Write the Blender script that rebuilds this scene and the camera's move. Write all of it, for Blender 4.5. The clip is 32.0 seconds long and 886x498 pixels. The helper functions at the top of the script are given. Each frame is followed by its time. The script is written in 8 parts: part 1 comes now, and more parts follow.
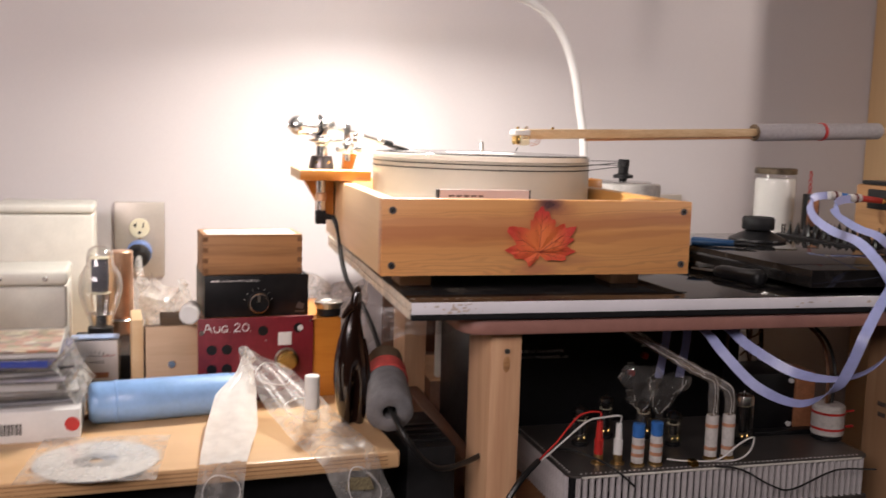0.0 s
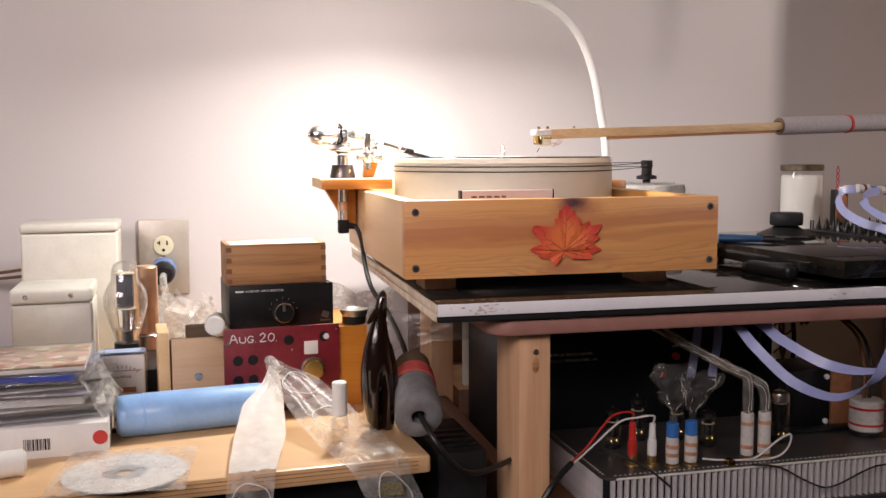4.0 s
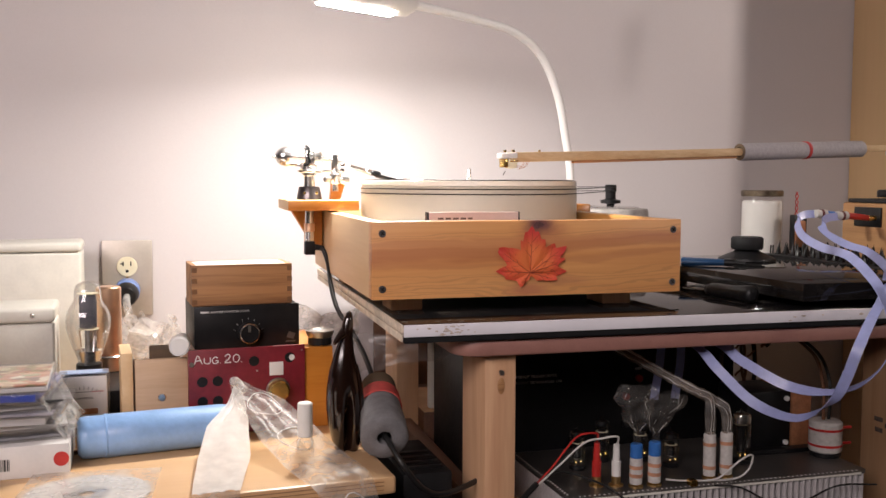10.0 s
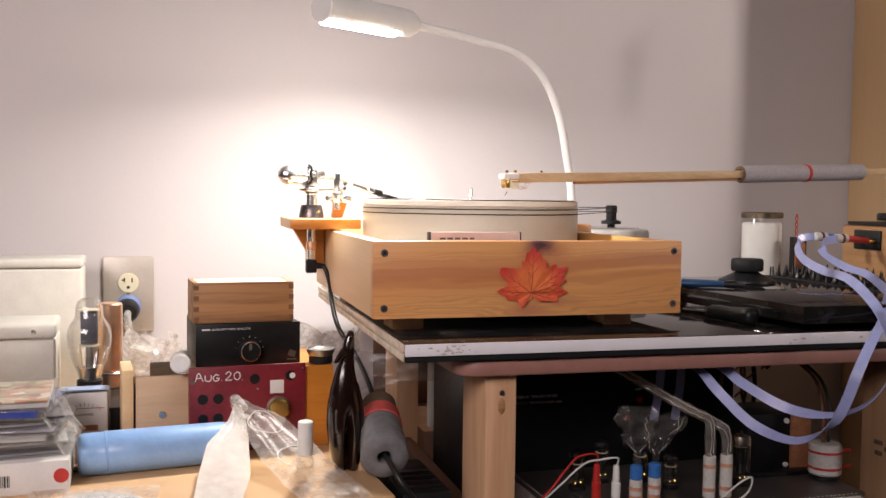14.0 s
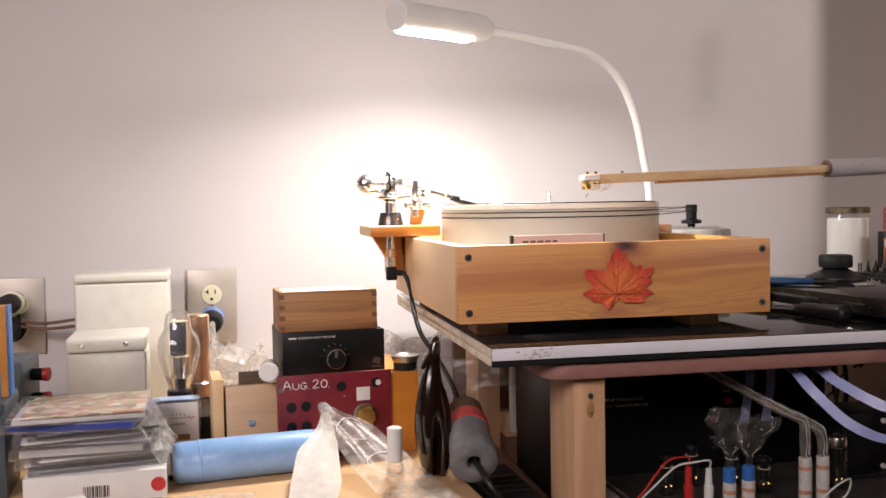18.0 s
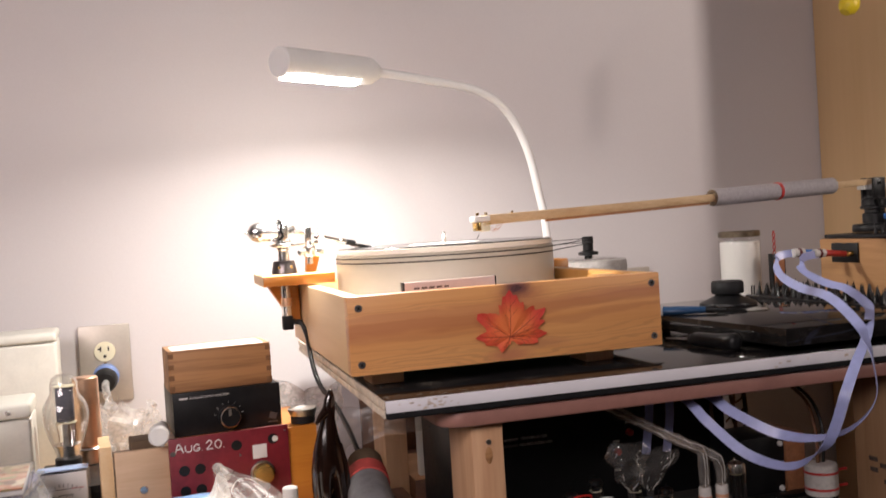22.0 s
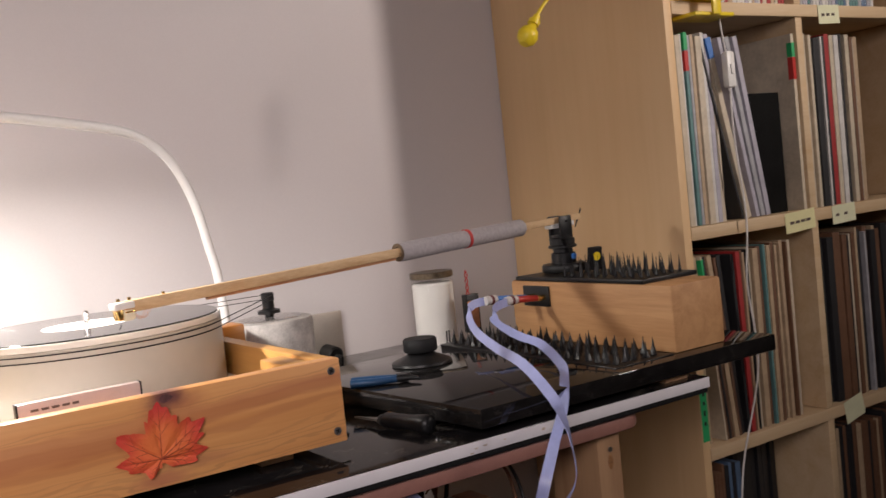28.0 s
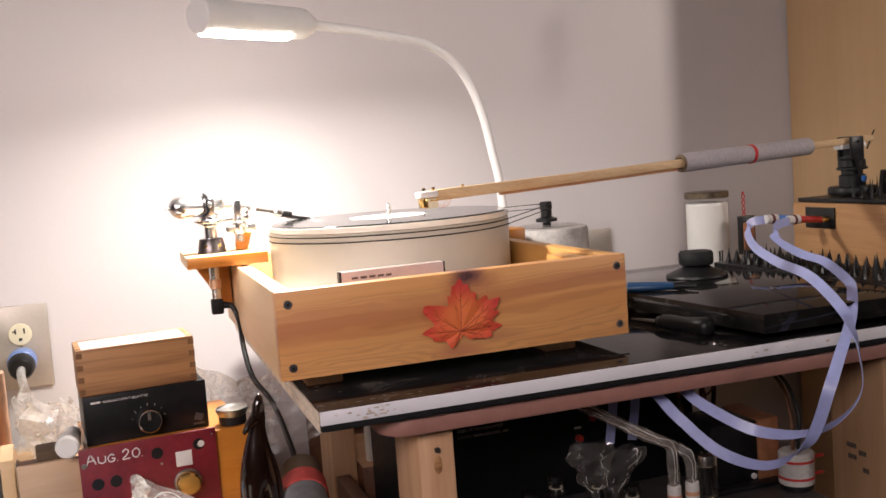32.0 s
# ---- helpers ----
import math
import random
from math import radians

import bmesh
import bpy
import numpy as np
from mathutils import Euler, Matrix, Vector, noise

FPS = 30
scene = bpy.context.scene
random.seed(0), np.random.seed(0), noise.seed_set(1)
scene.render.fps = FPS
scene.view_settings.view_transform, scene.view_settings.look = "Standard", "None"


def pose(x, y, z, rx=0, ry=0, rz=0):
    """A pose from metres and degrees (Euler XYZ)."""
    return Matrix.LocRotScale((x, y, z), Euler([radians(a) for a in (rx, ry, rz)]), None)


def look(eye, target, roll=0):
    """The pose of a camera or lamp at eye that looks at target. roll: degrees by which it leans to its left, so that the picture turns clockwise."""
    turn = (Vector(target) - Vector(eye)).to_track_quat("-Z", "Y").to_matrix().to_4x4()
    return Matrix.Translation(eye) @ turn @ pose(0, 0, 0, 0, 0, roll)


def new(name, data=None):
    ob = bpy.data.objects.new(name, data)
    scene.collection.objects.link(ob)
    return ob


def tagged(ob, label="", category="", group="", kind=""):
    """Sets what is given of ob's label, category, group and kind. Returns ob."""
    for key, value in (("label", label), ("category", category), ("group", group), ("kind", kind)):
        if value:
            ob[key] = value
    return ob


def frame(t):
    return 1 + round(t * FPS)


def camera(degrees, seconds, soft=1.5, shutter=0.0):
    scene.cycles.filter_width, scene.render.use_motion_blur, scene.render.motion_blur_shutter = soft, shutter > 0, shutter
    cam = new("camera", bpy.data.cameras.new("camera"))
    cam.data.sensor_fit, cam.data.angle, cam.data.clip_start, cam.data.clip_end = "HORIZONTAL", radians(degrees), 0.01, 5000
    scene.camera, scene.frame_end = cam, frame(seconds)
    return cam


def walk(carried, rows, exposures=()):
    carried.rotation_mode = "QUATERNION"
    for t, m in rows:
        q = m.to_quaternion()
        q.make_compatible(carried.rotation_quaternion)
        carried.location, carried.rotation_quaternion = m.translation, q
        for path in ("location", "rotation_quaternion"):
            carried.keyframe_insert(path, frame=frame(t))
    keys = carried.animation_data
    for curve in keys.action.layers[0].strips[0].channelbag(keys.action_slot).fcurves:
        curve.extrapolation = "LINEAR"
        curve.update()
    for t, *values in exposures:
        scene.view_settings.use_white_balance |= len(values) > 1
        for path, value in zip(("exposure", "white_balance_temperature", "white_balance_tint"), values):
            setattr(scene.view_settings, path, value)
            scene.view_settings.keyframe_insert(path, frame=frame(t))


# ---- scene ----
cam = camera(49.3, 32.0, shutter=0.5)
PATH = [
    (0, (-0.207, -1.038, 1.148), (0.285, 0.886, 0.908), 1.7),
    (0.5, (-0.2, -1.033, 1.132), (0.354, 0.884, 0.989), -0.9),
    (1, (-0.208, -1.032, 1.134), (0.325, 0.893, 1.03), -0.4),
    (1.5, (-0.211, -1.031, 1.136), (0.152, 0.932, 1.009), -2.7),
    (2, (-0.203, -1.03, 1.129), (0.17, 0.925, 0.927), -2.3),
    (2.5, (-0.204, -1.034, 1.126), (0.23, 0.903, 0.886), -1.2),
    (3, (-0.209, -1.034, 1.127), (0.23, 0.906, 0.918), -0.3),
    (3.5, (-0.205, -1.03, 1.127), (0.232, 0.911, 0.928), -0.3),
    (5.5, (-0.208, -1.034, 1.122), (0.293, 0.894, 0.94), -0.1),
    (6, (-0.208, -1.037, 1.124), (0.298, 0.891, 0.96), -0.1),
    (6.5, (-0.21, -1.037, 1.123), (0.288, 0.893, 0.962), -0.0),
    (7, (-0.211, -1.038, 1.124), (0.296, 0.89, 0.974), -0.1),
    (7.5, (-0.208, -1.035, 1.122), (0.303, 0.892, 0.969), -0.0),
    (8, (-0.205, -1.035, 1.121), (0.321, 0.888, 0.965), 0.1),
    (8.5, (-0.207, -1.035, 1.122), (0.316, 0.889, 0.966), 0.0),
    (9, (-0.21, -1.039, 1.124), (0.316, 0.885, 0.982), 0.0),
    (9.5, (-0.208, -1.038, 1.123), (0.319, 0.886, 0.981), 0.1),
    (10, (-0.209, -1.036, 1.122), (0.308, 0.891, 0.976), 0.2),
    (10.5, (-0.211, -1.036, 1.123), (0.316, 0.887, 0.975), 0.2),
    (11, (-0.211, -1.039, 1.122), (0.31, 0.887, 0.983), 0.3),
    (11.5, (-0.21, -1.039, 1.121), (0.314, 0.887, 0.986), 0.3),
    (12, (-0.214, -1.038, 1.12), (0.322, 0.885, 0.993), 0.5),
    (12.5, (-0.213, -1.037, 1.12), (0.323, 0.886, 0.998), 0.6),
    (13, (-0.214, -1.039, 1.124), (0.33, 0.882, 1.007), 0.6),
    (13.5, (-0.212, -1.04, 1.124), (0.312, 0.887, 1.014), 0.7),
    (14, (-0.213, -1.039, 1.125), (0.306, 0.889, 1.015), 0.7),
    (14.5, (-0.217, -1.041, 1.122), (0.297, 0.888, 1.009), 0.9),
    (16.5, (-0.217, -1.041, 1.126), (0.342, 0.876, 1.018), -0.1),
    (17, (-0.214, -1.042, 1.122), (0.307, 0.887, 1.017), -0.3),
    (17.5, (-0.22, -1.033, 1.12), (0.244, 0.909, 1.01), -0.6),
    (18, (-0.232, -1.033, 1.122), (0.155, 0.927, 1.027), -1.0),
    (18.5, (-0.224, -1.031, 1.122), (0.171, 0.927, 1.034), -1.3),
    (19, (-0.212, -1.021, 1.121), (0.26, 0.918, 0.992), -1.7),
    (19.5, (-0.205, -1.016, 1.118), (0.298, 0.915, 0.983), -1.9),
    (20, (-0.202, -1.021, 1.121), (0.311, 0.909, 1.0), -2.3),
    (20.5, (-0.2, -1.023, 1.128), (0.316, 0.906, 1.025), -2.6),
    (21, (-0.186, -1.031, 1.14), (0.345, 0.897, 1.078), -3.4),
    (21.5, (-0.192, -1.027, 1.139), (0.353, 0.896, 1.067), -4.0),
    (22, (-0.195, -1.027, 1.145), (0.356, 0.895, 1.097), -3.6),
    (22.5, (-0.195, -1.025, 1.154), (0.412, 0.881, 1.172), -2.5),
    (23, (-0.195, -1.017, 1.164), (0.478, 0.867, 1.174), -1.8),
    (23.5, (-0.212, -1.018, 1.167), (0.497, 0.852, 1.207), -0.1),
    (24, (-0.223, -1.02, 1.165), (0.545, 0.826, 1.179), 0.5),
    (24.5, (-0.206, -0.97, 1.174), (0.572, 0.872, 1.186), -0.9),
    (26.5, (-0.186, -0.855, 1.212), (0.611, 0.975, 1.082), -0.5),
    (27, (-0.175, -0.858, 1.212), (0.644, 0.962, 1.082), -0.9),
    (27.5, (-0.106, -0.861, 1.219), (0.881, 0.875, 1.112), -1.5),
    (28, (-0.073, -0.888, 1.231), (1.014, 0.787, 1.115), -6.0),
    (28.5, (-0.149, -0.869, 1.217), (0.709, 0.932, 1.086), -3.0),
    (29, (-0.182, -0.881, 1.21), (0.536, 0.98, 1.06), -0.8),
    (29.5, (-0.177, -0.891, 1.208), (0.523, 0.978, 1.073), -0.4),
    (30, (-0.162, -0.891, 1.189), (0.562, 0.964, 1.0), -1.2),
    (30.5, (-0.151, -0.897, 1.192), (0.545, 0.968, 0.997), -2.6),
    (31, (-0.137, -0.896, 1.199), (0.499, 0.992, 1.026), -4.1),
    (31.5, (-0.137, -0.906, 1.197), (0.498, 0.982, 1.023), -4.1),
    (32, (-0.141, -0.912, 1.189), (0.482, 0.98, 1.003), -4.2),
]
walk(cam, [(t, look(eye, target, roll)) for t, eye, target, roll in PATH])

# ---------------------------------------------------------------- light
world = bpy.data.worlds.new("world")
scene.world = world
world.use_nodes = True
world.node_tree.nodes["Background"].inputs[0].default_value = (0.9, 0.93, 1.0, 1)
world.node_tree.nodes["Background"].inputs[1].default_value = 0.01


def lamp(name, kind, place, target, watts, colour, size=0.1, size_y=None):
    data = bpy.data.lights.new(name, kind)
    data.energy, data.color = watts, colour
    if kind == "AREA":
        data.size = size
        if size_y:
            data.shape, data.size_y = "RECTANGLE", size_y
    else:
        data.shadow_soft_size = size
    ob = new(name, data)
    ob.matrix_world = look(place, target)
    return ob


# an unseen tall narrow lit doorway beyond the record shelf, inferred from its shadow
door_light = lamp("lit_doorway", "AREA", (2.13, -1.62, 1.98), (0.95, 0.60, 1.93), 6.6, (1.0, 0.87, 0.80), 0.16, 0.7)
door_light.data.spread = radians(70)
# unseen wide light, left behind the camera, added as fill
unseen_fill = lamp("unseen_fill", "AREA", (-1.30, -1.70, 1.96), (-0.26, 0.36, 0.93), 10.2, (1.0, 0.865, 0.865), 1.6, 0.7)
unseen_fill.data.spread = radians(84)


# ---------------------------------------------------------------- materials


def material(name, colour, rough=0.5, metal=0.0, scale=40.0, vary=0.12, bump=0.05, second=None, fine=6.0, coat=0.0, ior=1.5, per_object=0.0, spec=0.5):
    """A surface with a broad and a fine variation of colour, roughness and relief."""
    m = bpy.data.materials.new(name)
    m.use_nodes = True
    n, ln = m.node_tree.nodes, m.node_tree.links
    b = n["Principled BSDF"]
    b.inputs["Metallic"].default_value = metal
    b.inputs["IOR"].default_value = ior
    b.inputs["Specular IOR Level"].default_value = spec
    b.inputs["Coat Weight"].default_value = coat
    b.inputs["Coat Roughness"].default_value = 0.1
    tc = n.new("ShaderNodeTexCoord")
    big = n.new("ShaderNodeTexNoise")
    big.inputs["Scale"].default_value = scale
    big.inputs["Detail"].default_value = 5
    small = n.new("ShaderNodeTexNoise")
    small.inputs["Scale"].default_value = scale * fine
    small.inputs["Detail"].default_value = 3
    ln.new(tc.outputs["Object"], big.inputs["Vector"])
    ln.new(tc.outputs["Object"], small.inputs["Vector"])
    ramp = n.new("ShaderNodeValToRGB")
    lo = second or tuple(max(0.0, c * (1 - 2.0 * vary)) for c in colour)
    hi = tuple(min(1.0, c * (1 + 0.6 * vary)) for c in colour)
    ramp.color_ramp.elements[0].position, ramp.color_ramp.elements[0].color = 0.28, (*lo, 1)
    ramp.color_ramp.elements[1].position, ramp.color_ramp.elements[1].color = 0.62, (*hi, 1)
    mix = n.new("ShaderNodeMix")
    mix.inputs[0].default_value = 0.3
    ln.new(big.outputs["Fac"], mix.inputs[2])
    ln.new(small.outputs["Fac"], mix.inputs[3])
    ln.new(mix.outputs[0], ramp.inputs["Fac"])
    out = ramp.outputs["Color"]
    if per_object:
        info = n.new("ShaderNodeObjectInfo")
        hsv = n.new("ShaderNodeHueSaturation")
        rng = n.new("ShaderNodeMapRange")
        rng.inputs[3].default_value, rng.inputs[4].default_value = 1 - per_object, 1 + per_object
        ln.new(info.outputs["Random"], rng.inputs[0])
        ln.new(rng.outputs[0], hsv.inputs["Value"])
        ln.new(out, hsv.inputs["Color"])
        out = hsv.outputs["Color"]
    ln.new(out, b.inputs["Base Color"])
    rr = n.new("ShaderNodeMapRange")
    rr.inputs[3].default_value, rr.inputs[4].default_value = max(0.02, rough * 0.8), min(1, rough * 1.2)
    ln.new(big.outputs["Fac"], rr.inputs[0])
    ln.new(rr.outputs[0], b.inputs["Roughness"])
    if bump:
        bp = n.new("ShaderNodeBump")
        bp.inputs["Strength"].default_value = bump
        bp.inputs["Distance"].default_value = 0.002
        ln.new(small.outputs["Fac"], bp.inputs["Height"])
        ln.new(bp.outputs["Normal"], b.inputs["Normal"])
    return m


def wood(name, light, dark, grain="x", rings=38.0, rough=0.5, knots=0.0, wobble=2.0, contrast=1.0, coat=0.0, stretch=0.06):
    """Sawn wood: grain lines that run along one axis, broad bands, fine pores."""
    m = bpy.data.materials.new(name)
    m.use_nodes = True
    n, ln = m.node_tree.nodes, m.node_tree.links
    b = n["Principled BSDF"]
    b.inputs["Coat Weight"].default_value = coat
    b.inputs["Coat Roughness"].default_value = 0.2
    tc = n.new("ShaderNodeTexCoord")
    mp = n.new("ShaderNodeMapping")
    s = {"x": (stretch, 1, 1), "y": (1, stretch, 1), "z": (1, 1, stretch)}[grain]
    mp.inputs["Scale"].default_value = s
    ln.new(tc.outputs["Object"], mp.inputs["Vector"])
    warp = n.new("ShaderNodeTexNoise")
    warp.inputs["Scale"].default_value = 9.0
    warp.inputs["Detail"].default_value = 2
    ln.new(mp.outputs["Vector"], warp.inputs["Vector"])
    add = n.new("ShaderNodeMix")
    add.data_type = "VECTOR"
    add.inputs[0].default_value = 0.055 * wobble
    ln.new(mp.outputs["Vector"], add.inputs[4])
    ln.new(warp.outputs["Color"], add.inputs[5])
    band = n.new("ShaderNodeTexNoise")
    band.inputs["Scale"].default_value = rings
    band.inputs["Detail"].default_value = 4
    band.inputs["Roughness"].default_value = 0.6
    ln.new(add.outputs[1], band.inputs["Vector"])
    pore = n.new("ShaderNodeTexNoise")
    pore.inputs["Scale"].default_value = rings * 9
    pore.inputs["Detail"].default_value = 2
    ln.new(mp.outputs["Vector"], pore.inputs["Vector"])
    mx = n.new("ShaderNodeMix")
    mx.inputs[0].default_value = 0.25
    ln.new(band.outputs["Fac"], mx.inputs[2])
    ln.new(pore.outputs["Fac"], mx.inputs[3])
    ramp = n.new("ShaderNodeValToRGB")
    mid = 0.5
    ramp.color_ramp.elements[0].position, ramp.color_ramp.elements[0].color = mid - 0.17 / contrast, (*dark, 1)
    ramp.color_ramp.elements[1].position, ramp.color_ramp.elements[1].color = mid + 0.1 / contrast, (*light, 1)
    ln.new(mx.outputs[0], ramp.inputs["Fac"])
    out = ramp.outputs["Color"]
    if knots:
        v = n.new("ShaderNodeTexVoronoi")
        v.inputs["Scale"].default_value = knots
        ln.new(tc.outputs["Object"], v.inputs["Vector"])
        kr = n.new("ShaderNodeValToRGB")
        kr.color_ramp.elements[0].position, kr.color_ramp.elements[0].color = 0.04, (0.12, 0.04, 0.03, 1)
        kr.color_ramp.elements[1].position, kr.color_ramp.elements[1].color = 0.1, (1, 1, 1, 1)
        ln.new(v.outputs["Distance"], kr.inputs["Fac"])
        mul = n.new("ShaderNodeMix")
        mul.data_type, mul.blend_type = "RGBA", "MULTIPLY"
        mul.inputs[0].default_value = 1
        ln.new(out, mul.inputs[6])
        ln.new(kr.outputs["Color"], mul.inputs[7])
        out = mul.outputs[2]
    ln.new(out, b.inputs["Base Color"])
    rr = n.new("ShaderNodeMapRange")
    rr.inputs[3].default_value, rr.inputs[4].default_value = rough * 0.85, min(1, rough * 1.2)
    ln.new(pore.outputs["Fac"], rr.inputs[0])
    ln.new(rr.outputs[0], b.inputs["Roughness"])
    bp = n.new("ShaderNodeBump")
    bp.inputs["Strength"].default_value = 0.12
    bp.inputs["Distance"].default_value = 0.001
    ln.new(pore.outputs["Fac"], bp.inputs["Height"])
    ln.new(bp.outputs["Normal"], b.inputs["Normal"])
    return m


def clear(name, tint=(1, 1, 1), gloss=0.06, haze=0.0, rough=0.05, rim=0.5, low=0.3):
    """Thin clear glass or film: see-through, with gloss that grows towards the rim, and a little white haze."""
    m = bpy.data.materials.new(name)
    m.use_nodes = True
    n, ln = m.node_tree.nodes, m.node_tree.links
    n.remove(n["Principled BSDF"])
    tr = n.new("ShaderNodeBsdfTransparent")
    tr.inputs[0].default_value = (*tint, 1)
    gl = n.new("ShaderNodeBsdfGlossy")
    gl.inputs["Roughness"].default_value = rough
    lw = n.new("ShaderNodeLayerWeight")
    lw.inputs[0].default_value = 0.35
    rng = n.new("ShaderNodeMapRange")
    rng.inputs[3].default_value, rng.inputs[4].default_value = gloss, rim
    ln.new(lw.outputs["Facing"], rng.inputs[0])
    mixa = n.new("ShaderNodeMixShader")
    ln.new(rng.outputs[0], mixa.inputs[0])
    ln.new(tr.outputs[0], mixa.inputs[1])
    ln.new(gl.outputs[0], mixa.inputs[2])
    last = mixa.outputs[0]
    if haze:
        df = n.new("ShaderNodeBsdfDiffuse")
        df.inputs[0].default_value = (0.85, 0.83, 0.8, 1)
        tl = n.new("ShaderNodeBsdfTranslucent")
        tl.inputs[0].default_value = (0.85, 0.83, 0.8, 1)
        both = n.new("ShaderNodeMixShader")
        both.inputs[0].default_value = 0.3
        ln.new(df.outputs[0], both.inputs[1])
        ln.new(tl.outputs[0], both.inputs[2])
        ns = n.new("ShaderNodeTexNoise")
        ns.inputs["Scale"].default_value = 60
        ns.inputs["Detail"].default_value = 4
        tc = n.new("ShaderNodeTexCoord")
        ln.new(tc.outputs["Object"], ns.inputs["Vector"])
        hr = n.new("ShaderNodeMapRange")
        hr.inputs[1].default_value, hr.inputs[2].default_value = 0.35, 0.75
        hr.inputs[3].default_value, hr.inputs[4].default_value = haze * low, min(1, haze * 1.8)
        ln.new(ns.outputs["Fac"], hr.inputs[0])
        mixb = n.new("ShaderNodeMixShader")
        ln.new(hr.outputs[0], mixb.inputs[0])
        ln.new(last, mixb.inputs[1])
        ln.new(both.outputs[0], mixb.inputs[2])
        last = mixb.outputs[0]
    ln.new(last, n["Material Output"].inputs[0])
    return m


def glow(name, colour, strength):
    m = bpy.data.materials.new(name)
    m.use_nodes = True
    b = m.node_tree.nodes["Principled BSDF"]
    b.inputs["Base Color"].default_value = (0.9, 0.9, 0.9, 1)
    b.inputs["Emission Color"].default_value = (*colour, 1)
    b.inputs["Emission Strength"].default_value = strength
    return m


def speckled(name, base, rough, dust, amount, scale=300.0):
    """A dark polished surface with grains of dust and dull wiped patches on it."""
    m = material(name, base, rough, scale=60, vary=0.3, bump=0.01, spec=0.5)
    n, ln = m.node_tree.nodes, m.node_tree.links
    b = n["Principled BSDF"]
    tc = n.new("ShaderNodeTexCoord")
    grain = n.new("ShaderNodeTexNoise")
    grain.inputs["Scale"].default_value, grain.inputs["Detail"].default_value = scale, 4
    patch = n.new("ShaderNodeTexNoise")
    patch.inputs["Scale"].default_value, patch.inputs["Detail"].default_value = scale * 0.06, 5
    ln.new(tc.outputs["Object"], grain.inputs["Vector"])
    ln.new(tc.outputs["Object"], patch.inputs["Vector"])
    mul = n.new("ShaderNodeMath")
    mul.operation = "MULTIPLY"
    ln.new(grain.outputs["Fac"], mul.inputs[0])
    ln.new(patch.outputs["Fac"], mul.inputs[1])
    rng = n.new("ShaderNodeMapRange")
    rng.inputs[1].default_value, rng.inputs[2].default_value = 0.30, 0.42
    rng.inputs[3].default_value, rng.inputs[4].default_value = 0.0, amount
    ln.new(mul.outputs[0], rng.inputs[0])
    mix = n.new("ShaderNodeMix")
    mix.data_type = "RGBA"
    old = b.inputs["Base Color"].links[0].from_socket
    ln.new(rng.outputs[0], mix.inputs[0])
    ln.new(old, mix.inputs[6])
    mix.inputs[7].default_value = (*dust, 1)
    ln.new(mix.outputs[2], b.inputs["Base Color"])
    wipe = n.new("ShaderNodeMapRange")
    wipe.inputs[1].default_value, wipe.inputs[2].default_value = 0.35, 0.7
    wipe.inputs[3].default_value, wipe.inputs[4].default_value = rough, min(1, rough * 2.2)
    ln.new(patch.outputs["Fac"], wipe.inputs[0])
    ln.new(wipe.outputs[0], b.inputs["Roughness"])
    return m


WALL = material("wall_paint", (0.585, 0.55, 0.552), 0.85, scale=1.6, vary=0.03, bump=0.03, fine=220)
# unseen walls, kept dark to cut bounced light
ROOM = material("dark_unseen_wall", (0.15, 0.135, 0.125), 0.9, scale=2, vary=0.05, fine=100)
CEIL = material("ceiling_paint", (0.55, 0.53, 0.51), 0.9, scale=3, vary=0.03)
# unseen floor, darkened so that less light bounces up
FLOOR = wood("floor_boards", (0.11, 0.065, 0.038), (0.07, 0.04, 0.022), "x", 20)
PINE = wood("oiled_pine", (0.75, 0.375, 0.140), (0.61, 0.265, 0.088), "x", 26, 0.42, wobble=2.2, contrast=0.85, stretch=0.035)


def heart_streak(m, z0, slope, wide, colour, strength):
    """A broad reddish heartwood streak that wanders along the board."""
    n, ln = m.node_tree.nodes, m.node_tree.links
    b = n["Principled BSDF"]
    tc, sep, ns = n.new("ShaderNodeTexCoord"), n.new("ShaderNodeSeparateXYZ"), n.new("ShaderNodeTexNoise")
    mp = n.new("ShaderNodeMapping")
    mp.inputs["Scale"].default_value = (0.35, 1, 2.2)
    ns.inputs["Scale"].default_value, ns.inputs["Detail"].default_value = 14, 4
    ln.new(tc.outputs["Object"], sep.inputs[0])
    ln.new(tc.outputs["Object"], mp.inputs["Vector"])
    ln.new(mp.outputs["Vector"], ns.inputs["Vector"])

    def calc(op, a, c):
        q = n.new("ShaderNodeMath")
        q.operation = op
        for k, v in enumerate((a, c)):
            if isinstance(v, float):
                q.inputs[k].default_value = v
            else:
                ln.new(v, q.inputs[k])
        return q.outputs[0]

    d = calc("SUBTRACT", calc("SUBTRACT", sep.outputs[2], z0), calc("MULTIPLY", sep.outputs[0], slope))
    d = calc("ABSOLUTE", calc("ADD", d, calc("MULTIPLY", calc("SUBTRACT", ns.outputs["Fac"], 0.5), 0.05)), 0.0)
    rng = n.new("ShaderNodeMapRange")
    rng.interpolation_type = "SMOOTHSTEP"
    rng.inputs[1].default_value, rng.inputs[2].default_value = wide * 0.35, wide
    rng.inputs[3].default_value, rng.inputs[4].default_value = strength, 0.0
    ln.new(d, rng.inputs[0])
    mix = n.new("ShaderNodeMix")
    mix.data_type = "RGBA"
    mix.inputs[7].default_value = (*colour, 1)
    ln.new(rng.outputs[0], mix.inputs[0])
    ln.new(b.inputs["Base Color"].links[0].from_socket, mix.inputs[6])
    ln.new(mix.outputs[2], b.inputs["Base Color"])


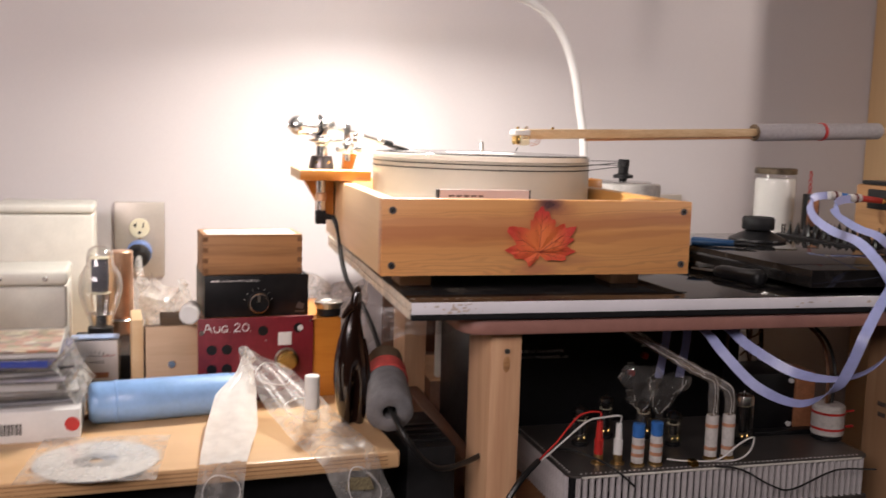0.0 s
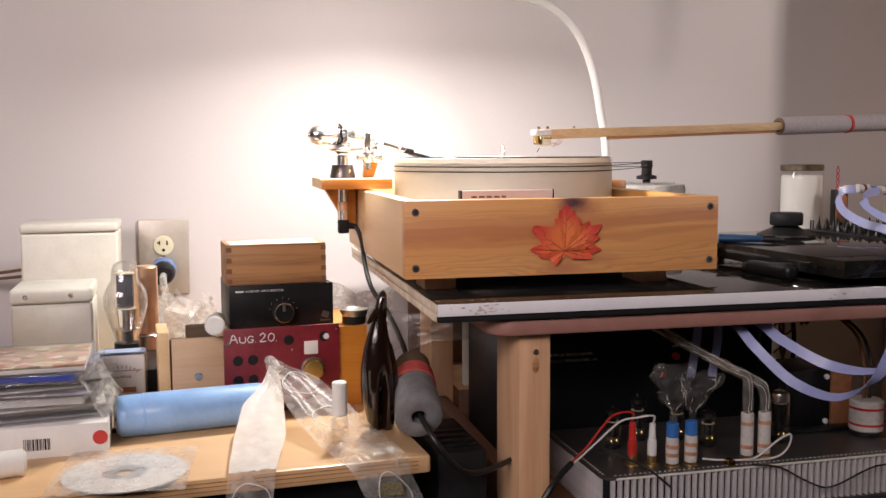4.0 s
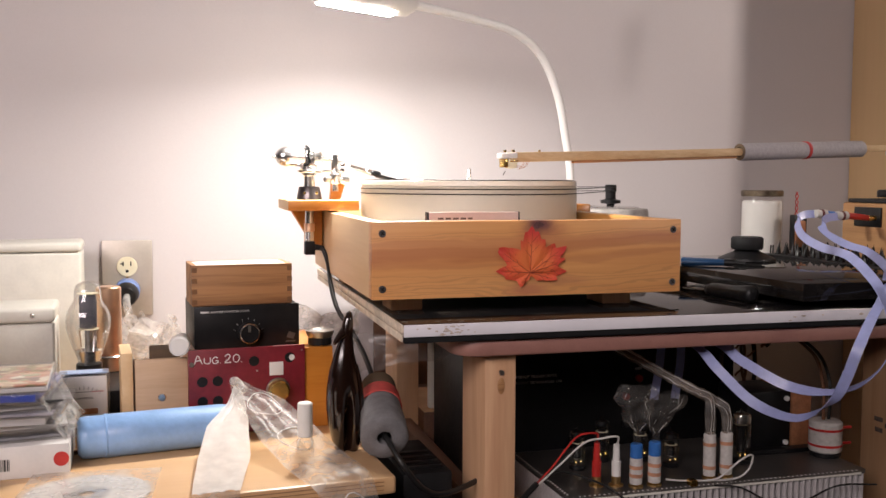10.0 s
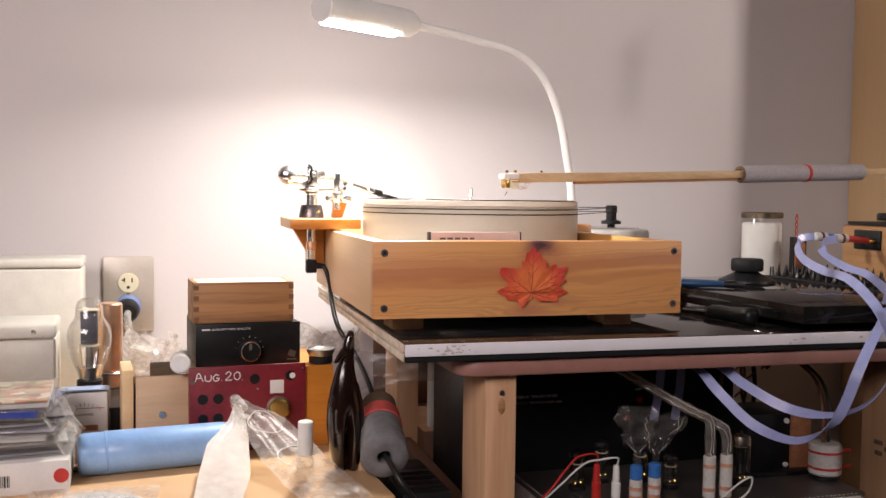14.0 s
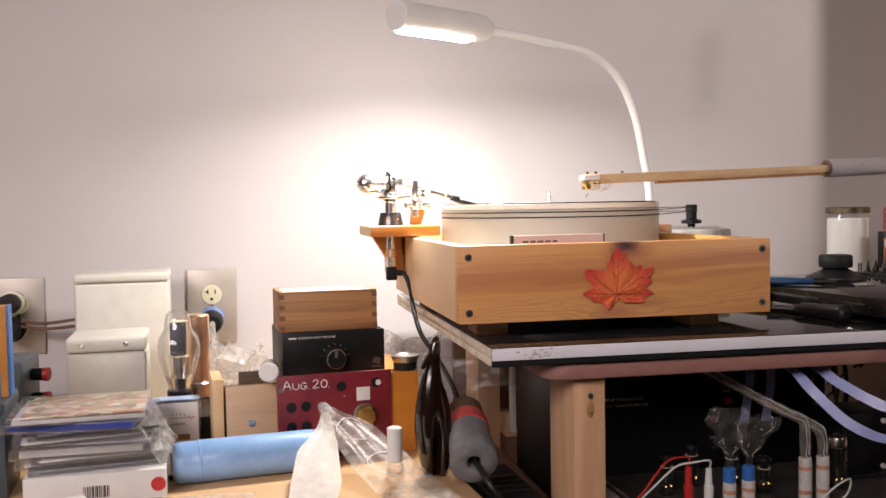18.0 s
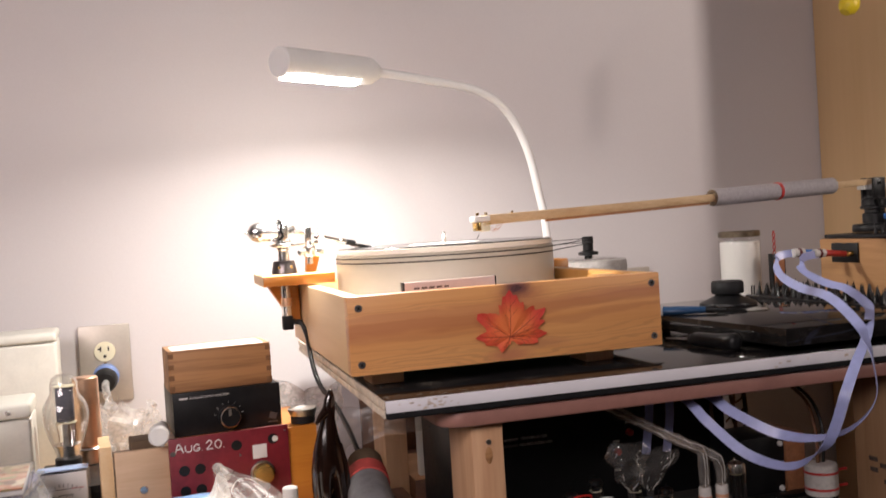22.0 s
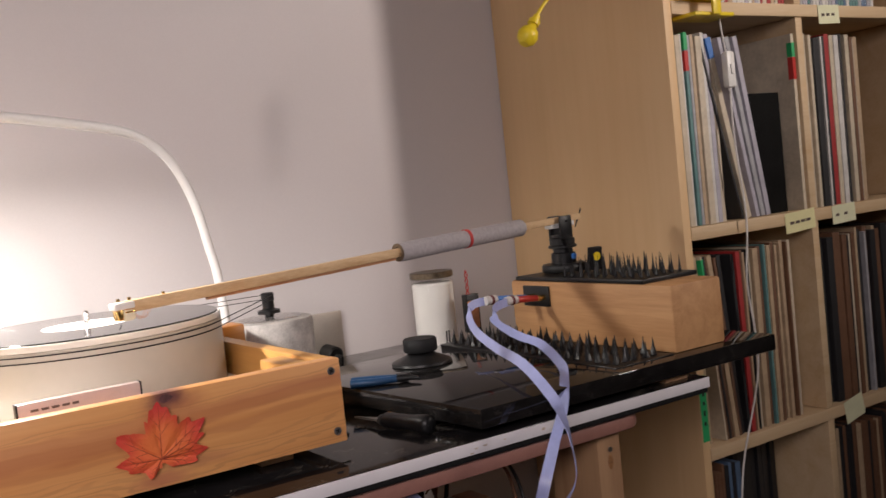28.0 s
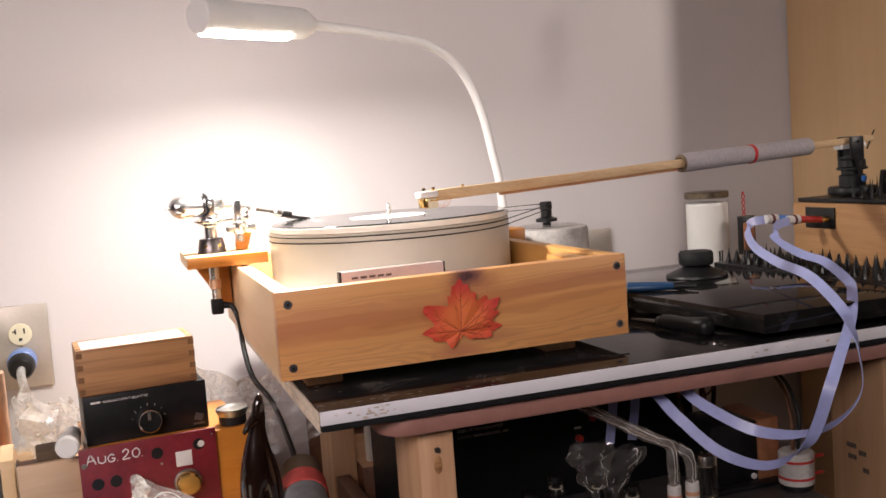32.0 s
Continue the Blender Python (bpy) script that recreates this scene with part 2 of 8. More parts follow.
heart_streak(PINE, 0.076, 0.075, 0.011, (0.42, 0.14, 0.06), 0.62)
heart_streak(PINE, 0.062, 0.05, 0.004, (0.48, 0.19, 0.08), 0.4)
heart_streak(PINE, 0.086, 0.06, 0.006, (0.46, 0.17, 0.08), 0.45)
for z0_, sl_w, st_ in ((0.024, 0.020, 0.40), (0.0275, 0.022, 0.32), (0.0315, 0.026, 0.40), (0.0360, 0.030, 0.28), (0.0405, 0.034, 0.34), (0.0455, 0.036, 0.25), (0.0955, 0.05, 0.35), (0.0915, 0.052, 0.3)):
    heart_streak(PINE, z0_, sl_w, 0.0011, (0.44, 0.21, 0.085), st_)


def stain(m, x0, z0, rx, rz, colour, strength):
    """A soft-edged blotch in the wood, broken up along the grain."""
    n, ln = m.node_tree.nodes, m.node_tree.links
    b = n["Principled BSDF"]
    tc, mp, ns, ad, le = (n.new(k) for k in ("ShaderNodeTexCoord", "ShaderNodeMapping", "ShaderNodeTexNoise", "ShaderNodeVectorMath", "ShaderNodeVectorMath"))
    mp.inputs["Location"].default_value = (-x0 / rx - 0.35, 0, -z0 / rz - 0.35)
    mp.inputs["Scale"].default_value = (1 / rx, 0, 1 / rz)
    ns.inputs["Scale"].default_value, ns.inputs["Detail"].default_value = 1.6, 3
    ad.operation, le.operation = "MULTIPLY_ADD", "LENGTH"
    ad.inputs[1].default_value = (0.7, 0, 0.7)
    ln.new(tc.outputs["Object"], mp.inputs["Vector"])
    ln.new(mp.outputs["Vector"], ns.inputs["Vector"])
    ln.new(ns.outputs["Color"], ad.inputs[0])
    ln.new(mp.outputs["Vector"], ad.inputs[2])
    ln.new(ad.outputs[0], le.inputs[0])
    rng = n.new("ShaderNodeMapRange")
    rng.interpolation_type = "SMOOTHSTEP"
    rng.inputs[1].default_value, rng.inputs[2].default_value = 0.25, 1.3
    rng.inputs[3].default_value, rng.inputs[4].default_value = strength, 0.0
    ln.new(le.outputs["Value"], rng.inputs[0])
    mix = n.new("ShaderNodeMix")
    mix.data_type = "RGBA"
    mix.inputs[7].default_value = (*colour, 1)
    ln.new(rng.outputs[0], mix.inputs[0])
    ln.new(b.inputs["Base Color"].links[0].from_socket, mix.inputs[6])
    ln.new(mix.outputs[2], b.inputs["Base Color"])


stain(PINE, 0.012, 0.094, 0.034, 0.013, (0.36, 0.11, 0.06), 0.6)
stain(PINE, 0.007, 0.102, 0.020, 0.013, (0.12, 0.04, 0.05), 0.9)
stain(PINE, -0.006, 0.026, 0.030, 0.008, (0.42, 0.13, 0.09), 0.6)
stain(PINE, 0.034, 0.036, 0.040, 0.007, (0.44, 0.17, 0.10), 0.4)
PINE_Y = wood("pine_side", (0.80, 0.57, 0.33), (0.68, 0.44, 0.22), "y", 24, 0.5, wobble=2.5, contrast=0.7)
AMBER_Y = wood("amber_pine_side", (0.68, 0.36, 0.105), (0.54, 0.25, 0.062), "y", 24, 0.42, wobble=2.5, contrast=0.8, coat=0.2)
ORANGE_PINE = wood("amber_pine", (0.58, 0.225, 0.032), (0.44, 0.14, 0.016), "x", 40, 0.4, coat=0.3)
# lumber of the right legs, with the under-table shade in its colour
LUMBER_SHADE = wood("shaded_lumber", (0.38, 0.225, 0.12), (0.28, 0.15, 0.075), "z", 42, 0.7, contrast=0.8)
STAMP = material("stamp_ink", (0.10, 0.075, 0.06), 0.9, scale=200, vary=0.4)
LUMBER = wood("raw_lumber", (0.63, 0.385, 0.22), (0.49, 0.265, 0.14), "z", 42, 0.65, contrast=0.8)
BEAM = wood("douglas_fir", (0.56, 0.31, 0.14), (0.42, 0.21, 0.085), "y", 46, 0.6)
PLY = wood("birch_plywood", (0.70, 0.48, 0.26), (0.62, 0.40, 0.20), "z", 9, 0.55, wobble=1.5, contrast=0.7)
SHELF = wood("pine_shelf", (0.60, 0.45, 0.28), (0.52, 0.36, 0.2), "x", 30, 0.6)
DESK = wood("beech_ply_desk", (0.70, 0.45, 0.235), (0.60, 0.35, 0.165), "x", 16, 0.4, contrast=0.7, coat=0.2)
CIGAR = wood("cedar_box", (0.43, 0.22, 0.092), (0.19, 0.085, 0.035), "x", 70, 0.55, wobble=1.2, contrast=1.2, stretch=0.03)
STICK = wood("pale_stick", (0.66, 0.47, 0.27), (0.50, 0.31, 0.15), "x", 70, 0.55)
PINK = material("rosewood_laminate", (0.33, 0.162, 0.132), 0.45, scale=60, vary=0.08)
BLACKTOP = speckled("black_laminate", (0.014, 0.013, 0.014), 0.06, (0.24, 0.21, 0.17), 0.5, 420)
GRANITE = speckled("black_granite", (0.012, 0.011, 0.011), 0.03, (0.20, 0.18, 0.16), 0.12, 900)
WHITE_EDGE = material("white_edging", (0.80, 0.78, 0.82), 0.5, scale=14, vary=0.04)
DUSTY = material("dusty_edge", (0.70, 0.60, 0.48), 0.7, scale=40, vary=0.22)
PLATTER = material("cream_acrylic", (0.45, 0.415, 0.355), 0.3, scale=14, vary=0.03, bump=0.01)
PLATTER_RIM = material("clear_rim", (0.78, 0.73, 0.65), 0.12, scale=14, vary=0.04, bump=0.01, coat=0.6)
VINYL = material("vinyl", (0.018, 0.017, 0.017), 0.12, scale=60, vary=0.2, bump=0.0)
LABEL = material("paper_label", (0.82, 0.80, 0.76), 0.6, scale=60, vary=0.03)
BLACK = material("black_plastic", (0.010, 0.010, 0.011), 0.38, scale=70, vary=0.25, spec=0.35)
BLACK_SOFT = material("black_rubber", (0.010, 0.010, 0.011), 0.6, scale=70, vary=0.25, spec=0.25)
BLACK_METAL = material("black_painted_steel", (0.008, 0.008, 0.009), 0.4, scale=90, vary=0.2, bump=0.08, spec=0.25)
CHROME = material("chrome", (0.95, 0.94, 0.93), 0.24, 1.0, scale=30, vary=0.05, bump=0.01)
STEEL = material("dull_steel", (0.45, 0.44, 0.42), 0.35, 1.0, scale=60, vary=0.12)
ALU = material("brushed_aluminium", (0.12, 0.11, 0.105), 0.4, 0.6, scale=45, vary=0.15)
ALU_FIN = material("aluminium_fins", (0.56, 0.53, 0.53), 0.42, 0.25, scale=60, vary=0.12)
SCREW = material("blackened_screw_steel", (0.22, 0.21, 0.21), 0.45, 0.8, scale=90, vary=0.3)
BRASS = material("gold_plate", (0.78, 0.52, 0.18), 0.25, 1.0, scale=60, vary=0.1)
COPPER = material("copper", (0.96, 0.62, 0.42), 0.38, 1.0, scale=18, vary=0.12)
COPPER_FOIL = material("copper_foil", (0.66, 0.33, 0.20), 0.45, 0.3, scale=90, vary=0.2)
COPPER_DULL = material("copper_tape", (0.46, 0.20, 0.10), 0.5, 0.4, scale=60, vary=0.2)
WHITE = material("white_plastic", (0.74, 0.73, 0.70), 0.4, scale=30, vary=0.04)
LAMP_WHITE = material("white_lamp_plastic", (0.78, 0.77, 0.76), 0.38, scale=20, vary=0.02, bump=0.01)
FELT = material("grey_felt", (0.42, 0.39, 0.40), 0.95, scale=220, vary=0.1, bump=0.5)
FELT_W = material("white_felt", (0.60, 0.57, 0.54), 0.95, scale=180, vary=0.1, bump=0.5)
RED_FELT = material("red_band", (0.50, 0.07, 0.06), 0.8, scale=120, vary=0.15)
RED = material("red_plastic", (0.50, 0.03, 0.025), 0.35, scale=60, vary=0.1)
BLUE = material("blue_plastic", (0.04, 0.16, 0.48), 0.4, scale=60, vary=0.12)
RIBBON = material("lavender_tape", (0.34, 0.375, 0.66), 0.45, scale=25, vary=0.1, coat=0.2)
MAROON = material("maroon_panel", (0.19, 0.014, 0.024), 0.45, scale=30, vary=0.2)
LEAF = material("autumn_leaf", (0.72, 0.085, 0.040), 0.6, scale=30, vary=0.2, second=(0.58, 0.045, 0.03), bump=0.5, fine=9)
stain(LEAF, 0.001, -0.006, 0.034, 0.030, (0.80, 0.21, 0.052), 0.85)
n_, l_ = LEAF.node_tree.nodes, LEAF.node_tree.links
ln_ = n_.new("ShaderNodeVectorMath")
ln_.operation = "DISTANCE"
ln_.inputs[1].default_value = (-0.002, 0, -0.0212)
tc_ = n_.new("ShaderNodeTexCoord")
l_.new(tc_.outputs["Object"], ln_.inputs[0])
rg_ = n_.new("ShaderNodeMapRange")
rg_.inputs[1].default_value, rg_.inputs[2].default_value = 0.026, 0.050
rg_.inputs[4].default_value = 0.85
l_.new(ln_.outputs["Value"], rg_.inputs[0])
tip_ = n_.new("ShaderNodeMix")
tip_.data_type = "RGBA"
tip_.inputs[7].default_value = (0.55, 0.03, 0.03, 1)
l_.new(rg_.outputs[0], tip_.inputs[0])
l_.new(n_["Principled BSDF"].inputs["Base Color"].links[0].from_socket, tip_.inputs[6])
l_.new(tip_.outputs[2], n_["Principled BSDF"].inputs["Base Color"])
VEIN = material("leaf_vein", (0.33, 0.05, 0.02), 0.7, scale=60, vary=0.2)
GREYBOX = material("grey_cast_box", (0.70, 0.68, 0.61), 0.45, scale=20, vary=0.04)
GREYBOX_FRONT = material("grey_hammered_box", (0.70, 0.68, 0.61), 0.5, scale=40, vary=0.05)
PLATE = material("steel_wall_plate", (0.47, 0.42, 0.37), 0.42, 0.35, scale=40, vary=0.05)
IVORY = material("ivory_plastic", (0.74, 0.68, 0.50), 0.35, scale=40, vary=0.03)
BLUE_FOAM = material("blue_wrap", (0.25, 0.43, 0.74), 0.42, scale=30, vary=0.08, bump=0.2, coat=0.25)
BROWN_GLAZE = material("dark_carved_wood", (0.014, 0.006, 0.004), 0.14, scale=30, vary=0.3, coat=0.8)
FOAM_GREY = material("grey_foam", (0.18, 0.175, 0.18), 0.9, scale=90, vary=0.15, bump=0.4)
CONCRETE = material("grey_stone_body", (0.46, 0.43, 0.41), 0.7, scale=60, vary=0.2, bump=0.25)
CARD = material("cardboard", (0.115, 0.075, 0.044), 0.85, scale=40, vary=0.08)
PAPER = material("white_card", (0.72, 0.70, 0.68), 0.6, scale=40, vary=0.04)
NOTE = material("yellow_note", (0.70, 0.66, 0.36), 0.75, scale=40, vary=0.05)
NOTE_G = material("pale_green_note", (0.68, 0.68, 0.46), 0.75, scale=40, vary=0.05)
GREEN = material("green_tape", (0.02, 0.36, 0.12), 0.55, scale=40, vary=0.08)
YELLOW = material("yellow_plastic", (0.75, 0.56, 0.02), 0.4, scale=40, vary=0.05)
WAX = material("white_wax", (0.86, 0.84, 0.80), 0.6, scale=20, vary=0.04)
LIDTIN = material("dark_tin_lid", (0.20, 0.16, 0.11), 0.35, 0.8, scale=60, vary=0.4)
FRAME = material("dark_picture_frame", (0.055, 0.035, 0.022), 0.35, scale=60, vary=0.3)
CANVAS = material("plain_canvas", (0.35, 0.34, 0.32), 0.8, scale=8, vary=0.1)
BLUE_GRIP = material("blue_tool_grip", (0.008, 0.045, 0.12), 0.35, scale=60, vary=0.1)
DARKWOOD = wood("dark_reddish_wood", (0.17, 0.075, 0.035), (0.10, 0.04, 0.02), "y", 30)
TAN_CORD = material("tan_cord", (0.16, 0.085, 0.05), 0.6, scale=90, vary=0.2)
CABLE = material("black_cable", (0.012, 0.012, 0.012), 0.4, scale=60, vary=0.1)
WHITE_CABLE = material("white_cable", (0.66, 0.64, 0.62), 0.45, scale=60, vary=0.05)
GLASS = clear("clear_glass", (0.99, 0.99, 0.985), 0.07, 0, 0.04, 0.7)
FILM = clear("clear_film", (0.96, 0.95, 0.93), 0.012, 0.24, 0.35, 0.10, 0.6)
FILM_HEAP = clear("heaped_film", (0.95, 0.94, 0.92), 0.03, 0.34, 0.25, 0.2, 0.5)
# film whitened for the lamp's glare on it
FILM_GLARE = clear("glare_film", (0.95, 0.94, 0.93), 0.04, 0.86, 0.25, 0.2, 0.95)
FILM_DULL = clear("dusty_film", (0.88, 0.86, 0.84), 0.03, 0.10, 0.3, 0.16)
BAG = clear("crackly_bag", (0.95, 0.94, 0.92), 0.03, 0.035, 0.14, 0.34)
JACKET = clear("dusty_jacket", (0.86, 0.80, 0.74), 0.04, 0.16, 0.2, 0.3)
# pale haze for threads that stand in for highlights on film
GLINT = clear("film_glint", (0.95, 0.94, 0.92), 0.1, 0.5, 0.2, 0.3, 0.8)
JAR_GLASS = clear("jar_glass", (0.98, 0.98, 0.975), 0.012, 0, 0.1, 0.14)
CASE = clear("jewel_case_plastic", (0.94, 0.94, 0.95), 0.08, 0.06, 0.05, 0.5)
DISC = material("disc_mirror", (0.86, 0.85, 0.84), 0.30, 0.45, scale=12, vary=0.06, bump=0.0)
LED = glow("led_diffuser", (1.0, 0.945, 0.87), 210.0)
HEATER = glow("glowing_filament", (1.0, 0.55, 0.12), 2.2)

# ---------------------------------------------------------------- mesh helpers


def thing(name, at, label, category, rz=0.0, group="", kind=""):
    ob = new(name)
    ob.empty_display_size = 0.02
    ob.matrix_world = pose(*at, 0, 0, rz)
    return tagged(ob, label, category, group, kind)


def finish(bm, name, mat, smooth=40):
    me = bpy.data.meshes.new(name)
    bm.normal_update()
    bm.to_mesh(me)
    bm.free()
    me.materials.append(mat)
    if smooth:
        me.shade_smooth()
        me.set_sharp_from_angle(angle=radians(smooth))
    return me


def part(name, bm, mat, parent, label="", smooth=40):
    ob = new(name, finish(bm, name, mat, smooth))
    ob.parent = parent
    return tagged(ob, label)


def solo(name, bm, mat, at, label, category, rz=0.0, group="", kind="", smooth=40):
    ob = new(name, finish(bm, name, mat, smooth))
    ob.matrix_world = pose(*at, 0, 0, rz)
    return tagged(ob, label, category, group, kind)


def B():
    return bmesh.new()


def box(bm, lo, hi, bev=0.0, m=None, seg=2):
    """A box between two corners, with rounded edges."""
    c = [(a + b) / 2 for a, b in zip(lo, hi)]
    s = [abs(b - a) for a, b in zip(lo, hi)]
    r = bmesh.ops.create_cube(bm, size=1.0, matrix=Matrix.Translation(c) @ Matrix.Diagonal((*s, 1)))
    vs = r["verts"]
    if bev:
        es = list({e for v in vs for e in v.link_edges})
        q = bmesh.ops.bevel(bm, geom=es, offset=min(bev, min(s) * 0.45), segments=seg, affect="EDGES", profile=0.5)
        vs = list({v for v in q["verts"]} | {v for v in vs if v.is_valid})
    if m is not None:
        bmesh.ops.transform(bm, matrix=m, verts=vs)
    return bm


def lathe(bm, profile, seg=28, m=None):
    """A turned body round z from (radius, height) rows."""
    rings = []
    for r, z in profile:
        if r < 1e-6:
            rings.append([bm.verts.new((0, 0, z))])
        else:
            rings.append([bm.verts.new((r * math.cos(2 * math.pi * i / seg), r * math.sin(2 * math.pi * i / seg), z)) for i in range(seg)])
    for a, b in zip(rings, rings[1:]):
        for i in range(seg):
            j = (i + 1) % seg
            if len(a) == 1 and len(b) == 1:
                continue
            if len(a) == 1:
                bm.faces.new((a[0], b[j], b[i]))
            elif len(b) == 1:
                bm.faces.new((a[i], a[j], b[0]))
            else:
                bm.faces.new((a[i], a[j], b[j], b[i]))
    if m is not None:
        bmesh.ops.transform(bm, matrix=m, verts=[v for ring in rings for v in ring])
    return bm


def cyl(bm, r, z0, z1, seg=24, bev=0.0, m=None, r2=None):
    r2 = r if r2 is None else r2
    if bev:
        return lathe(bm, [(0, z0), (r - bev, z0), (r, z0 + bev), (r2, z1 - bev), (r2 - bev, z1), (0, z1)], seg, m)
    return lathe(bm, [(0, z0), (r, z0), (r2, z1), (0, z1)], seg, m)


def aim(a, b):
    """The pose that carries z onto the way from a to b."""
    a, b = Vector(a), Vector(b)
    return Matrix.Translation(a) @ (b - a).to_track_quat("Z", "Y").to_matrix().to_4x4()


def rod(bm, a, b, r, seg=14, bev=0.0, r2=None):
    return cyl(bm, r, 0, (Vector(b) - Vector(a)).length, seg, bev, aim(a, b), r2)


def smooth_line(pts, n=6):
    """A Catmull-Rom line through the points."""
    p = [Vector(q) for q in pts]
    p = [2 * p[0] - p[1]] + p + [2 * p[-1] - p[-2]]
    out = []
    for i in range(1, len(p) - 2):
        for k in range(n):
            t = k / n
            a, b, c, d = p[i - 1], p[i], p[i + 1], p[i + 2]
            out.append(0.5 * (2 * b + (c - a) * t + (2 * a - 5 * b + 4 * c - d) * t * t + (3 * b - a - 3 * c + d) * t ** 3))
    out.append(p[-2])
    return out


def tube(bm, pts, r, seg=8, n=6, radii=None):
    line = smooth_line(pts, n) if n > 1 else [Vector(q) for q in pts]
    prev, up = None, Vector((0.13, 0.21, 1)).normalized()
    for i, c in enumerate(line):
        d = (line[min(i + 1, len(line) - 1)] - line[max(i - 1, 0)]).normalized()
        side = d.cross(up)
        if side.length < 0.05:
            side = d.cross(Vector((1, 0.2, 0)))
        side.normalize()
        up2 = side.cross(d)
        rr = r if radii is None else radii[0] + (radii[1] - radii[0]) * i / (len(line) - 1)
        ring = [bm.verts.new(c + rr * (math.cos(2 * math.pi * k / seg) * side + math.sin(2 * math.pi * k / seg) * up2)) for k in range(seg)]
        if prev:
            for k in range(seg):
                bm.faces.new((prev[k], prev[(k + 1) % seg], ring[(k + 1) % seg], ring[k]))
        else:
            bm.faces.new(ring[::-1])
        prev, up = ring, up2
    bm.faces.new(prev)
    return bm


def band(bm, pts, ways, width, thick=0.0008, n=8):
    """A flat ribbon along a line; ways gives its width's direction at each point."""
    line = smooth_line(pts, n)
    w = smooth_line(ways, n)
    prev = None
    for i, c in enumerate(line):
        d = (line[min(i + 1, len(line) - 1)] - line[max(i - 1, 0)]).normalized()
        s = (w[i] - d * w[i].dot(d)).normalized() * width / 2
        u = d.cross(s).normalized() * thick / 2
        ring = [bm.verts.new(c + a) for a in (s + u, -s + u, -s - u, s - u)]
        if prev:
            for k in range(4):
                bm.faces.new((prev[k], prev[(k + 1) % 4], ring[(k + 1) % 4], ring[k]))
        else:
            bm.faces.new(ring[::-1])
        prev = ring
    bm.faces.new(prev)
    return bm


def sheet(bm, corners, nu=16, nv=16, crumple=0.004, scale=40, seed=0.0, sag=None):
    """A crumpled film between four corners."""
    a, b, c, d = [Vector(q) for q in corners]
    grid = []
    for i in range(nu + 1):
        row = []
        for j in range(nv + 1):
            u, v = i / nu, j / nv
            p = (a * (1 - u) + b * u) * (1 - v) + (d * (1 - u) + c * u) * v
            if sag:
                p = p + sag(u, v)
            o = noise.noise_vector(p * scale + Vector((seed, seed * 1.7, 0)))
            o2 = noise.noise_vector(p * scale * 2.7 + Vector((seed * 3, 0, seed)))
            row.append(bm.verts.new(p + crumple * (o + 0.5 * o2)))
        grid.append(row)
    for i in range(nu):
        for j in range(nv):
            bm.faces.new((grid[i][j], grid[i + 1][j], grid[i + 1][j + 1], grid[i][j + 1]))
    return bm


def words(name, text, size, mat, parent, m, label=""):
    """Lettering as a flat mesh in the built-in font, in the parent's own axes."""
    cu = bpy.data.curves.new(name, "FONT")
    cu.body, cu.size, cu.extrude = text, size, 0.0001
    tmp = bpy.data.objects.new(name, cu)
    me = bpy.data.meshes.new_from_object(tmp)
    bpy.data.objects.remove(tmp)
    me.transform(m)
    me.materials.clear()
    me.materials.append(mat)
    ob = new(name, me)
    ob.parent = parent
    return tagged(ob, label)


FRONT = Matrix.Rotation(radians(90), 4, "X")        # lettering that faces -y


def face_y(x, y, z):
    return Matrix.Translation((x, y, z)) @ FRONT

# ---------------------------------------------------------------- the room
X0, X1, Y0, YW, ZF, ZC = -2.6, 3.3, -3.3, 0.66, 0.07, 2.5
for nm, lo, hi, mt in (
    ("floor", (X0 - 0.1, Y0 - 0.1, ZF - 0.1), (X1 + 0.1, YW + 0.1, ZF), FLOOR),
    ("ceiling", (X0 - 0.1, Y0 - 0.1, ZC), (X1 + 0.1, YW + 0.1, ZC + 0.1), CEIL),
    ("wall_north", (X0, YW, ZF), (X1, YW + 0.1, ZC), WALL),
    ("wall_south", (X0, Y0 - 0.1, ZF), (X1, Y0, ZC), ROOM),
    ("wall_west", (X0 - 0.1, Y0 - 0.1, ZF), (X0, YW + 0.1, ZC), ROOM),
    ("wall_east", (X1, Y0 - 0.1, ZF), (X1 + 0.1, YW + 0.1, ZC), ROOM),
):
    ob = new(nm, finish(box(B(), lo, hi), nm, mt, 0))
    tagged(ob, {"floor": "unseen wooden floor, dark to cut bounced light", "ceiling": "plain off-white ceiling"}.get(nm, "pale lilac-grey painted plaster wall" if nm == "wall_north" else "plain unseen wall, dark to cut bounced light"), nm.split("_")[0], kind="structure")

# ---------------------------------------------------------------- table with its board
table = thing("work_table", (0.4, 0.25, ZF), "old wooden table with rose-brown top and rough lumber legs", "table")
TO = Matrix.Translation((-0.4, -0.25, -ZF))


def tbl(bm):
    bm.transform(TO)
    return bm


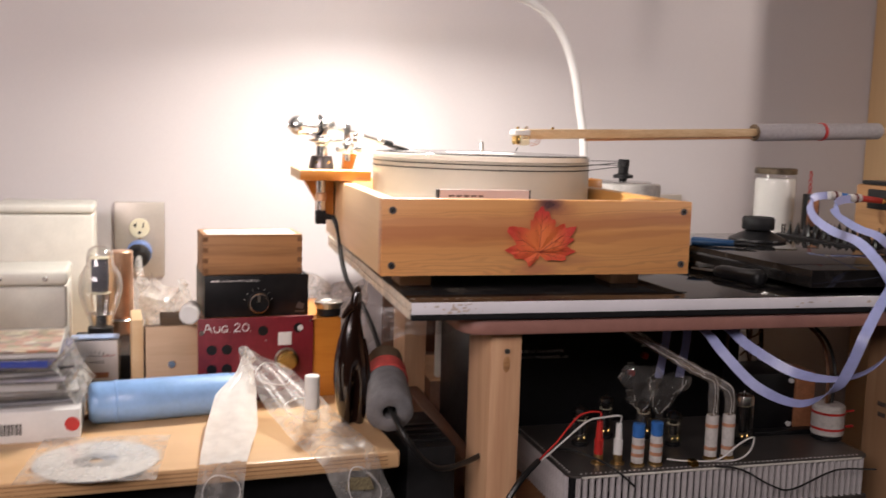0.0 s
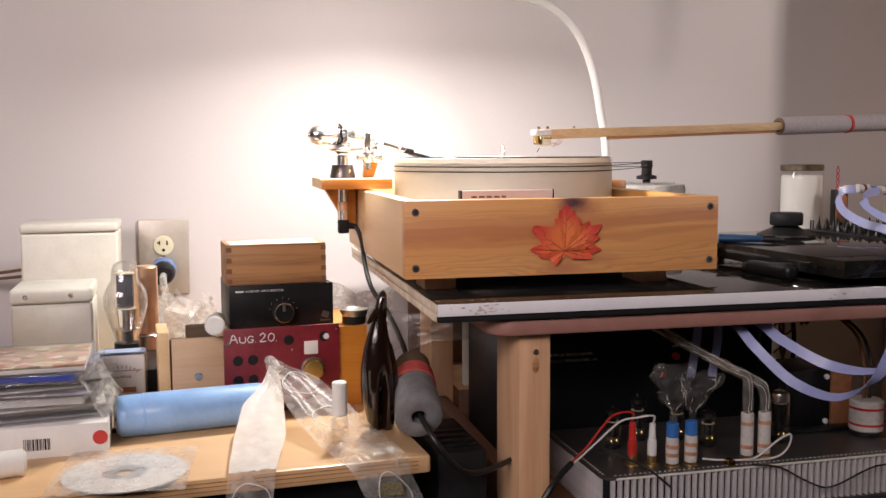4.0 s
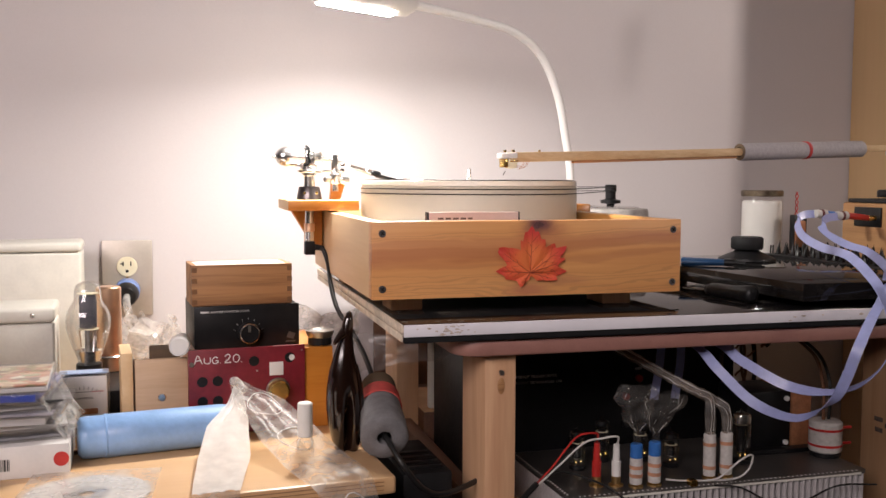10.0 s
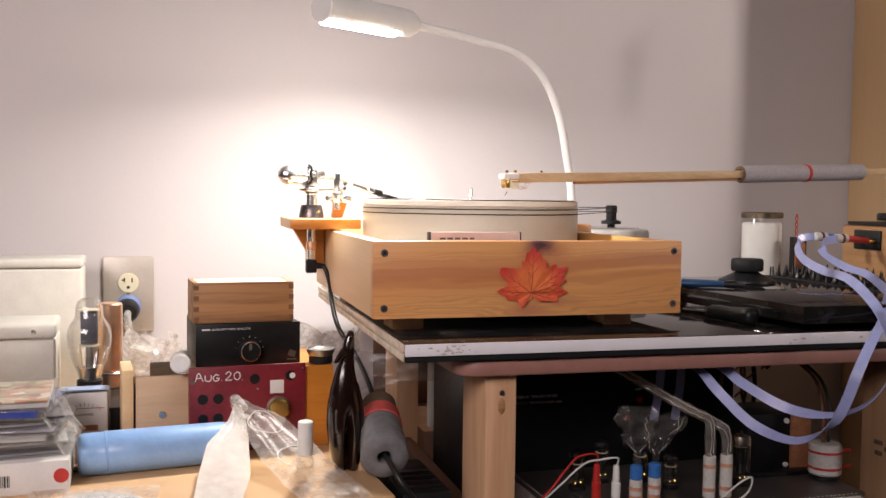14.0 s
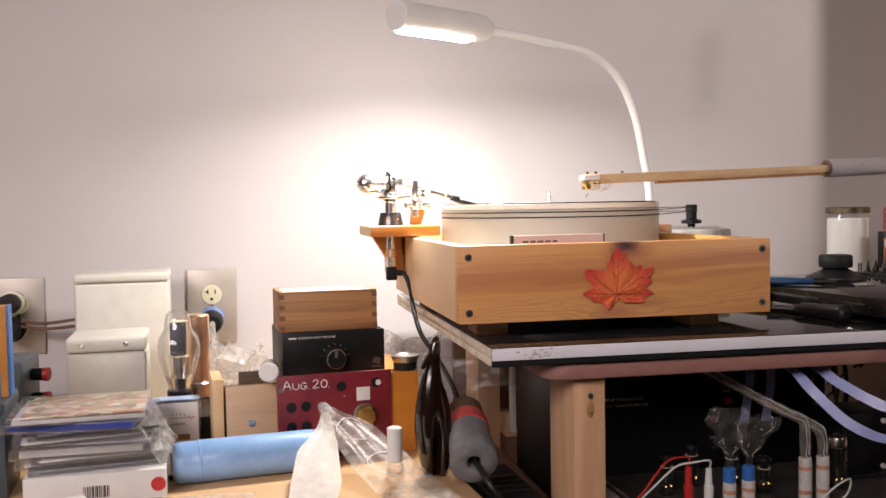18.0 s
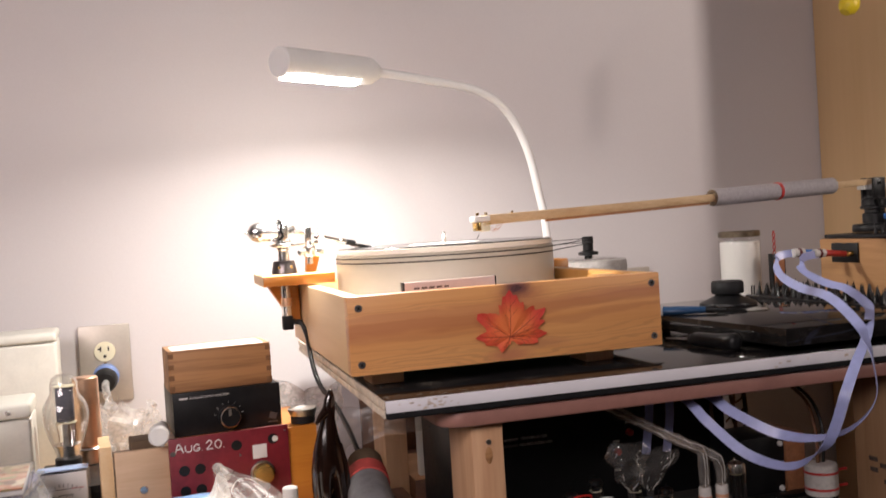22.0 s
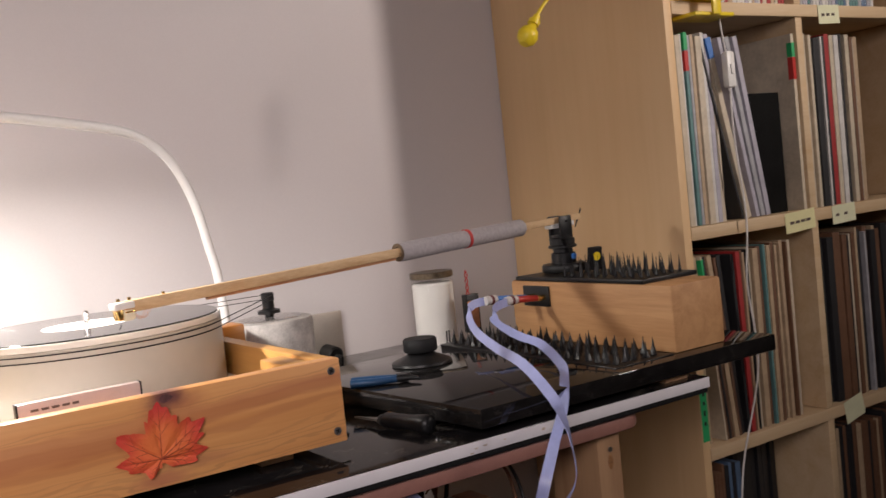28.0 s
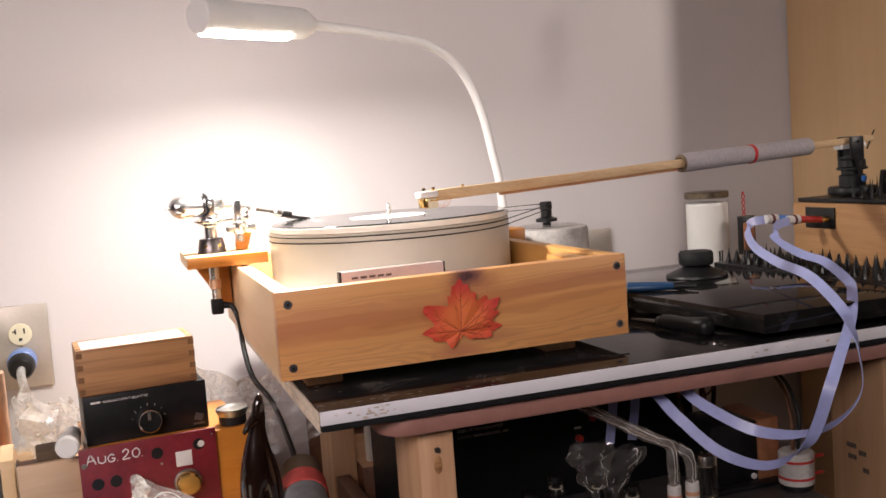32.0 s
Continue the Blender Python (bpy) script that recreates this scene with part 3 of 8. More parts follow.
bm = box(B(), (0.071, -0.05, 0.9290), (0.735, 0.58, 0.9480), 0.0)
es = [e for e in bm.edges if abs(e.verts[0].co.z - e.verts[1].co.z) > 0.005]
bmesh.ops.bevel(bm, geom=es, offset=0.03, segments=6, affect="EDGES", profile=0.5)
es = [e for e in bm.edges if abs(e.verts[0].co.z - e.verts[1].co.z) < 0.001 and len(e.link_faces) == 2 and e.calc_face_angle(0) > 1]
bmesh.ops.bevel(bm, geom=es, offset=0.004, segments=2, affect="EDGES", profile=0.5)
part("tabletop", tbl(bm), PINK, table, "rose-brown laminate tabletop with rounded corners")
for lx, ly in ((0.108, -0.034), (0.667, -0.034), (0.118, 0.47), (0.655, 0.47)):
    leg = part("leg", tbl(box(B(), (lx, ly, ZF), (lx + 0.037, ly + 0.089, 0.9288), 0.003)), LUMBER if lx < 0.3 else LUMBER_SHADE, table)
    if ly < 0:
        part("screw_hole", tbl(lathe(B(), [(0, 0.0004), (0.0045, 0.0004), (0.0050, 0)], 18, Matrix.Translation((lx + 0.019, ly - 0.0002, 0.893)) @ Matrix.Rotation(radians(90), 4, "X") @ Matrix.Diagonal((0.85, 1.9, 1, 1)))), CIGAR, leg, "worn screw slot")
        part("screw", tbl(rod(B(), (lx + 0.019, ly + 0.002, 0.908), (lx + 0.019, ly - 0.002, 0.908), 0.003, 10)), STEEL, leg)
for z0, dy, w in ((0.800, 0.030, 0.012), (0.806, 0.046, 0.016), (0.792, 0.046, 0.014), (0.780, 0.026, 0.010)):
    part("stamp_mark", tbl(box(B(), (0.6664, dy - 0.034, z0), (0.6668, dy - 0.034 + w, z0 + 0.006))), STAMP, table, "dark unreadable lumber stamp", smooth=0)
part("lower_shelf", tbl(box(B(), (0.16, -0.02, 0.668), (0.545, 0.5, 0.7), 0.003)), wood("brown_rail", (0.34, 0.17, 0.08), (0.24, 0.11, 0.05), "x", 40), table)
part("stretcher", tbl(box(B(), (0.120, 0.06, 0.70), (0.142, 0.465, 0.735), 0.003)), DARKWOOD, table)

board = thing("black_board", (0.42, 0.25, 0.9482), "black laminate board with scuffed white front edging on the table", "board")
BO = Matrix.Translation((-0.42, -0.25, -0.9482))


def brd(bm):
    bm.transform(BO)
    return bm


part("underside", brd(box(B(), (0.0125, -0.056, 0.9483), (0.838, 0.6, 0.956), 0.001)), BLACK_SOFT, board)
part("core", brd(box(B(), (0.0115, -0.057, 0.956), (0.8385, 0.6, 0.966), 0.001)), DUSTY, board, "dusty beige chipboard core")
edging = part("edging", brd(box(B(), (0.011, -0.0595, 0.9555), (0.839, -0.0572, 0.9685), 0.0008)), WHITE_EDGE, board, "scuffed white plastic edging")
part("edging", brd(box(B(), (0.0085, -0.0565, 0.9600), (0.0112, 0.6, 0.9685), 0.0008)), DUSTY, board, "dusty worn side edging")
part("lower_edging", brd(box(B(), (0.0090, -0.0560, 0.9500), (0.0112, 0.6, 0.9580), 0.0008)), DUSTY, board, "dusty worn side edging")
rnd = random.Random(8)
WEAR = material("chipped_laminate", (0.30, 0.25, 0.20), 0.8, scale=300, vary=0.4)
SCUFF = material("brown_scuff", (0.60, 0.50, 0.43), 0.8, scale=300, vary=0.35)
for k in range(34):
    bm = B()
    fx, fz = rnd.gauss(0.064, 0.013) if k < 26 else rnd.uniform(0.45, 0.60), rnd.gauss(0.9615, 0.0022)
    fz = min(0.9665, max(0.9575, fz))
    r = rnd.uniform(0.0006, 0.0024)
    c = bm.verts.new((fx, -0.05985, fz))
    ringv = [bm.verts.new((fx + r * rnd.uniform(0.6, 2.2) * math.cos(a), -0.05972, min(0.968, max(0.956, fz + r * rnd.uniform(0.3, 0.8) * math.sin(a))))) for a in np.linspace(0, 2 * math.pi, 9)[:-1]]
    for i in range(8):
        bm.faces.new((c, ringv[i], ringv[(i + 1) % 8]))
    part("scuff", brd(bm), SCUFF, edging, smooth=0)
laminate = part("laminate", brd(box(B(), (0.0115, -0.0568, 0.966), (0.8385, 0.6, 0.969), 0.0008)), BLACKTOP, board, "glossy dusty black laminate")
for k in range(30):
    bm = B()
    fx, fy = (rnd.gauss(0.10, 0.05), rnd.uniform(-0.055, -0.036)) if k < 22 else (rnd.uniform(0.02, 0.05), rnd.uniform(-0.04, 0.12))
    fx = max(0.016, fx)
    r = rnd.uniform(0.0006, 0.0022)
    c = bm.verts.new((fx, fy, 0.96935))
    ringv = [bm.verts.new((fx + r * rnd.uniform(0.6, 2.6) * math.cos(a), max(-0.0562, fy + r * rnd.uniform(0.4, 1.2) * math.sin(a)), 0.96922)) for a in np.linspace(0, 2 * math.pi, 9)[:-1]]
    for i in range(8):
        bm.faces.new((c, ringv[i], ringv[(i + 1) % 8]))
    part("wear_fleck", brd(bm), WEAR, laminate, smooth=0)

# ---------------------------------------------------------------- turntable
tt = thing("turntable", (0.1755, 0.23, 0.969), "home-made pine box turntable with thick cream platter", "turntable")
TT = Matrix.Translation((-0.1755, -0.23, -0.969))


def ttb(bm):
    bm.transform(TT)
    return bm


PX0, PX1, PZ0, PZ1, PYR = -0.0118, 0.3627, 0.988, 1.0745, 0.47
front = part("front_panel", ttb(box(B(), (PX0, 0.0, PZ0), (PX1, 0.018, PZ1), 0.0012)), PINE, tt, "oiled pine board with a dark knot")
part("side_panel", ttb(box(B(), (PX0, 0.0182, PZ0), (PX0 + 0.018, PYR, PZ1 - 0.0005), 0.0012)), PINE_Y, tt)
part("side_panel", ttb(box(B(), (PX1 - 0.018, 0.0182, PZ0), (PX1, PYR, PZ1 - 0.0005), 0.0012)), AMBER_Y, tt, "amber pine side board")
part("corner_block", ttb(box(B(), (PX1 - 0.046, 0.0186, 1.0345), (PX1 - 0.0184, 0.100, PZ1 - 0.003), 0.0012)), AMBER_Y, tt, "amber pine corner block")
part("side_block", ttb(box(B(), (PX1 + 0.0003, 0.355, 1.040), (PX1 + 0.039, 0.398, 1.0830), 0.002)), ORANGE_PINE, tt, "small amber wooden block")
part("rear_panel", ttb(box(B(), (PX0 + 0.0182, PYR - 0.018, PZ0), (PX1 - 0.0182, PYR, PZ1 - 0.001), 0.0012)), PINE, tt)
part("bolt", ttb(rod(B(), (PX1 - 0.004, 0.022, 0.9925), (PX1 + 0.010, 0.016, 0.9885), 0.0026, 8, 0.0005)), BLACK, tt, "small black bolt")
part("inner_deck", ttb(box(B(), (PX0 + 0.0185, 0.0185, PZ0 + 0.01), (PX1 - 0.0185, PYR - 0.0185, 1.034), 0.0)), PAPER, tt, "pale grey inner deck")
part("corner_block", ttb(box(B(), (PX1 - 0.085, 0.34, 1.0345), (PX1 - 0.0185, PYR - 0.0185, 1.086), 0.0015)), ORANGE_PINE, tt)
for sx, sz in ((0, 1.0), (0, 1.0615), (0.352, 1.0), (0.352, 1.0625)):
    s = part("screw", ttb(rod(B(), (sx, 0.0, sz), (sx, -0.0012, sz), 0.0042, 16, 0.0004)), SCREW, front)
    bm = B()
    for a in (35, 125):
        box(bm, (-0.0026, -0.0004, -0.0005), (0.0026, 0.0004, 0.0005), 0, Matrix.Translation((sx, -0.0013, sz)) @ Matrix.Rotation(radians(a), 4, "Y"))
    part("screw_slot", ttb(bm), BLACK, front)
# the dark knot by the top edge of the front panel, flush with the wood
bm = lathe(B(), [(0, 0), (0.0085, 0), (0.006, 0.0002), (0, 0.0003)], 36, Matrix.Translation((0.1825, 0.0002, 1.0692)) @ Matrix.Rotation(radians(90), 4, "X") @ Matrix.Diagonal((1.05, 0.62, 1, 1)))
for v in bm.verts:
    v.co.x += 0.003 * noise.noise(v.co * 160)
    v.co.z = min(1.0742, v.co.z + 0.0014 * noise.noise(v.co * 210))
part("knot", ttb(bm), material("knot_wood", (0.13, 0.055, 0.055), 0.5, scale=200, vary=0.4), front, "dark purple-brown knot")
for fx, fy in ((0.285, 0.05), (0.02, 0.05), (0.02, 0.4), (0.30, 0.4)):
    part("foot", ttb(box(B(), (fx, fy, 0.969), (fx + 0.038, fy + 0.05, 0.988), 0.002)), LUMBER, tt)
PC = Vector((0.186, 0.296, 0))
pm = TT @ Matrix.Translation(PC)
platter = part("platter", lathe(B(), [(0, 1.0355), (0.1528, 1.0355), (0.154, 1.037), (0.154, 1.1005), (0.1535, 1.1010), (0.1535, 1.1018), (0.154, 1.1023), (0.154, 1.1070), (0.1535, 1.1075), (0.1535, 1.1083), (0.154, 1.1088), (0.154, 1.1115), (0, 1.1115)], 96, pm), PLATTER, tt, "thick cream acrylic platter")
part("platter_rim", lathe(B(), [(0, 1.112), (0.1535, 1.112), (0.154, 1.1125), (0.154, 1.1185), (0.1535, 1.119), (0, 1.119)], 96, pm), PLATTER_RIM, platter, "glossy pale top disc")
part("spindle", lathe(B(), [(0, 1.119), (0.0036, 1.119), (0.0036, 1.134), (0.0022, 1.137), (0, 1.1375)], 16, pm), CHROME, platter)

record = thing("record", (PC.x, PC.y, 1.1192), "black vinyl record with a white label on the platter", "record")
prof = [(0.0037, 0), (0.1500, 0), (0.1508, 0.0006), (0.1500, 0.0013), (0.146, 0.00112)]
for i in range(46):
    r = 0.1455 - i * 0.0019
    prof += [(r, 0.00110), (r - 0.0007, 0.00112)]
prof += [(0.052, 0.0011), (0.0037, 0.0011)]
part("vinyl", lathe(B(), prof, 96), VINYL, record)
part("paper_label", lathe(B(), [(0.0037, 0.0012), (0.05, 0.0012), (0.05, 0.0014), (0.0037, 0.0014)], 48), LABEL, record, "plain white paper label")

MC = Vector((0.473, 0.437, 0.969))
motor = thing("drive_motor", MC, "round grey stone motor pod with black pulley beside the turntable", "motor")
part("body", lathe(B(), [(0, 0.0), (0.060, 0.0), (0.062, 0.003), (0.062, 0.100), (0.060, 0.104), (0.04, 0.105), (0, 0.105)], 48), CONCRETE, motor, "rough pale grey body")
part("cover_plate", cyl(B(), 0.046, 0.1052, 0.1075, 40, 0.0008), GLASS, motor, "clear round plate")
part("pulley", lathe(B(), [(0, 0.1076), (0.0065, 0.1076), (0.0065, 0.112), (0.0165, 0.113), (0.0165, 0.118), (0.010, 0.1195), (0.0085, 0.121), (0.0085, 0.131), (0.0095, 0.132), (0.0095, 0.142), (0.008, 0.1435), (0, 0.1435)], 20), BLACK, motor)
for zb in (1.1014, 1.1079):
    m0, m1 = Vector((PC.x, PC.y, zb)), Vector((MC.x, MC.y, zb + 0.001))
    d = (m1 - m0)
    ang = math.atan2(d.y, d.x)
    off = math.acos((0.1545 - 0.009) / d.length)
    pts = [m0 + 0.1545 * Vector((math.cos(a), math.sin(a), 0)) for a in np.linspace(ang + off, ang + 2 * math.pi - off, 70)]
    pts += [m1 + 0.009 * Vector((math.cos(a), math.sin(a), 0)) for a in np.linspace(ang - off, ang + off, 8)]
    pts.append(pts[0])
    bm = B()
    tube(bm, [p - m0 for p in pts], 0.0006, 6, 1)
    solo("drive_belt", bm, BLACK_SOFT, m0, "thin black thread belt round platter and pulley", "belt", group="drive belts")

# ---------------------------------------------------------------- long wooden arm on its beam
bm = B()
rim_ = [(-0.237, -0.206), (0.243, -0.206), (0.243, 0.2125), (-0.275, 0.195)]
lo_, hi_ = [bm.verts.new((x, y, 0)) for x, y in rim_], [bm.verts.new((x, y, 0.0215)) for x, y in rim_]
bm.faces.new(lo_[::-1])
bm.faces.new(hi_)
for i in range(4):
    bm.faces.new((lo_[i], lo_[(i + 1) % 4], hi_[(i + 1) % 4], hi_[i]))
bmesh.ops.bevel(bm, geom=list(bm.edges), offset=0.0014, segments=2, affect="EDGES", profile=0.5)
solo("granite_slab", bm, GRANITE, (0.728, 0.1475, 0.9788), "polished black granite slab with dust on low wooden spacers", "slab")
for bx, by, c in ((0.503, 0.118, 0), (0.80, -0.03, 0), (0.52, 0.31, 0), (0.79, 0.31, 0)):
    solo("spacer_block", box(B(), (-0.02, -0.012, 0), (0.02, 0.012, 0.0097), 0.001), LUMBER, (bx, by, 0.969), "small pale wooden spacer under the slab", "block", group="spacers")

beam = thing("wooden_beam", (0.857, 0.13, 1.0), "square fir beam block lying on the granite slab", "beam")
part("block", box(B(), (-0.046, -0.165, 0), (0.046, 0.165, 0.0865), 0.004), BEAM, beam)
jack = part("jack_plate", box(B(), (-0.0495, 0.072, 0.050), (-0.0462, 0.132, 0.080), 0.0012), BLACK, beam, "black jack plate")
for jy in (0.083, 0.107):
    part("jack_socket", rod(B(), (-0.0495, jy, 0.064), (-0.059, jy, 0.064), 0.0042, 14, 0.0006), BRASS, jack)


def spike_plate(name, at, nx, ny, dx, dy, high, plate, base, lab, skip=0):
    t = thing(name, at, lab, "spike plate")
    part("plate", box(B(), (-dx, -dy, 0), (nx * dx, ny * dy, plate), 0.001), BLACK, t)
    rnd = random.Random(5)
    me = finish(lathe(B(), [(base + 0.001, 0), (base, 0.0012), (base * 0.52, high * 0.42), (base * 0.22, high * 0.76), (0.0003, high), (0, high)], 6), "spike", BLACK, 25)
    for i in range(nx):
        for j in range(ny):
            if rnd.random() < 0.06 or j >= ny - skip:
                continue
            o = new("spike", me)
            o.parent = t
            o.matrix_basis = pose(i * dx + rnd.uniform(-1, 1) * 0.002, j * dy + rnd.uniform(-1, 1) * 0.002, plate, rnd.uniform(-4, 4), rnd.uniform(-4, 4), rnd.uniform(0, 60)) @ Matrix.Diagonal((1, 1, rnd.uniform(0.8, 1.1), 1))
    return t


spike_plate("lower_spike_plate", (0.722, -0.02, 0.9998), 5, 21, 0.0165, 0.0175, 0.0215, 0.0022, 0.0047, "black plastic plate with rows of pointed spikes on granite")
spike_plate("upper_spike_plate", (0.826, 0.030, 1.0866), 6, 15, 0.0145, 0.0168, 0.027, 0.006, 0.0026, "black plastic spike plate on the wooden beam", 5)

A0, A1 = Vector((0.184, 0.1165, 1.1475)), Vector((0.915, 0.2440, 1.1735))
arm = thing("wooden_tonearm", A0, "long pale wooden stick tonearm with grey felt sleeve", "tonearm")
AL = (A1 - A0).length
am = (A1 - A0).to_track_quat("X", "Z").to_matrix().to_4x4()


def along(bm):
    bm.transform(am)
    return bm


bm = B()
secs = [(0.0, 0.0060, 0.0060, 0.001), (0.03, 0.0060, 0.0062, 0.0008), (0.2, 0.0052, 0.0056, 0), (0.5, 0.0052, 0.0052, 0.0), (AL, 0.0048, 0.0046, 0)]
prev = None
for sx, wy, wz, oz in secs:
    ring = [bm.verts.new((sx, a * wy, b * wz + oz)) for a, b in ((-1, -1), (1, -1), (1, 1), (-1, 1))]
    if prev:
        for k in range(4):
            bm.faces.new((prev[k], prev[(k + 1) % 4], ring[(k + 1) % 4], ring[k]))
    else:
        bm.faces.new(ring[::-1])
    prev = ring
bm.faces.new(prev)
bmesh.ops.bevel(bm, geom=list(bm.edges), offset=0.0012, segments=2, affect="EDGES", profile=0.5)
part("arm_stick", along(bm), STICK, arm, "pale unpainted wooden stick")
part("under_strip", along(box(B(), (0.095, -0.0032, -0.0088), (0.366, 0.0032, -0.0053), 0.0008)), wood("reddish_stick", (0.44, 0.21, 0.09), (0.30, 0.12, 0.05), "x", 70, 0.55), arm, "reddish wooden strip")
xs0, xs1 = 0.374, 0.610
sl = part("felt_sleeve", along(lathe(B(), [(0.0075, xs0), (0.0118, xs0), (0.0123, xs0 + 0.002), (0.0121, (xs0 + xs1) / 2), (0.0123, xs1 - 0.002), (0.0112, xs1), (0.0055, xs1)], 28, Matrix.Rotation(radians(90), 4, "Y"))), FELT, arm, "grey felt sleeve")
part("sleeve_liner", along(lathe(B(), [(0.0117, xs0 - 0.0008), (0.0117, xs0 - 0.0016), (0.0075, xs0 - 0.0016), (0.0074, xs0 + 0.03)], 24, Matrix.Rotation(radians(90), 4, "Y"))), CARD, sl, "brown cardboard liner")
part("elastic_band", along(lathe(B(), [(0.0122, 0.494), (0.0131, 0.4945), (0.0131, 0.499), (0.0122, 0.4995)], 24, Matrix.Rotation(radians(90), 4, "Y"))), RED, arm, "red elastic band")
hs = part("headshell", along(box(B(), (-0.012, -0.008, -0.0005), (0.010, 0.008, 0.0065), 0.0015)), PAPER, arm, "white headshell block")
for ux in (-0.004, 0.008):
    part("bolt", along(cyl(B(), 0.002, 0.0075, 0.0105, 10, 0, Matrix.Translation((ux, 0, 0)))), BRASS, hs)
part("arm_bolt", along(cyl(B(), 0.0017, 0.006, 0.0095, 10, 0, Matrix.Translation((0.046, 0, 0)))), BRASS, arm)
ct = part("cartridge", along(box(B(), (-0.009, -0.0070, -0.0115), (-0.0035, 0.0070, -0.0006), 0.0012)), BRASS, arm, "gold and dark metal cartridge")
part("cartridge_body", along(box(B(), (-0.0034, -0.0068, -0.0130), (0.0105, 0.0068, -0.0010), 0.003)), IVORY, ct, "ivory and gold body")
part("gold_trim", along(box(B(), (-0.001, -0.0072, -0.0050), (0.0108, 0.0072, -0.0030), 0.0008)), BRASS, ct)
part("stylus", along(rod(B(), (-0.004, 0, -0.016), (-0.0075, 0, -0.021), 0.0005, 6)), BLACK, ct)
for k, dy in enumerate((-0.005, -0.002, 0.002, 0.005)):
    part("lead_wire", along(tube(B(), [(0.0135, dy, -0.010 + 0.001 * k), (0.020, dy * 1.6, -0.012 - 0.001 * k), (0.028, dy * 1.2, -0.004), (0.036, dy * 0.6, -0.0045)], 0.00025, 5)), COPPER_DULL, ct)
tw = part("bearing_tower", B() and lathe(B(), [(0, 1.0948), (0.033, 1.0948), (0.034, 1.096), (0.034, 1.104), (0.032, 1.1065), (0.0185, 1.107), (0.0185, 1.122), (0.0150, 1.1235), (0.0150, 1.129), (0.0215, 1.1305), (0.0215, 1.1335), (0.0190, 1.135), (0.0190, 1.144), (0.0135, 1.146), (0.0135, 1.150), (0, 1.150)], 28, Matrix.Translation(Vector((0.868, 0.232, 0)) - A0)), BLACK, arm, "black metal bearing tower")
bm = B()
for sy in (-0.013, 0.013):
    box(bm, (0.858, 0.235 + sy - 0.0025, 1.146), (0.880, 0.235 + sy + 0.0025, 1.178), 0.0015)
box(bm, (0.858, 0.2195, 1.143), (0.880, 0.2505, 1.149), 0.0015)
rod(bm, (0.869, 0.215, 1.170), (0.869, 0.255, 1.170), 0.002, 10)
rod(bm, (0.872, 0.222, 1.112), (0.853, 0.212, 1.146), 0.0032, 10)
bm.transform(Matrix.Translation(-A0))
part("gimbal", bm, BLACK, tw)
bm = box(B(), (0.848, 0.2300, 1.1600), (0.864, 0.2460, 1.1690), 0.001)
box(bm, (0.884, 0.2330, 1.1615), (0.896, 0.2500, 1.1690), 0.001)
bm.transform(Matrix.Translation(-A0))
part("white_clip", bm, PAPER, tw, "white plastic clips")
bm = rod(B(), (0.906, 0.243, 1.158), (0.922, 0.245, 1.185), 0.0012, 6)
bm.transform(Matrix.Translation(-A0))
part("end_pin", bm, BLACK, arm)
bm = rod(B(), (0.872, 0.2145, 1.113), (0.872, 0.2125, 1.121), 0.0042, 10, 0.001)
bm.transform(Matrix.Translation(-A0))
part("blue_lead", bm, BLUE, tw)

lev = thing("bubble_level", (0.887, 0.188, 1.0947), "small black block with a round yellow level vial", "level")
part("holder", box(B(), (-0.011, -0.004, 0), (0.011, 0.004, 0.034), 0.001, Matrix.Rotation(radians(10), 4, "X")), BLACK_METAL, lev, "dark metal plate")
part("vial", rod(B(), (0, -0.0065, 0.020), (0, -0.0095, 0.0197), 0.0065, 16), YELLOW, lev)

# ---------------------------------------------------------------- desk lamp on a gooseneck
L0, L1 = Vector((-0.034, 0.272, 1.3770)), Vector((0.112, 0.378, 1.3800))
lampy = thing("gooseneck_lamp", (0.425, 0.487, 0.969), "white gooseneck lamp with a cylindrical head, lit", "lamp")
LO = -Vector((0.425, 0.487, 0.969))
lm = aim(L0 + LO, L1 + LO)
HL = (L1 - L0).length
head = part("lamp_head", lathe(B(), [(0, 0), (0.0195, 0), (0.0208, 0.0015), (0.0208, HL - 0.016), (0.0200, HL - 0.002), (0.0135, HL), (0.0135, HL + 0.012), (0.0085, HL + 0.0135), (0, HL + 0.0135)], 36, lm), LAMP_WHITE, lampy, "white cylindrical head")
way = (L1 - L0).normalized()
down = Vector((0.02, -0.04, -1))
down = (down - way * down.dot(way)).normalized()
side = way.cross(down).normalized()
fr = Matrix((( *side, 0), (*way, 0), (*down, 0), (0, 0, 0, 1))).transposed()
sm = Matrix.Translation(L0 + LO) @ fr
bm = B()
rows_ = [[bm.verts.new(sm @ Vector((0.0115 * math.cos(a), y, 0.0178 + 0.0060 * math.sin(a)))) for a in np.linspace(0, math.pi, 9)] for y in (0.008, HL - 0.036)]
for i in range(8):
    bm.faces.new((rows_[0][i], rows_[0][i + 1], rows_[1][i + 1], rows_[1][i]))
for row in rows_:
    bm.faces.new(row)
bmesh.ops.recalc_face_normals(bm, faces=list(bm.faces))
part("led_diffuser", bm, LED, head, "glowing white LED strip")
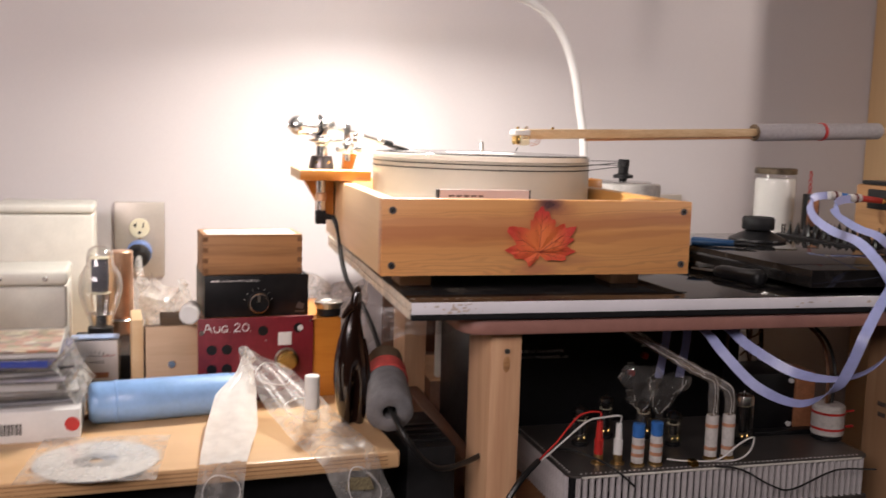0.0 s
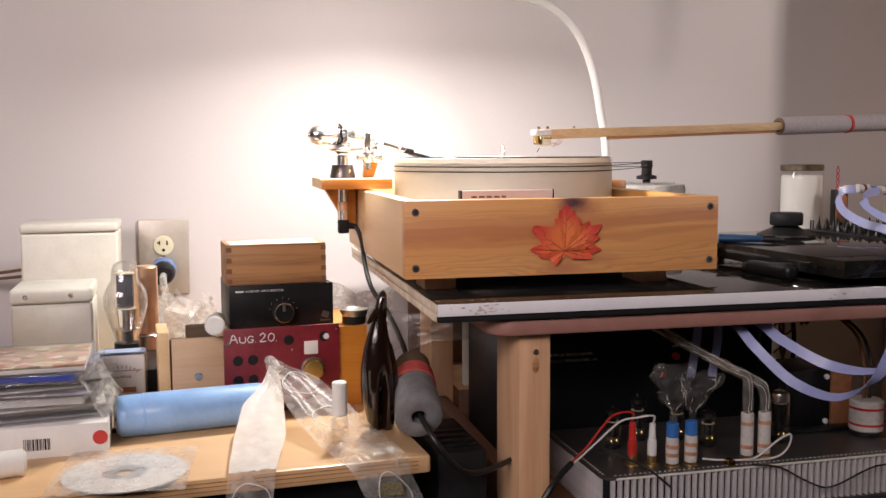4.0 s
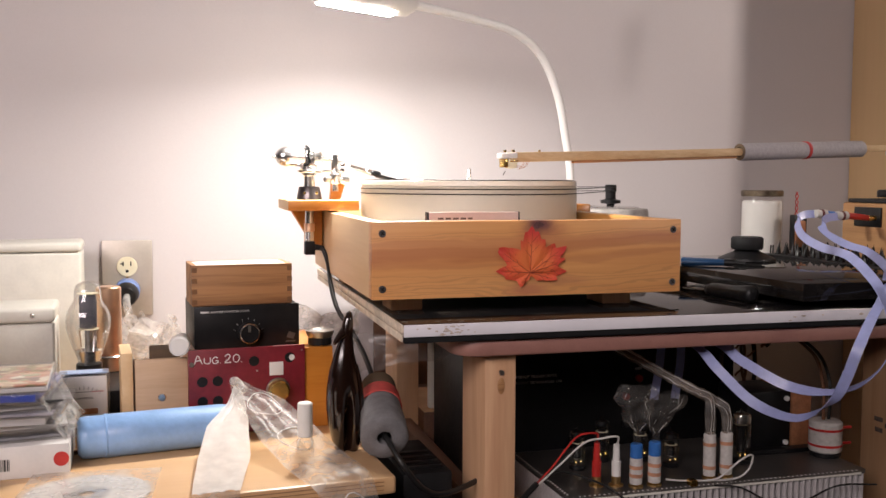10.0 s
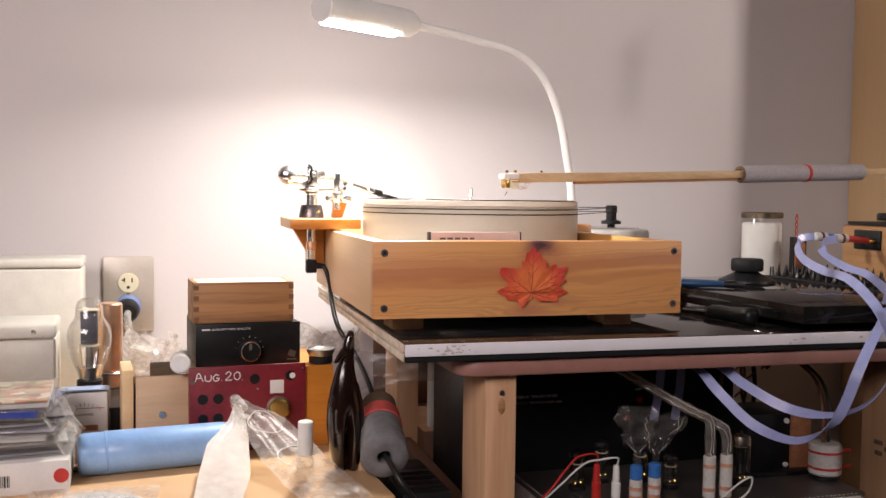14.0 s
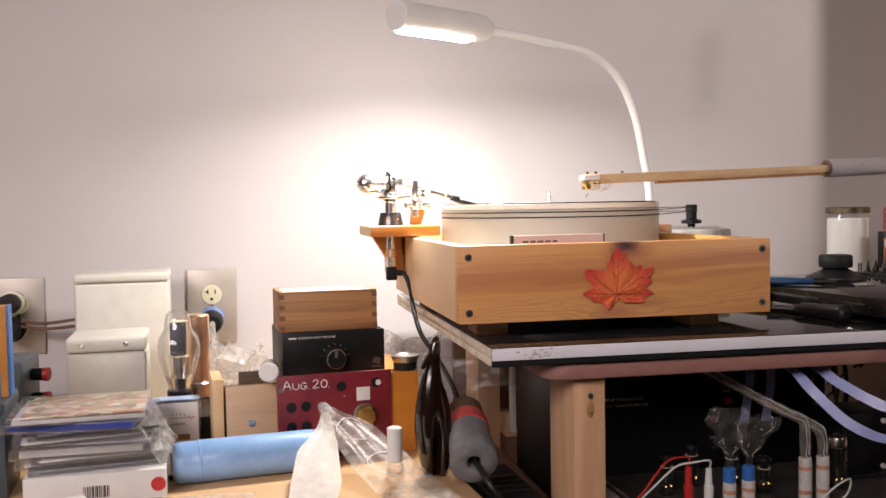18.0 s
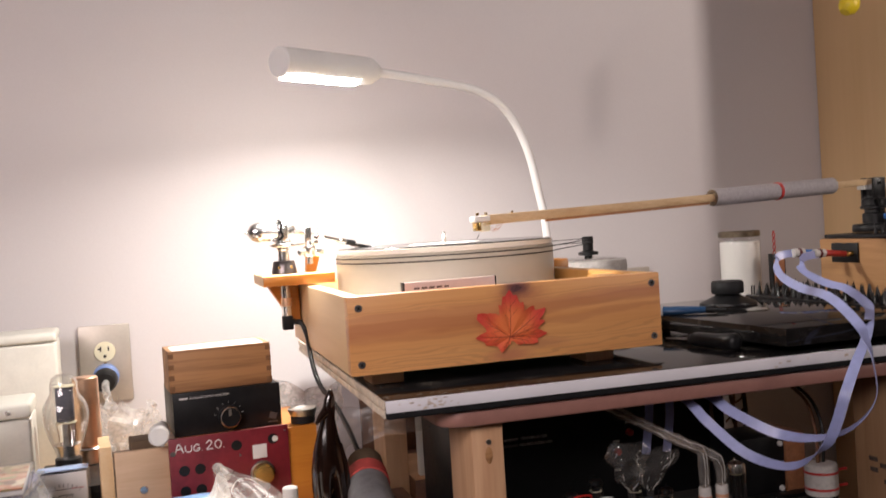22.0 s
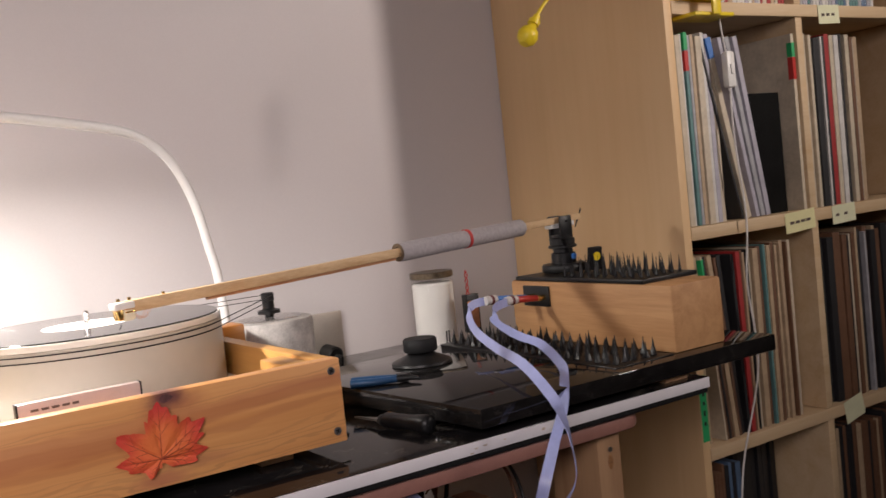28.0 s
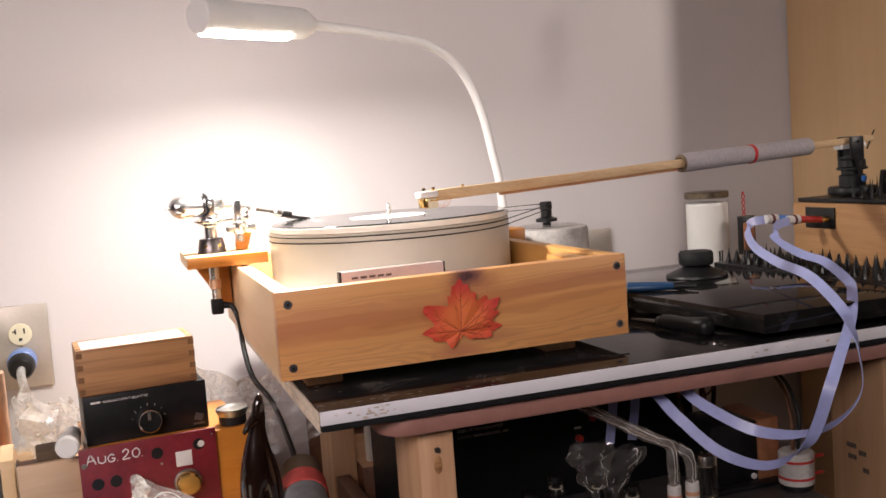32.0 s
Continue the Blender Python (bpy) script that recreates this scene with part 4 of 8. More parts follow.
neck = [L1 + way * 0.012, (0.176, 0.402, 1.375), (0.238, 0.425, 1.368), (0.29, 0.44, 1.36), (0.322, 0.45, 1.348), (0.347, 0.457, 1.331), (0.367, 0.463, 1.308), (0.385, 0.469, 1.274), (0.398, 0.474, 1.237), (0.409, 0.48, 1.191), (0.419, 0.484, 1.144), (0.425, 0.487, 1.06), (0.425, 0.487, 0.99)]
part("gooseneck", tube(B(), [Vector(p) + LO for p in neck], 0.0068, 14, 8), LAMP_WHITE, lampy)
part("lamp_base", lathe(B(), [(0, 0), (0.034, 0), (0.036, 0.003), (0.034, 0.014), (0.012, 0.020), (0.010, 0.03), (0, 0.03)], 32), LAMP_WHITE, lampy)
mid = L0.lerp(L1, 0.42)
led = lamp("led_strip_light", "AREA", mid + down * 0.0252, mid + down, 4.7, (1.0, 0.945, 0.88), 0.020, 0.130)
led.data.spread = radians(168)
led.matrix_world = Matrix.Translation(mid + down * 0.0252) @ Matrix(((*side, 0), (*way, 0), (*(-down), 0), (0, 0, 0, 1))).transposed()

# ---------------------------------------------------------------- record shelf
YS, SXR = 0.205, 2.3
shelf = thing("record_shelf", (1.7, 0.43, ZF), "tall pine and plywood shelf full of records", "shelf", kind="")
SO = Matrix.Translation((-1.7, -0.43, -ZF))


def shf(bm):
    bm.transform(SO)
    return bm


part("side_panel", shf(box(B(), (1.10, YS, ZF), (1.118, YW - 0.004, 2.2), 0.0015)), PLY, shelf, "pale birch plywood side")
part("side_panel", shf(box(B(), (SXR, YS, ZF), (SXR + 0.018, YW - 0.004, 2.2), 0.0015)), PLY, shelf)
part("back_panel", shf(box(B(), (1.1185, YW - 0.012, ZF), (SXR, YW - 0.004, 2.2))), PLY, shelf)
for zt in (0.403, 0.766, 1.132, 1.499, 1.866, 2.2):
    part("shelf_board", shf(box(B(), (1.1185, YS, zt - 0.022), (SXR - 0.001, YW - 0.0125, zt), 0.0015)), SHELF, shelf)
for zt in (0.403, 0.766, 1.132, 1.499):
    part("divider", shf(box(B(), (1.433, YS + 0.002, zt + 0.0005), (1.451, YW - 0.0125, zt + 0.344), 0.001)), SHELF, shelf)
    part("divider", shf(box(B(), (1.80, YS + 0.002, zt + 0.0005), (1.818, YW - 0.0125, zt + 0.344), 0.001)), SHELF, shelf)

# ---------------------------------------------------------------- picture frame on the wall
pic = thing("picture_frame", (0.36, 0.645, 1.608), "dark brown picture frame hanging on the wall", "picture")
for lo, hi in (((-0.34, -0.012, 0), (0.34, 0.012, 0.028)), ((-0.34, -0.012, 0.452), (0.34, 0.012, 0.48)), ((-0.34, -0.012, 0.0285), (-0.312, 0.012, 0.4515)), ((0.312, -0.012, 0.0285), (0.34, 0.012, 0.4515))):
    part("frame_rail", box(B(), lo, hi, 0.006, None, 3), FRAME, pic)
part("canvas", box(B(), (-0.311, 0.0, 0.029), (0.311, 0.01, 0.451)), CANVAS, pic)

# ---------------------------------------------------------------- lower desk
DR = 4.7
desk = thing("desk", (-0.45, 0.25, ZF), "beech plywood desk with black drawer front below", "desk", 0)
DO = Matrix.Translation((0.45, -0.25, -ZF))
dm = DO @ Matrix.Translation((0.001, -0.071, 0)) @ Matrix.Rotation(radians(DR), 4, "Z")
bm = box(B(), (-1.15, 0.0, 0.7935), (0.0, 0.70, 0.812), 0.0)
es = [e for e in bm.edges if abs(e.verts[0].co.z - e.verts[1].co.z) > 0.005]
bmesh.ops.bevel(bm, geom=es, offset=0.004, segments=3, affect="EDGES", profile=0.5)
es = [e for e in bm.edges if abs(e.verts[0].co.z - e.verts[1].co.z) < 0.001 and len(e.link_faces) == 2 and e.calc_face_angle(0) > 1]
bmesh.ops.bevel(bm, geom=es, offset=0.003, segments=2, affect="EDGES", profile=0.5)
bm.transform(dm)
dtop = part("desktop", bm, DESK, desk, "honey beech plywood top")
for z in (0.7985, 0.8030, 0.8070):
    bm = box(B(), (-1.13, -0.0004, z), (-0.014, 0.0002, z + 0.0009))
    bm.transform(dm)
    part("ply_line", bm, CIGAR, dtop, "darker plywood layer", smooth=0)
bm = box(B(), (-1.13, 0.03, 0.62), (-0.03, 0.05, 0.793), 0.002)
bm.transform(dm)
part("drawer_front", bm, BLACK_METAL, desk, "black front panel")
bm = box(B(), (-1.13, 0.051, ZF), (-0.03, 0.66, 0.793), 0.002)
bm.transform(dm)
part("carcass", bm, BLACK_METAL, desk)

# ---------------------------------------------------------------- on and round the turntable
# maple leaf stuck to the front panel
leaf = thing("maple_leaf", (0.1733, -0.0008, 1.0362), "orange-red fabric maple leaf stuck on the pine front", "leaf")
LOBES = [(-90, 20), (-58, 30), (-47, 66), (-38, 74), (-30, 84), (-21, 122), (-14, 167), (-5, 158), (5, 222), (13, 178), (19, 172), (25, 234), (30, 204), (39, 283), (46, 222), (53, 242), (61, 180), (68, 231), (74, 218), (79, 262), (84, 258), (88, 292), (94, 254), (98, 250), (103, 196), (107, 209), (113, 148), (124, 178), (131, 196), (140, 233), (149, 226), (157, 160), (165, 144), (180, 206), (189, 158), (198, 154), (206, 112), (216, 96), (238, 110), (252, 46)]
VX, VZ = -0.0020, -0.0212
ring = []
for k, a in enumerate(np.linspace(-88, 266, 190)):
    r = float(np.interp(a, [q[0] for q in LOBES], [q[1] for q in LOBES])) + 3.0 * math.sin(k * 1.9) * math.sin(k * 0.37)
    ux, uz = r * math.cos(radians(a)), r * math.sin(radians(a))
    ring.append((VX + ux * 0.000203, VZ + (uz - 0.067 * ux) * 0.000184))


def lift(x, z):
    """How far the blade stands off the wood: folds along the veins, lobes curled forward."""
    a, r = math.atan2(z - VZ, x - VX), math.hypot(x - VX, z - VZ)
    return -0.0016 - 0.0020 * abs(math.sin(3.6 * a + 0.4)) * min(1, r / 0.015) - 0.0006 * noise.noise(Vector((x, 0, z)) * 240)


bm = B()
k = len(ring)
rows_ = [[bm.verts.new((VX + (x - VX) * q, lift(VX + (x - VX) * q, VZ + (z - VZ) * q), VZ + (z - VZ) * q)) for x, z in ring] for q in (1.0, 0.82, 0.62, 0.4, 0.2)]
mid = bm.verts.new((VX, -0.0018, VZ))
for ra, rb_ in zip(rows_, rows_[1:]):
    for i in range(k):
        j = (i + 1) % k
        bm.faces.new((ra[i], rb_[i], rb_[j], ra[j]))
for i in range(k):
    bm.faces.new((rows_[-1][i], mid, rows_[-1][(i + 1) % k]))
ob = part("leaf_blade", bm, LEAF, leaf, smooth=80)
for tx, tz in ((0.0002, 0.028), (0.037, 0.006), (-0.035, 0.002), (0.039, -0.008), (0.038, -0.0195), (-0.038, -0.0185), (-0.012, -0.035), (0.026, -0.029)):
    line_ = [(VX + (tx - VX) * q, lift(VX + (tx - VX) * q, VZ + (tz - VZ) * q) - 0.0003, VZ + (tz - VZ) * q) for q in np.linspace(0, 1, 7)]
    bm = tube(B(), line_, 0.0004, 5, 3, (0.00045, 0.00012))
    for q, s in ((0.35, 1), (0.45, -1), (0.6, 1), (0.7, -1)):
        bx0, bz0 = VX + (tx - VX) * q, VZ + (tz - VZ) * q
        ux, uz = (tx - VX) * 0.22, (tz - VZ) * 0.22
        ex, ez = bx0 + ux - s * uz * 0.8, bz0 + uz + s * ux * 0.8
        tube(bm, [(bx0, lift(bx0, bz0) - 0.0003, bz0), ((bx0 + ex) / 2, lift((bx0 + ex) / 2, (bz0 + ez) / 2) - 0.0003, (bz0 + ez) / 2), (ex, lift(ex, ez) - 0.0001, ez)], 0.0002, 4, 2, (0.00026, 0.0001))
    part("vein", bm, VEIN, leaf)

VEIN_INK = material("faded_print", (0.13, 0.09, 0.08), 0.6, scale=90, vary=0.2)
cb = thing("cartridge_box", (0.1155, 0.040, 1.0342), "slim pale pink cardboard box inside the turntable", "box", 1.5)
part("carton", box(B(), (-0.0555, -0.0055, 0.0), (0.0555, 0.0055, 0.049), 0.0012), material("pale_pink_card", (0.60, 0.47, 0.44), 0.35, scale=50, vary=0.05, coat=0.3), cb)
part("end_cap", box(B(), (-0.0562, -0.006, 0.0), (-0.0545, 0.006, 0.0492), 0.0005), BLACK, cb, "black box end")
part("end_cap", box(B(), (0.0545, -0.006, 0.0), (0.0562, 0.006, 0.0492), 0.0005), BLACK, cb, "black box end")
for i, (w0, w1) in enumerate(((-0.044, -0.036), (-0.0348, -0.027), (-0.0258, -0.018), (-0.0168, -0.009), (-0.0078, -0.001))):
    part("print_mark", box(B(), (w0, -0.0058, 0.0405), (w1 - 0.0012, -0.0054, 0.0428)), VEIN_INK, cb, "dark printed mark")

# chrome tonearm on its board
st = thing("tonearm_board", (-0.03, 0.35, 1.0765), "amber pine bracket board beside the turntable", "bracket")
# paler pine here: the lamp's glare on the top is in the colour
part("board", box(B(), (-0.0415, -0.0525, 0.0), (0.057, 0.085, 0.0145), 0.0012), PINE_Y, st, "amber board in paler pine for its lit top")
part("front_edge", box(B(), (-0.0412, -0.0552, 0.0002), (0.057, -0.0527, 0.0143), 0.0008), ORANGE_PINE, st, "amber pine front edge")
bm = B()
tri_pts = [(-0.030, -0.0005), (0.016, -0.0005), (0.016, -0.060), (0.006, -0.060)]
a = [bm.verts.new((x, 0.022, z)) for x, z in tri_pts]
b = [bm.verts.new((x, 0.040, z)) for x, z in tri_pts]
bm.faces.new(a)
bm.faces.new(b[::-1])
for i in range(4):
    bm.faces.new((a[i], b[i], b[(i + 1) % 4], a[(i + 1) % 4]))
bmesh.ops.recalc_face_normals(bm, faces=list(bm.faces))
bmesh.ops.bevel(bm, geom=list(bm.edges), offset=0.0008, segments=1, affect="EDGES")
part("gusset", bm, ORANGE_PINE, st, smooth=0)
part("back_plate", box(B(), (0.0, 0.0405, -0.060), (0.0175, 0.115, -0.0004), 0.001), ORANGE_PINE, st)
bm = B()
a = [bm.verts.new((x, 0.004, z)) for x, z in ((0.025, 0.0147), (0.040, 0.0147), (0.0485, 0.042), (0.028, 0.042))]
b = [bm.verts.new((x, 0.020, z)) for x, z in ((0.025, 0.0147), (0.040, 0.0147), (0.0485, 0.042), (0.028, 0.042))]
bm.faces.new(a)
bm.faces.new(b[::-1])
for i in range(4):
    bm.faces.new((a[i], b[i], b[(i + 1) % 4], a[(i + 1) % 4]))
bmesh.ops.recalc_face_normals(bm, faces=list(bm.faces))
bmesh.ops.bevel(bm, geom=list(bm.edges), offset=0.0008, segments=1, affect="EDGES")
part("rest_block", bm, ORANGE_PINE, st, smooth=0)

ch = thing("chrome_tonearm", (-0.036, 0.347, 1.0912), "polished chrome tonearm with round counterweight and lifter", "tonearm")
collar = part("base_collar", lathe(B(), [(0, 0), (0.0182, 0), (0.0182, 0.0012), (0.0150, 0.0175), (0.0143, 0.0185), (0, 0.0185)], 36), material("gunmetal", (0.16, 0.14, 0.14), 0.3, 0.9, scale=60, vary=0.1), ch, "dark steel base collar")
for a in (-120, -60):
    ca, sa = math.cos(radians(a)), math.sin(radians(a))
    part("grub_screw", rod(B(), (0.0150 * ca, 0.0150 * sa, 0.0095), (0.0172 * ca, 0.0172 * sa, 0.0095), 0.0020, 10), BRASS, collar)
part("pillar", lathe(B(), [(0, 0.0175), (0.0082, 0.0175), (0.0080, 0.033), (0.0105, 0.0345), (0.0105, 0.038), (0, 0.038)], 28), CHROME, ch)
part("bearing_plate", lathe(B(), [(0, 0.0382), (0.0185, 0.0382), (0.0198, 0.0395), (0.0198, 0.0415), (0.0185, 0.0428), (0, 0.0428)], 36), CHROME, ch)
part("side_plate", box(B(), (0.012, -0.008, 0.0385), (0.050, 0.008, 0.0425), 0.0012), CHROME, ch)
yoke = part("bearing_yoke", lathe(B(), [(0, 0.0430), (0.0125, 0.0430), (0.0125, 0.047), (0.0095, 0.0485), (0.0095, 0.053), (0, 0.053)], 28), CHROME, ch)
for sy in (-0.0145, 0.0115):
    part("yoke_cheek", box(B(), (-0.0060, sy, 0.046), (0.0070, sy + 0.003, 0.070), 0.0028, None, 3), CHROME, yoke)
part("pivot_screw", rod(B(), (0.0005, -0.0165, 0.0615), (0.0005, -0.0125, 0.0615), 0.0036, 14, 0.0006), STEEL, yoke)
W0, W1 = Vector((-0.0425, -0.013, 0.0605)), Vector((0.0, 0.0, 0.0600))
cw = part("counterweight", lathe(B(), [(0, -0.0072), (0.0028, -0.0070), (0.0034, -0.0056), (0.0072, -0.0042), (0.0108, -0.0012), (0.0132, 0.0032), (0.0143, 0.0080), (0.0145, 0.0095), (0.0137, 0.0100), (0.0137, 0.0330), (0.0128, 0.0340), (0, 0.0345)], 44, aim(W0, W1)), CHROME, ch, "round chrome counterweight")
part("weight_tip", rod(B(), W0 - (W1 - W0).normalized() * 0.0105, W0 + (W1 - W0).normalized() * 0.003, 0.0015, 10), STEEL, cw)
part("weight_groove", lathe(B(), [(0.0131, 0.0345), (0.0118, 0.0350), (0.0118, 0.0385), (0.0131, 0.0390)], 36, aim(W0, W1)), BLACK_METAL, cw, "dark gap in the weight")
part("rear_weight", lathe(B(), [(0, 0.0388), (0.0125, 0.0388), (0.0133, 0.0396), (0.0133, 0.0580), (0.0120, 0.0600), (0.0075, 0.0612), (0, 0.0612)], 36, aim(W0, W1)), CHROME, ch)
part("lock_hook", tube(B(), [(-0.006, -0.0135, 0.076), (-0.002, -0.0165, 0.071), (-0.0035, -0.0170, 0.062), (-0.001, -0.0165, 0.054), (-0.006, -0.0150, 0.048)], 0.0016, 8), BLACK_METAL, cw, "dark bent locking hook")
AT = [(0.012, 0.004, 0.0605), (0.030, 0.016, 0.0570), (0.062, 0.036, 0.0490), (0.100, 0.060, 0.0395), (0.112, 0.0665, 0.0370)]
part("arm_tube", tube(B(), AT, 0.0034, 14), CHROME, ch)
part("tube_collar", rod(B(), (0.0900, 0.0540, 0.0420), (0.0990, 0.0595, 0.0398), 0.0050, 18, 0.001), CHROME, ch)
part("head_connector", rod(B(), (0.1010, 0.0605, 0.0392), (0.1160, 0.0690, 0.0362), 0.0044, 16, 0.001), BLACK, ch, "black headshell connector")
hm_ = Matrix.Translation((0.1160, 0.0690, 0.0350)) @ Matrix.Rotation(radians(31), 4, "Z") @ Matrix.Rotation(radians(11), 4, "Y")
hsh = part("headshell", box(B(), (-0.002, -0.0085, -0.0035), (0.040, 0.0085, 0.0005), 0.0012, hm_), BLACK, ch, "black flat headshell")
part("cartridge", box(B(), (0.014, -0.0080, -0.0145), (0.034, 0.0080, -0.0038), 0.0020, hm_), IVORY, hsh, "pale cartridge body")
part("finger_lift", tube(B(), [hm_ @ Vector(p) for p in ((0.030, -0.007, 0.001), (0.034, -0.014, 0.003), (0.042, -0.020, 0.0075))], 0.0011, 8), PAPER, hsh, "pale finger lift")
part("lifter_post", lathe(B(), [(0, 0.012), (0.0042, 0.012), (0.0042, 0.022), (0.0085, 0.0225), (0.0095, 0.024), (0.0095, 0.036), (0.0070, 0.0375), (0.0065, 0.044), (0, 0.044)], 28, Matrix.Translation((0.0365, -0.006, 0))), CHROME, ch)
part("lifter_plate", box(B(), (0.0300, -0.0115, 0.0400), (0.0400, -0.0080, 0.0655), 0.0016, None, 3), CHROME, ch, "upright polished lifter plate")
for zk in (0.0490, 0.0425):
    part("lifter_screw", rod(B(), (0.0455, -0.0150, zk), (0.0455, -0.0070, zk), 0.0030, 14, 0.0006), CHROME, ch)
part("lifter_knob", rod(B(), (0.0200, -0.0150, 0.0285), (0.0290, -0.0080, 0.0295), 0.0040, 16, 0.0012), STEEL, ch)
part("bias_wheel", rod(B(), (0.0430, -0.0065, 0.0290), (0.0560, -0.0040, 0.0290), 0.0075, 22, 0.0020), CHROME, ch)
part("rest_arm", tube(B(), [(0.036, 0.002, 0.0560), (0.040, 0.008, 0.0640), (0.050, 0.014, 0.0655), (0.0575, 0.017, 0.0600), (0.0590, 0.018, 0.0470)], 0.0036, 12), WHITE, ch, "white curved arm rest")
part("socket_stem", cyl(B(), 0.0062, -0.0600, -0.0150, 22, 0.0008), CHROME, ch, "chrome stem below the board")
part("stem_ring", cyl(B(), 0.0074, -0.0460, -0.0340, 22, 0.0008), COPPER, ch)
part("elbow_plug", box(B(), (-0.0075, -0.0075, -0.0790), (0.0075, 0.0075, -0.0595), 0.002), BLACK_SOFT, ch, "black elbow plug")
part("plug_boot", rod(B(), (0.006, -0.001, -0.0680), (0.0200, -0.005, -0.0700), 0.0046, 14, 0.001, 0.0036), BLACK_SOFT, ch)
part("lead", tube(B(), [(0.010, -0.002, -0.0685), (0.0185, -0.007, -0.0720), (0.0235, -0.020, -0.091), (0.0220, -0.057, -0.1170), (0.0255, -0.097, -0.1470), (0.0440, -0.117, -0.1780), (0.0465, -0.215, -0.2050), (0.050, -0.235, -0.236), (0.06, -0.20, -0.33)], 0.0032, 10), CABLE, ch, "black signal lead")

# record clamp, pliers, screwdriver on the slab and board
puck = thing("record_clamp", (0.607, 0.243, 0.9997), "black turned record clamp with a knob on top", "record clamp")
part("skirt", lathe(B(), [(0, 0), (0.040, 0), (0.042, 0.002), (0.041, 0.005), (0.020, 0.0145), (0.0165, 0.017), (0, 0.017)], 40), BLACK, puck)
part("knob", lathe(B(), [(0.0165, 0.0172), (0.0220, 0.0180), (0.0235, 0.020), (0.0235, 0.034), (0.0215, 0.0365), (0, 0.0365)], 32), BLACK_SOFT, puck)

pl = thing("pliers", (0.523, 0.151, 0.9998), "small pliers with dark blue dipped grips on the slab", "pliers", -31)
for s in (-1, 1):
    part("grip", tube(B(), [(-0.066, s * 0.0075, 0.0065), (-0.04, s * 0.0085, 0.0068), (-0.006, s * 0.004, 0.0068)], 0.005, 12, 6, (0.0058, 0.0042)), BLUE_GRIP, pl, "dark blue plastic grip")
    part("jaw", tube(B(), [(-0.008, s * 0.004, 0.0072), (0.006, s * 0.0034 - 0.003, 0.0072), (0.020, s * 0.0022 - 0.011, 0.0066)], 0.004, 10, 5, (0.0050, 0.0020)), BLACK_METAL, pl)
part("joint", cyl(B(), 0.0080, 0.002, 0.012, 20, 0.001), BLACK_METAL, pl)

sd = thing("paring_knife", (0.458, 0.045, 0.969), "black handled short knife lying on the black board", "knife")
K0, K1, K2 = Vector((0.0085, -0.043, 0.0118)), Vector((-0.009, 0.032, 0.0105)), Vector((-0.015, 0.094, 0.0065))
bm = lathe(B(), [(0, 0), (0.0065, 0.0006), (0.0102, 0.004), (0.0112, 0.010), (0.0100, 0.020), (0.0088, 0.040), (0.0094, 0.062), (0.0086, 0.074), (0.0060, 0.0765), (0, 0.0765)], 24, aim(K0, K1))
part("handle", bm, BLACK, sd, "glossy black handle")
part("bolster", rod(B(), K0.lerp(K1, 0.97), K1.lerp(K2, 0.12), 0.0074, 18, 0.001, 0.0058), BLACK_METAL, sd)
bm = B()
kd = (K2 - K1).normalized()
ks = Vector((kd.y, -kd.x, 0)) * 0.0052
ku = Vector((0, 0, 0.0011))
a = [bm.verts.new(q) for q in (K1.lerp(K2, 0.1) - ks - ku, K1.lerp(K2, 0.1) + ks - ku, K2 - ku)]
b = [bm.verts.new(q.co + 2 * ku) for q in a]
bm.faces.new(a)
bm.faces.new(b[::-1])
for i in range(3):
    bm.faces.new((a[i], b[i], b[(i + 1) % 3], a[(i + 1) % 3]))
bmesh.ops.recalc_face_normals(bm, faces=list(bm.faces))
part("blade", bm, STEEL, sd, "short dull steel blade", smooth=0)

# jar candle and the coil beside it
jar = thing("candle_jar", (0.778, 0.468, 0.969), "white wax candle in a clear glass jar, tin lid", "candle jar")
part("wax", cyl(B(), 0.0338, 0.004, 0.116, 36, 0.003), WAX, jar, "white wax filling")
part("glass", lathe(B(), [(0.034, 0), (0.0362, 0.003), (0.0362, 0.116), (0.034, 0.121), (0.034, 0.124)], 40), JAR_GLASS, jar, "clear glass wall")
part("lid", lathe(B(), [(0.0352, 0.1235), (0.0362, 0.1245), (0.0362, 0.1325), (0.0345, 0.134), (0, 0.1335)], 40), LIDTIN, jar, "dark patterned tin lid")
cl = thing("wound_coil", (0.812, 0.41, 0.9998), "small copper coil on a black frame, red twisted wires", "coil")
part("bobbin", box(B(), (-0.013, -0.006, 0), (0.013, 0.006, 0.062), 0.001), BLACK, cl)
part("winding", box(B(), (-0.0105, -0.0085, 0.006), (0.0105, 0.0085, 0.052), 0.003), COPPER_DULL, cl, "copper winding")
for s in (0, 1):
    bm = tube(B(), [(0.0022 * math.cos(k * 1.3 + s * math.pi) - 0.004, 0.0022 * math.sin(k * 1.3 + s * math.pi), 0.055 + 0.0042 * k) for k in range(12)], 0.0009, 6, 3)
    part("wire", bm, RED, cl, "red wire")
for px, py in ((0.752, 0.40), (0.760, 0.405)):
    solo("steel_pin", rod(B(), (0, 0, 0), (0.001, 0, 0.042), 0.0012, 6), BLACK, (px, py, 0.969), "thin black upright pin behind the slab", "pin", group="pins")

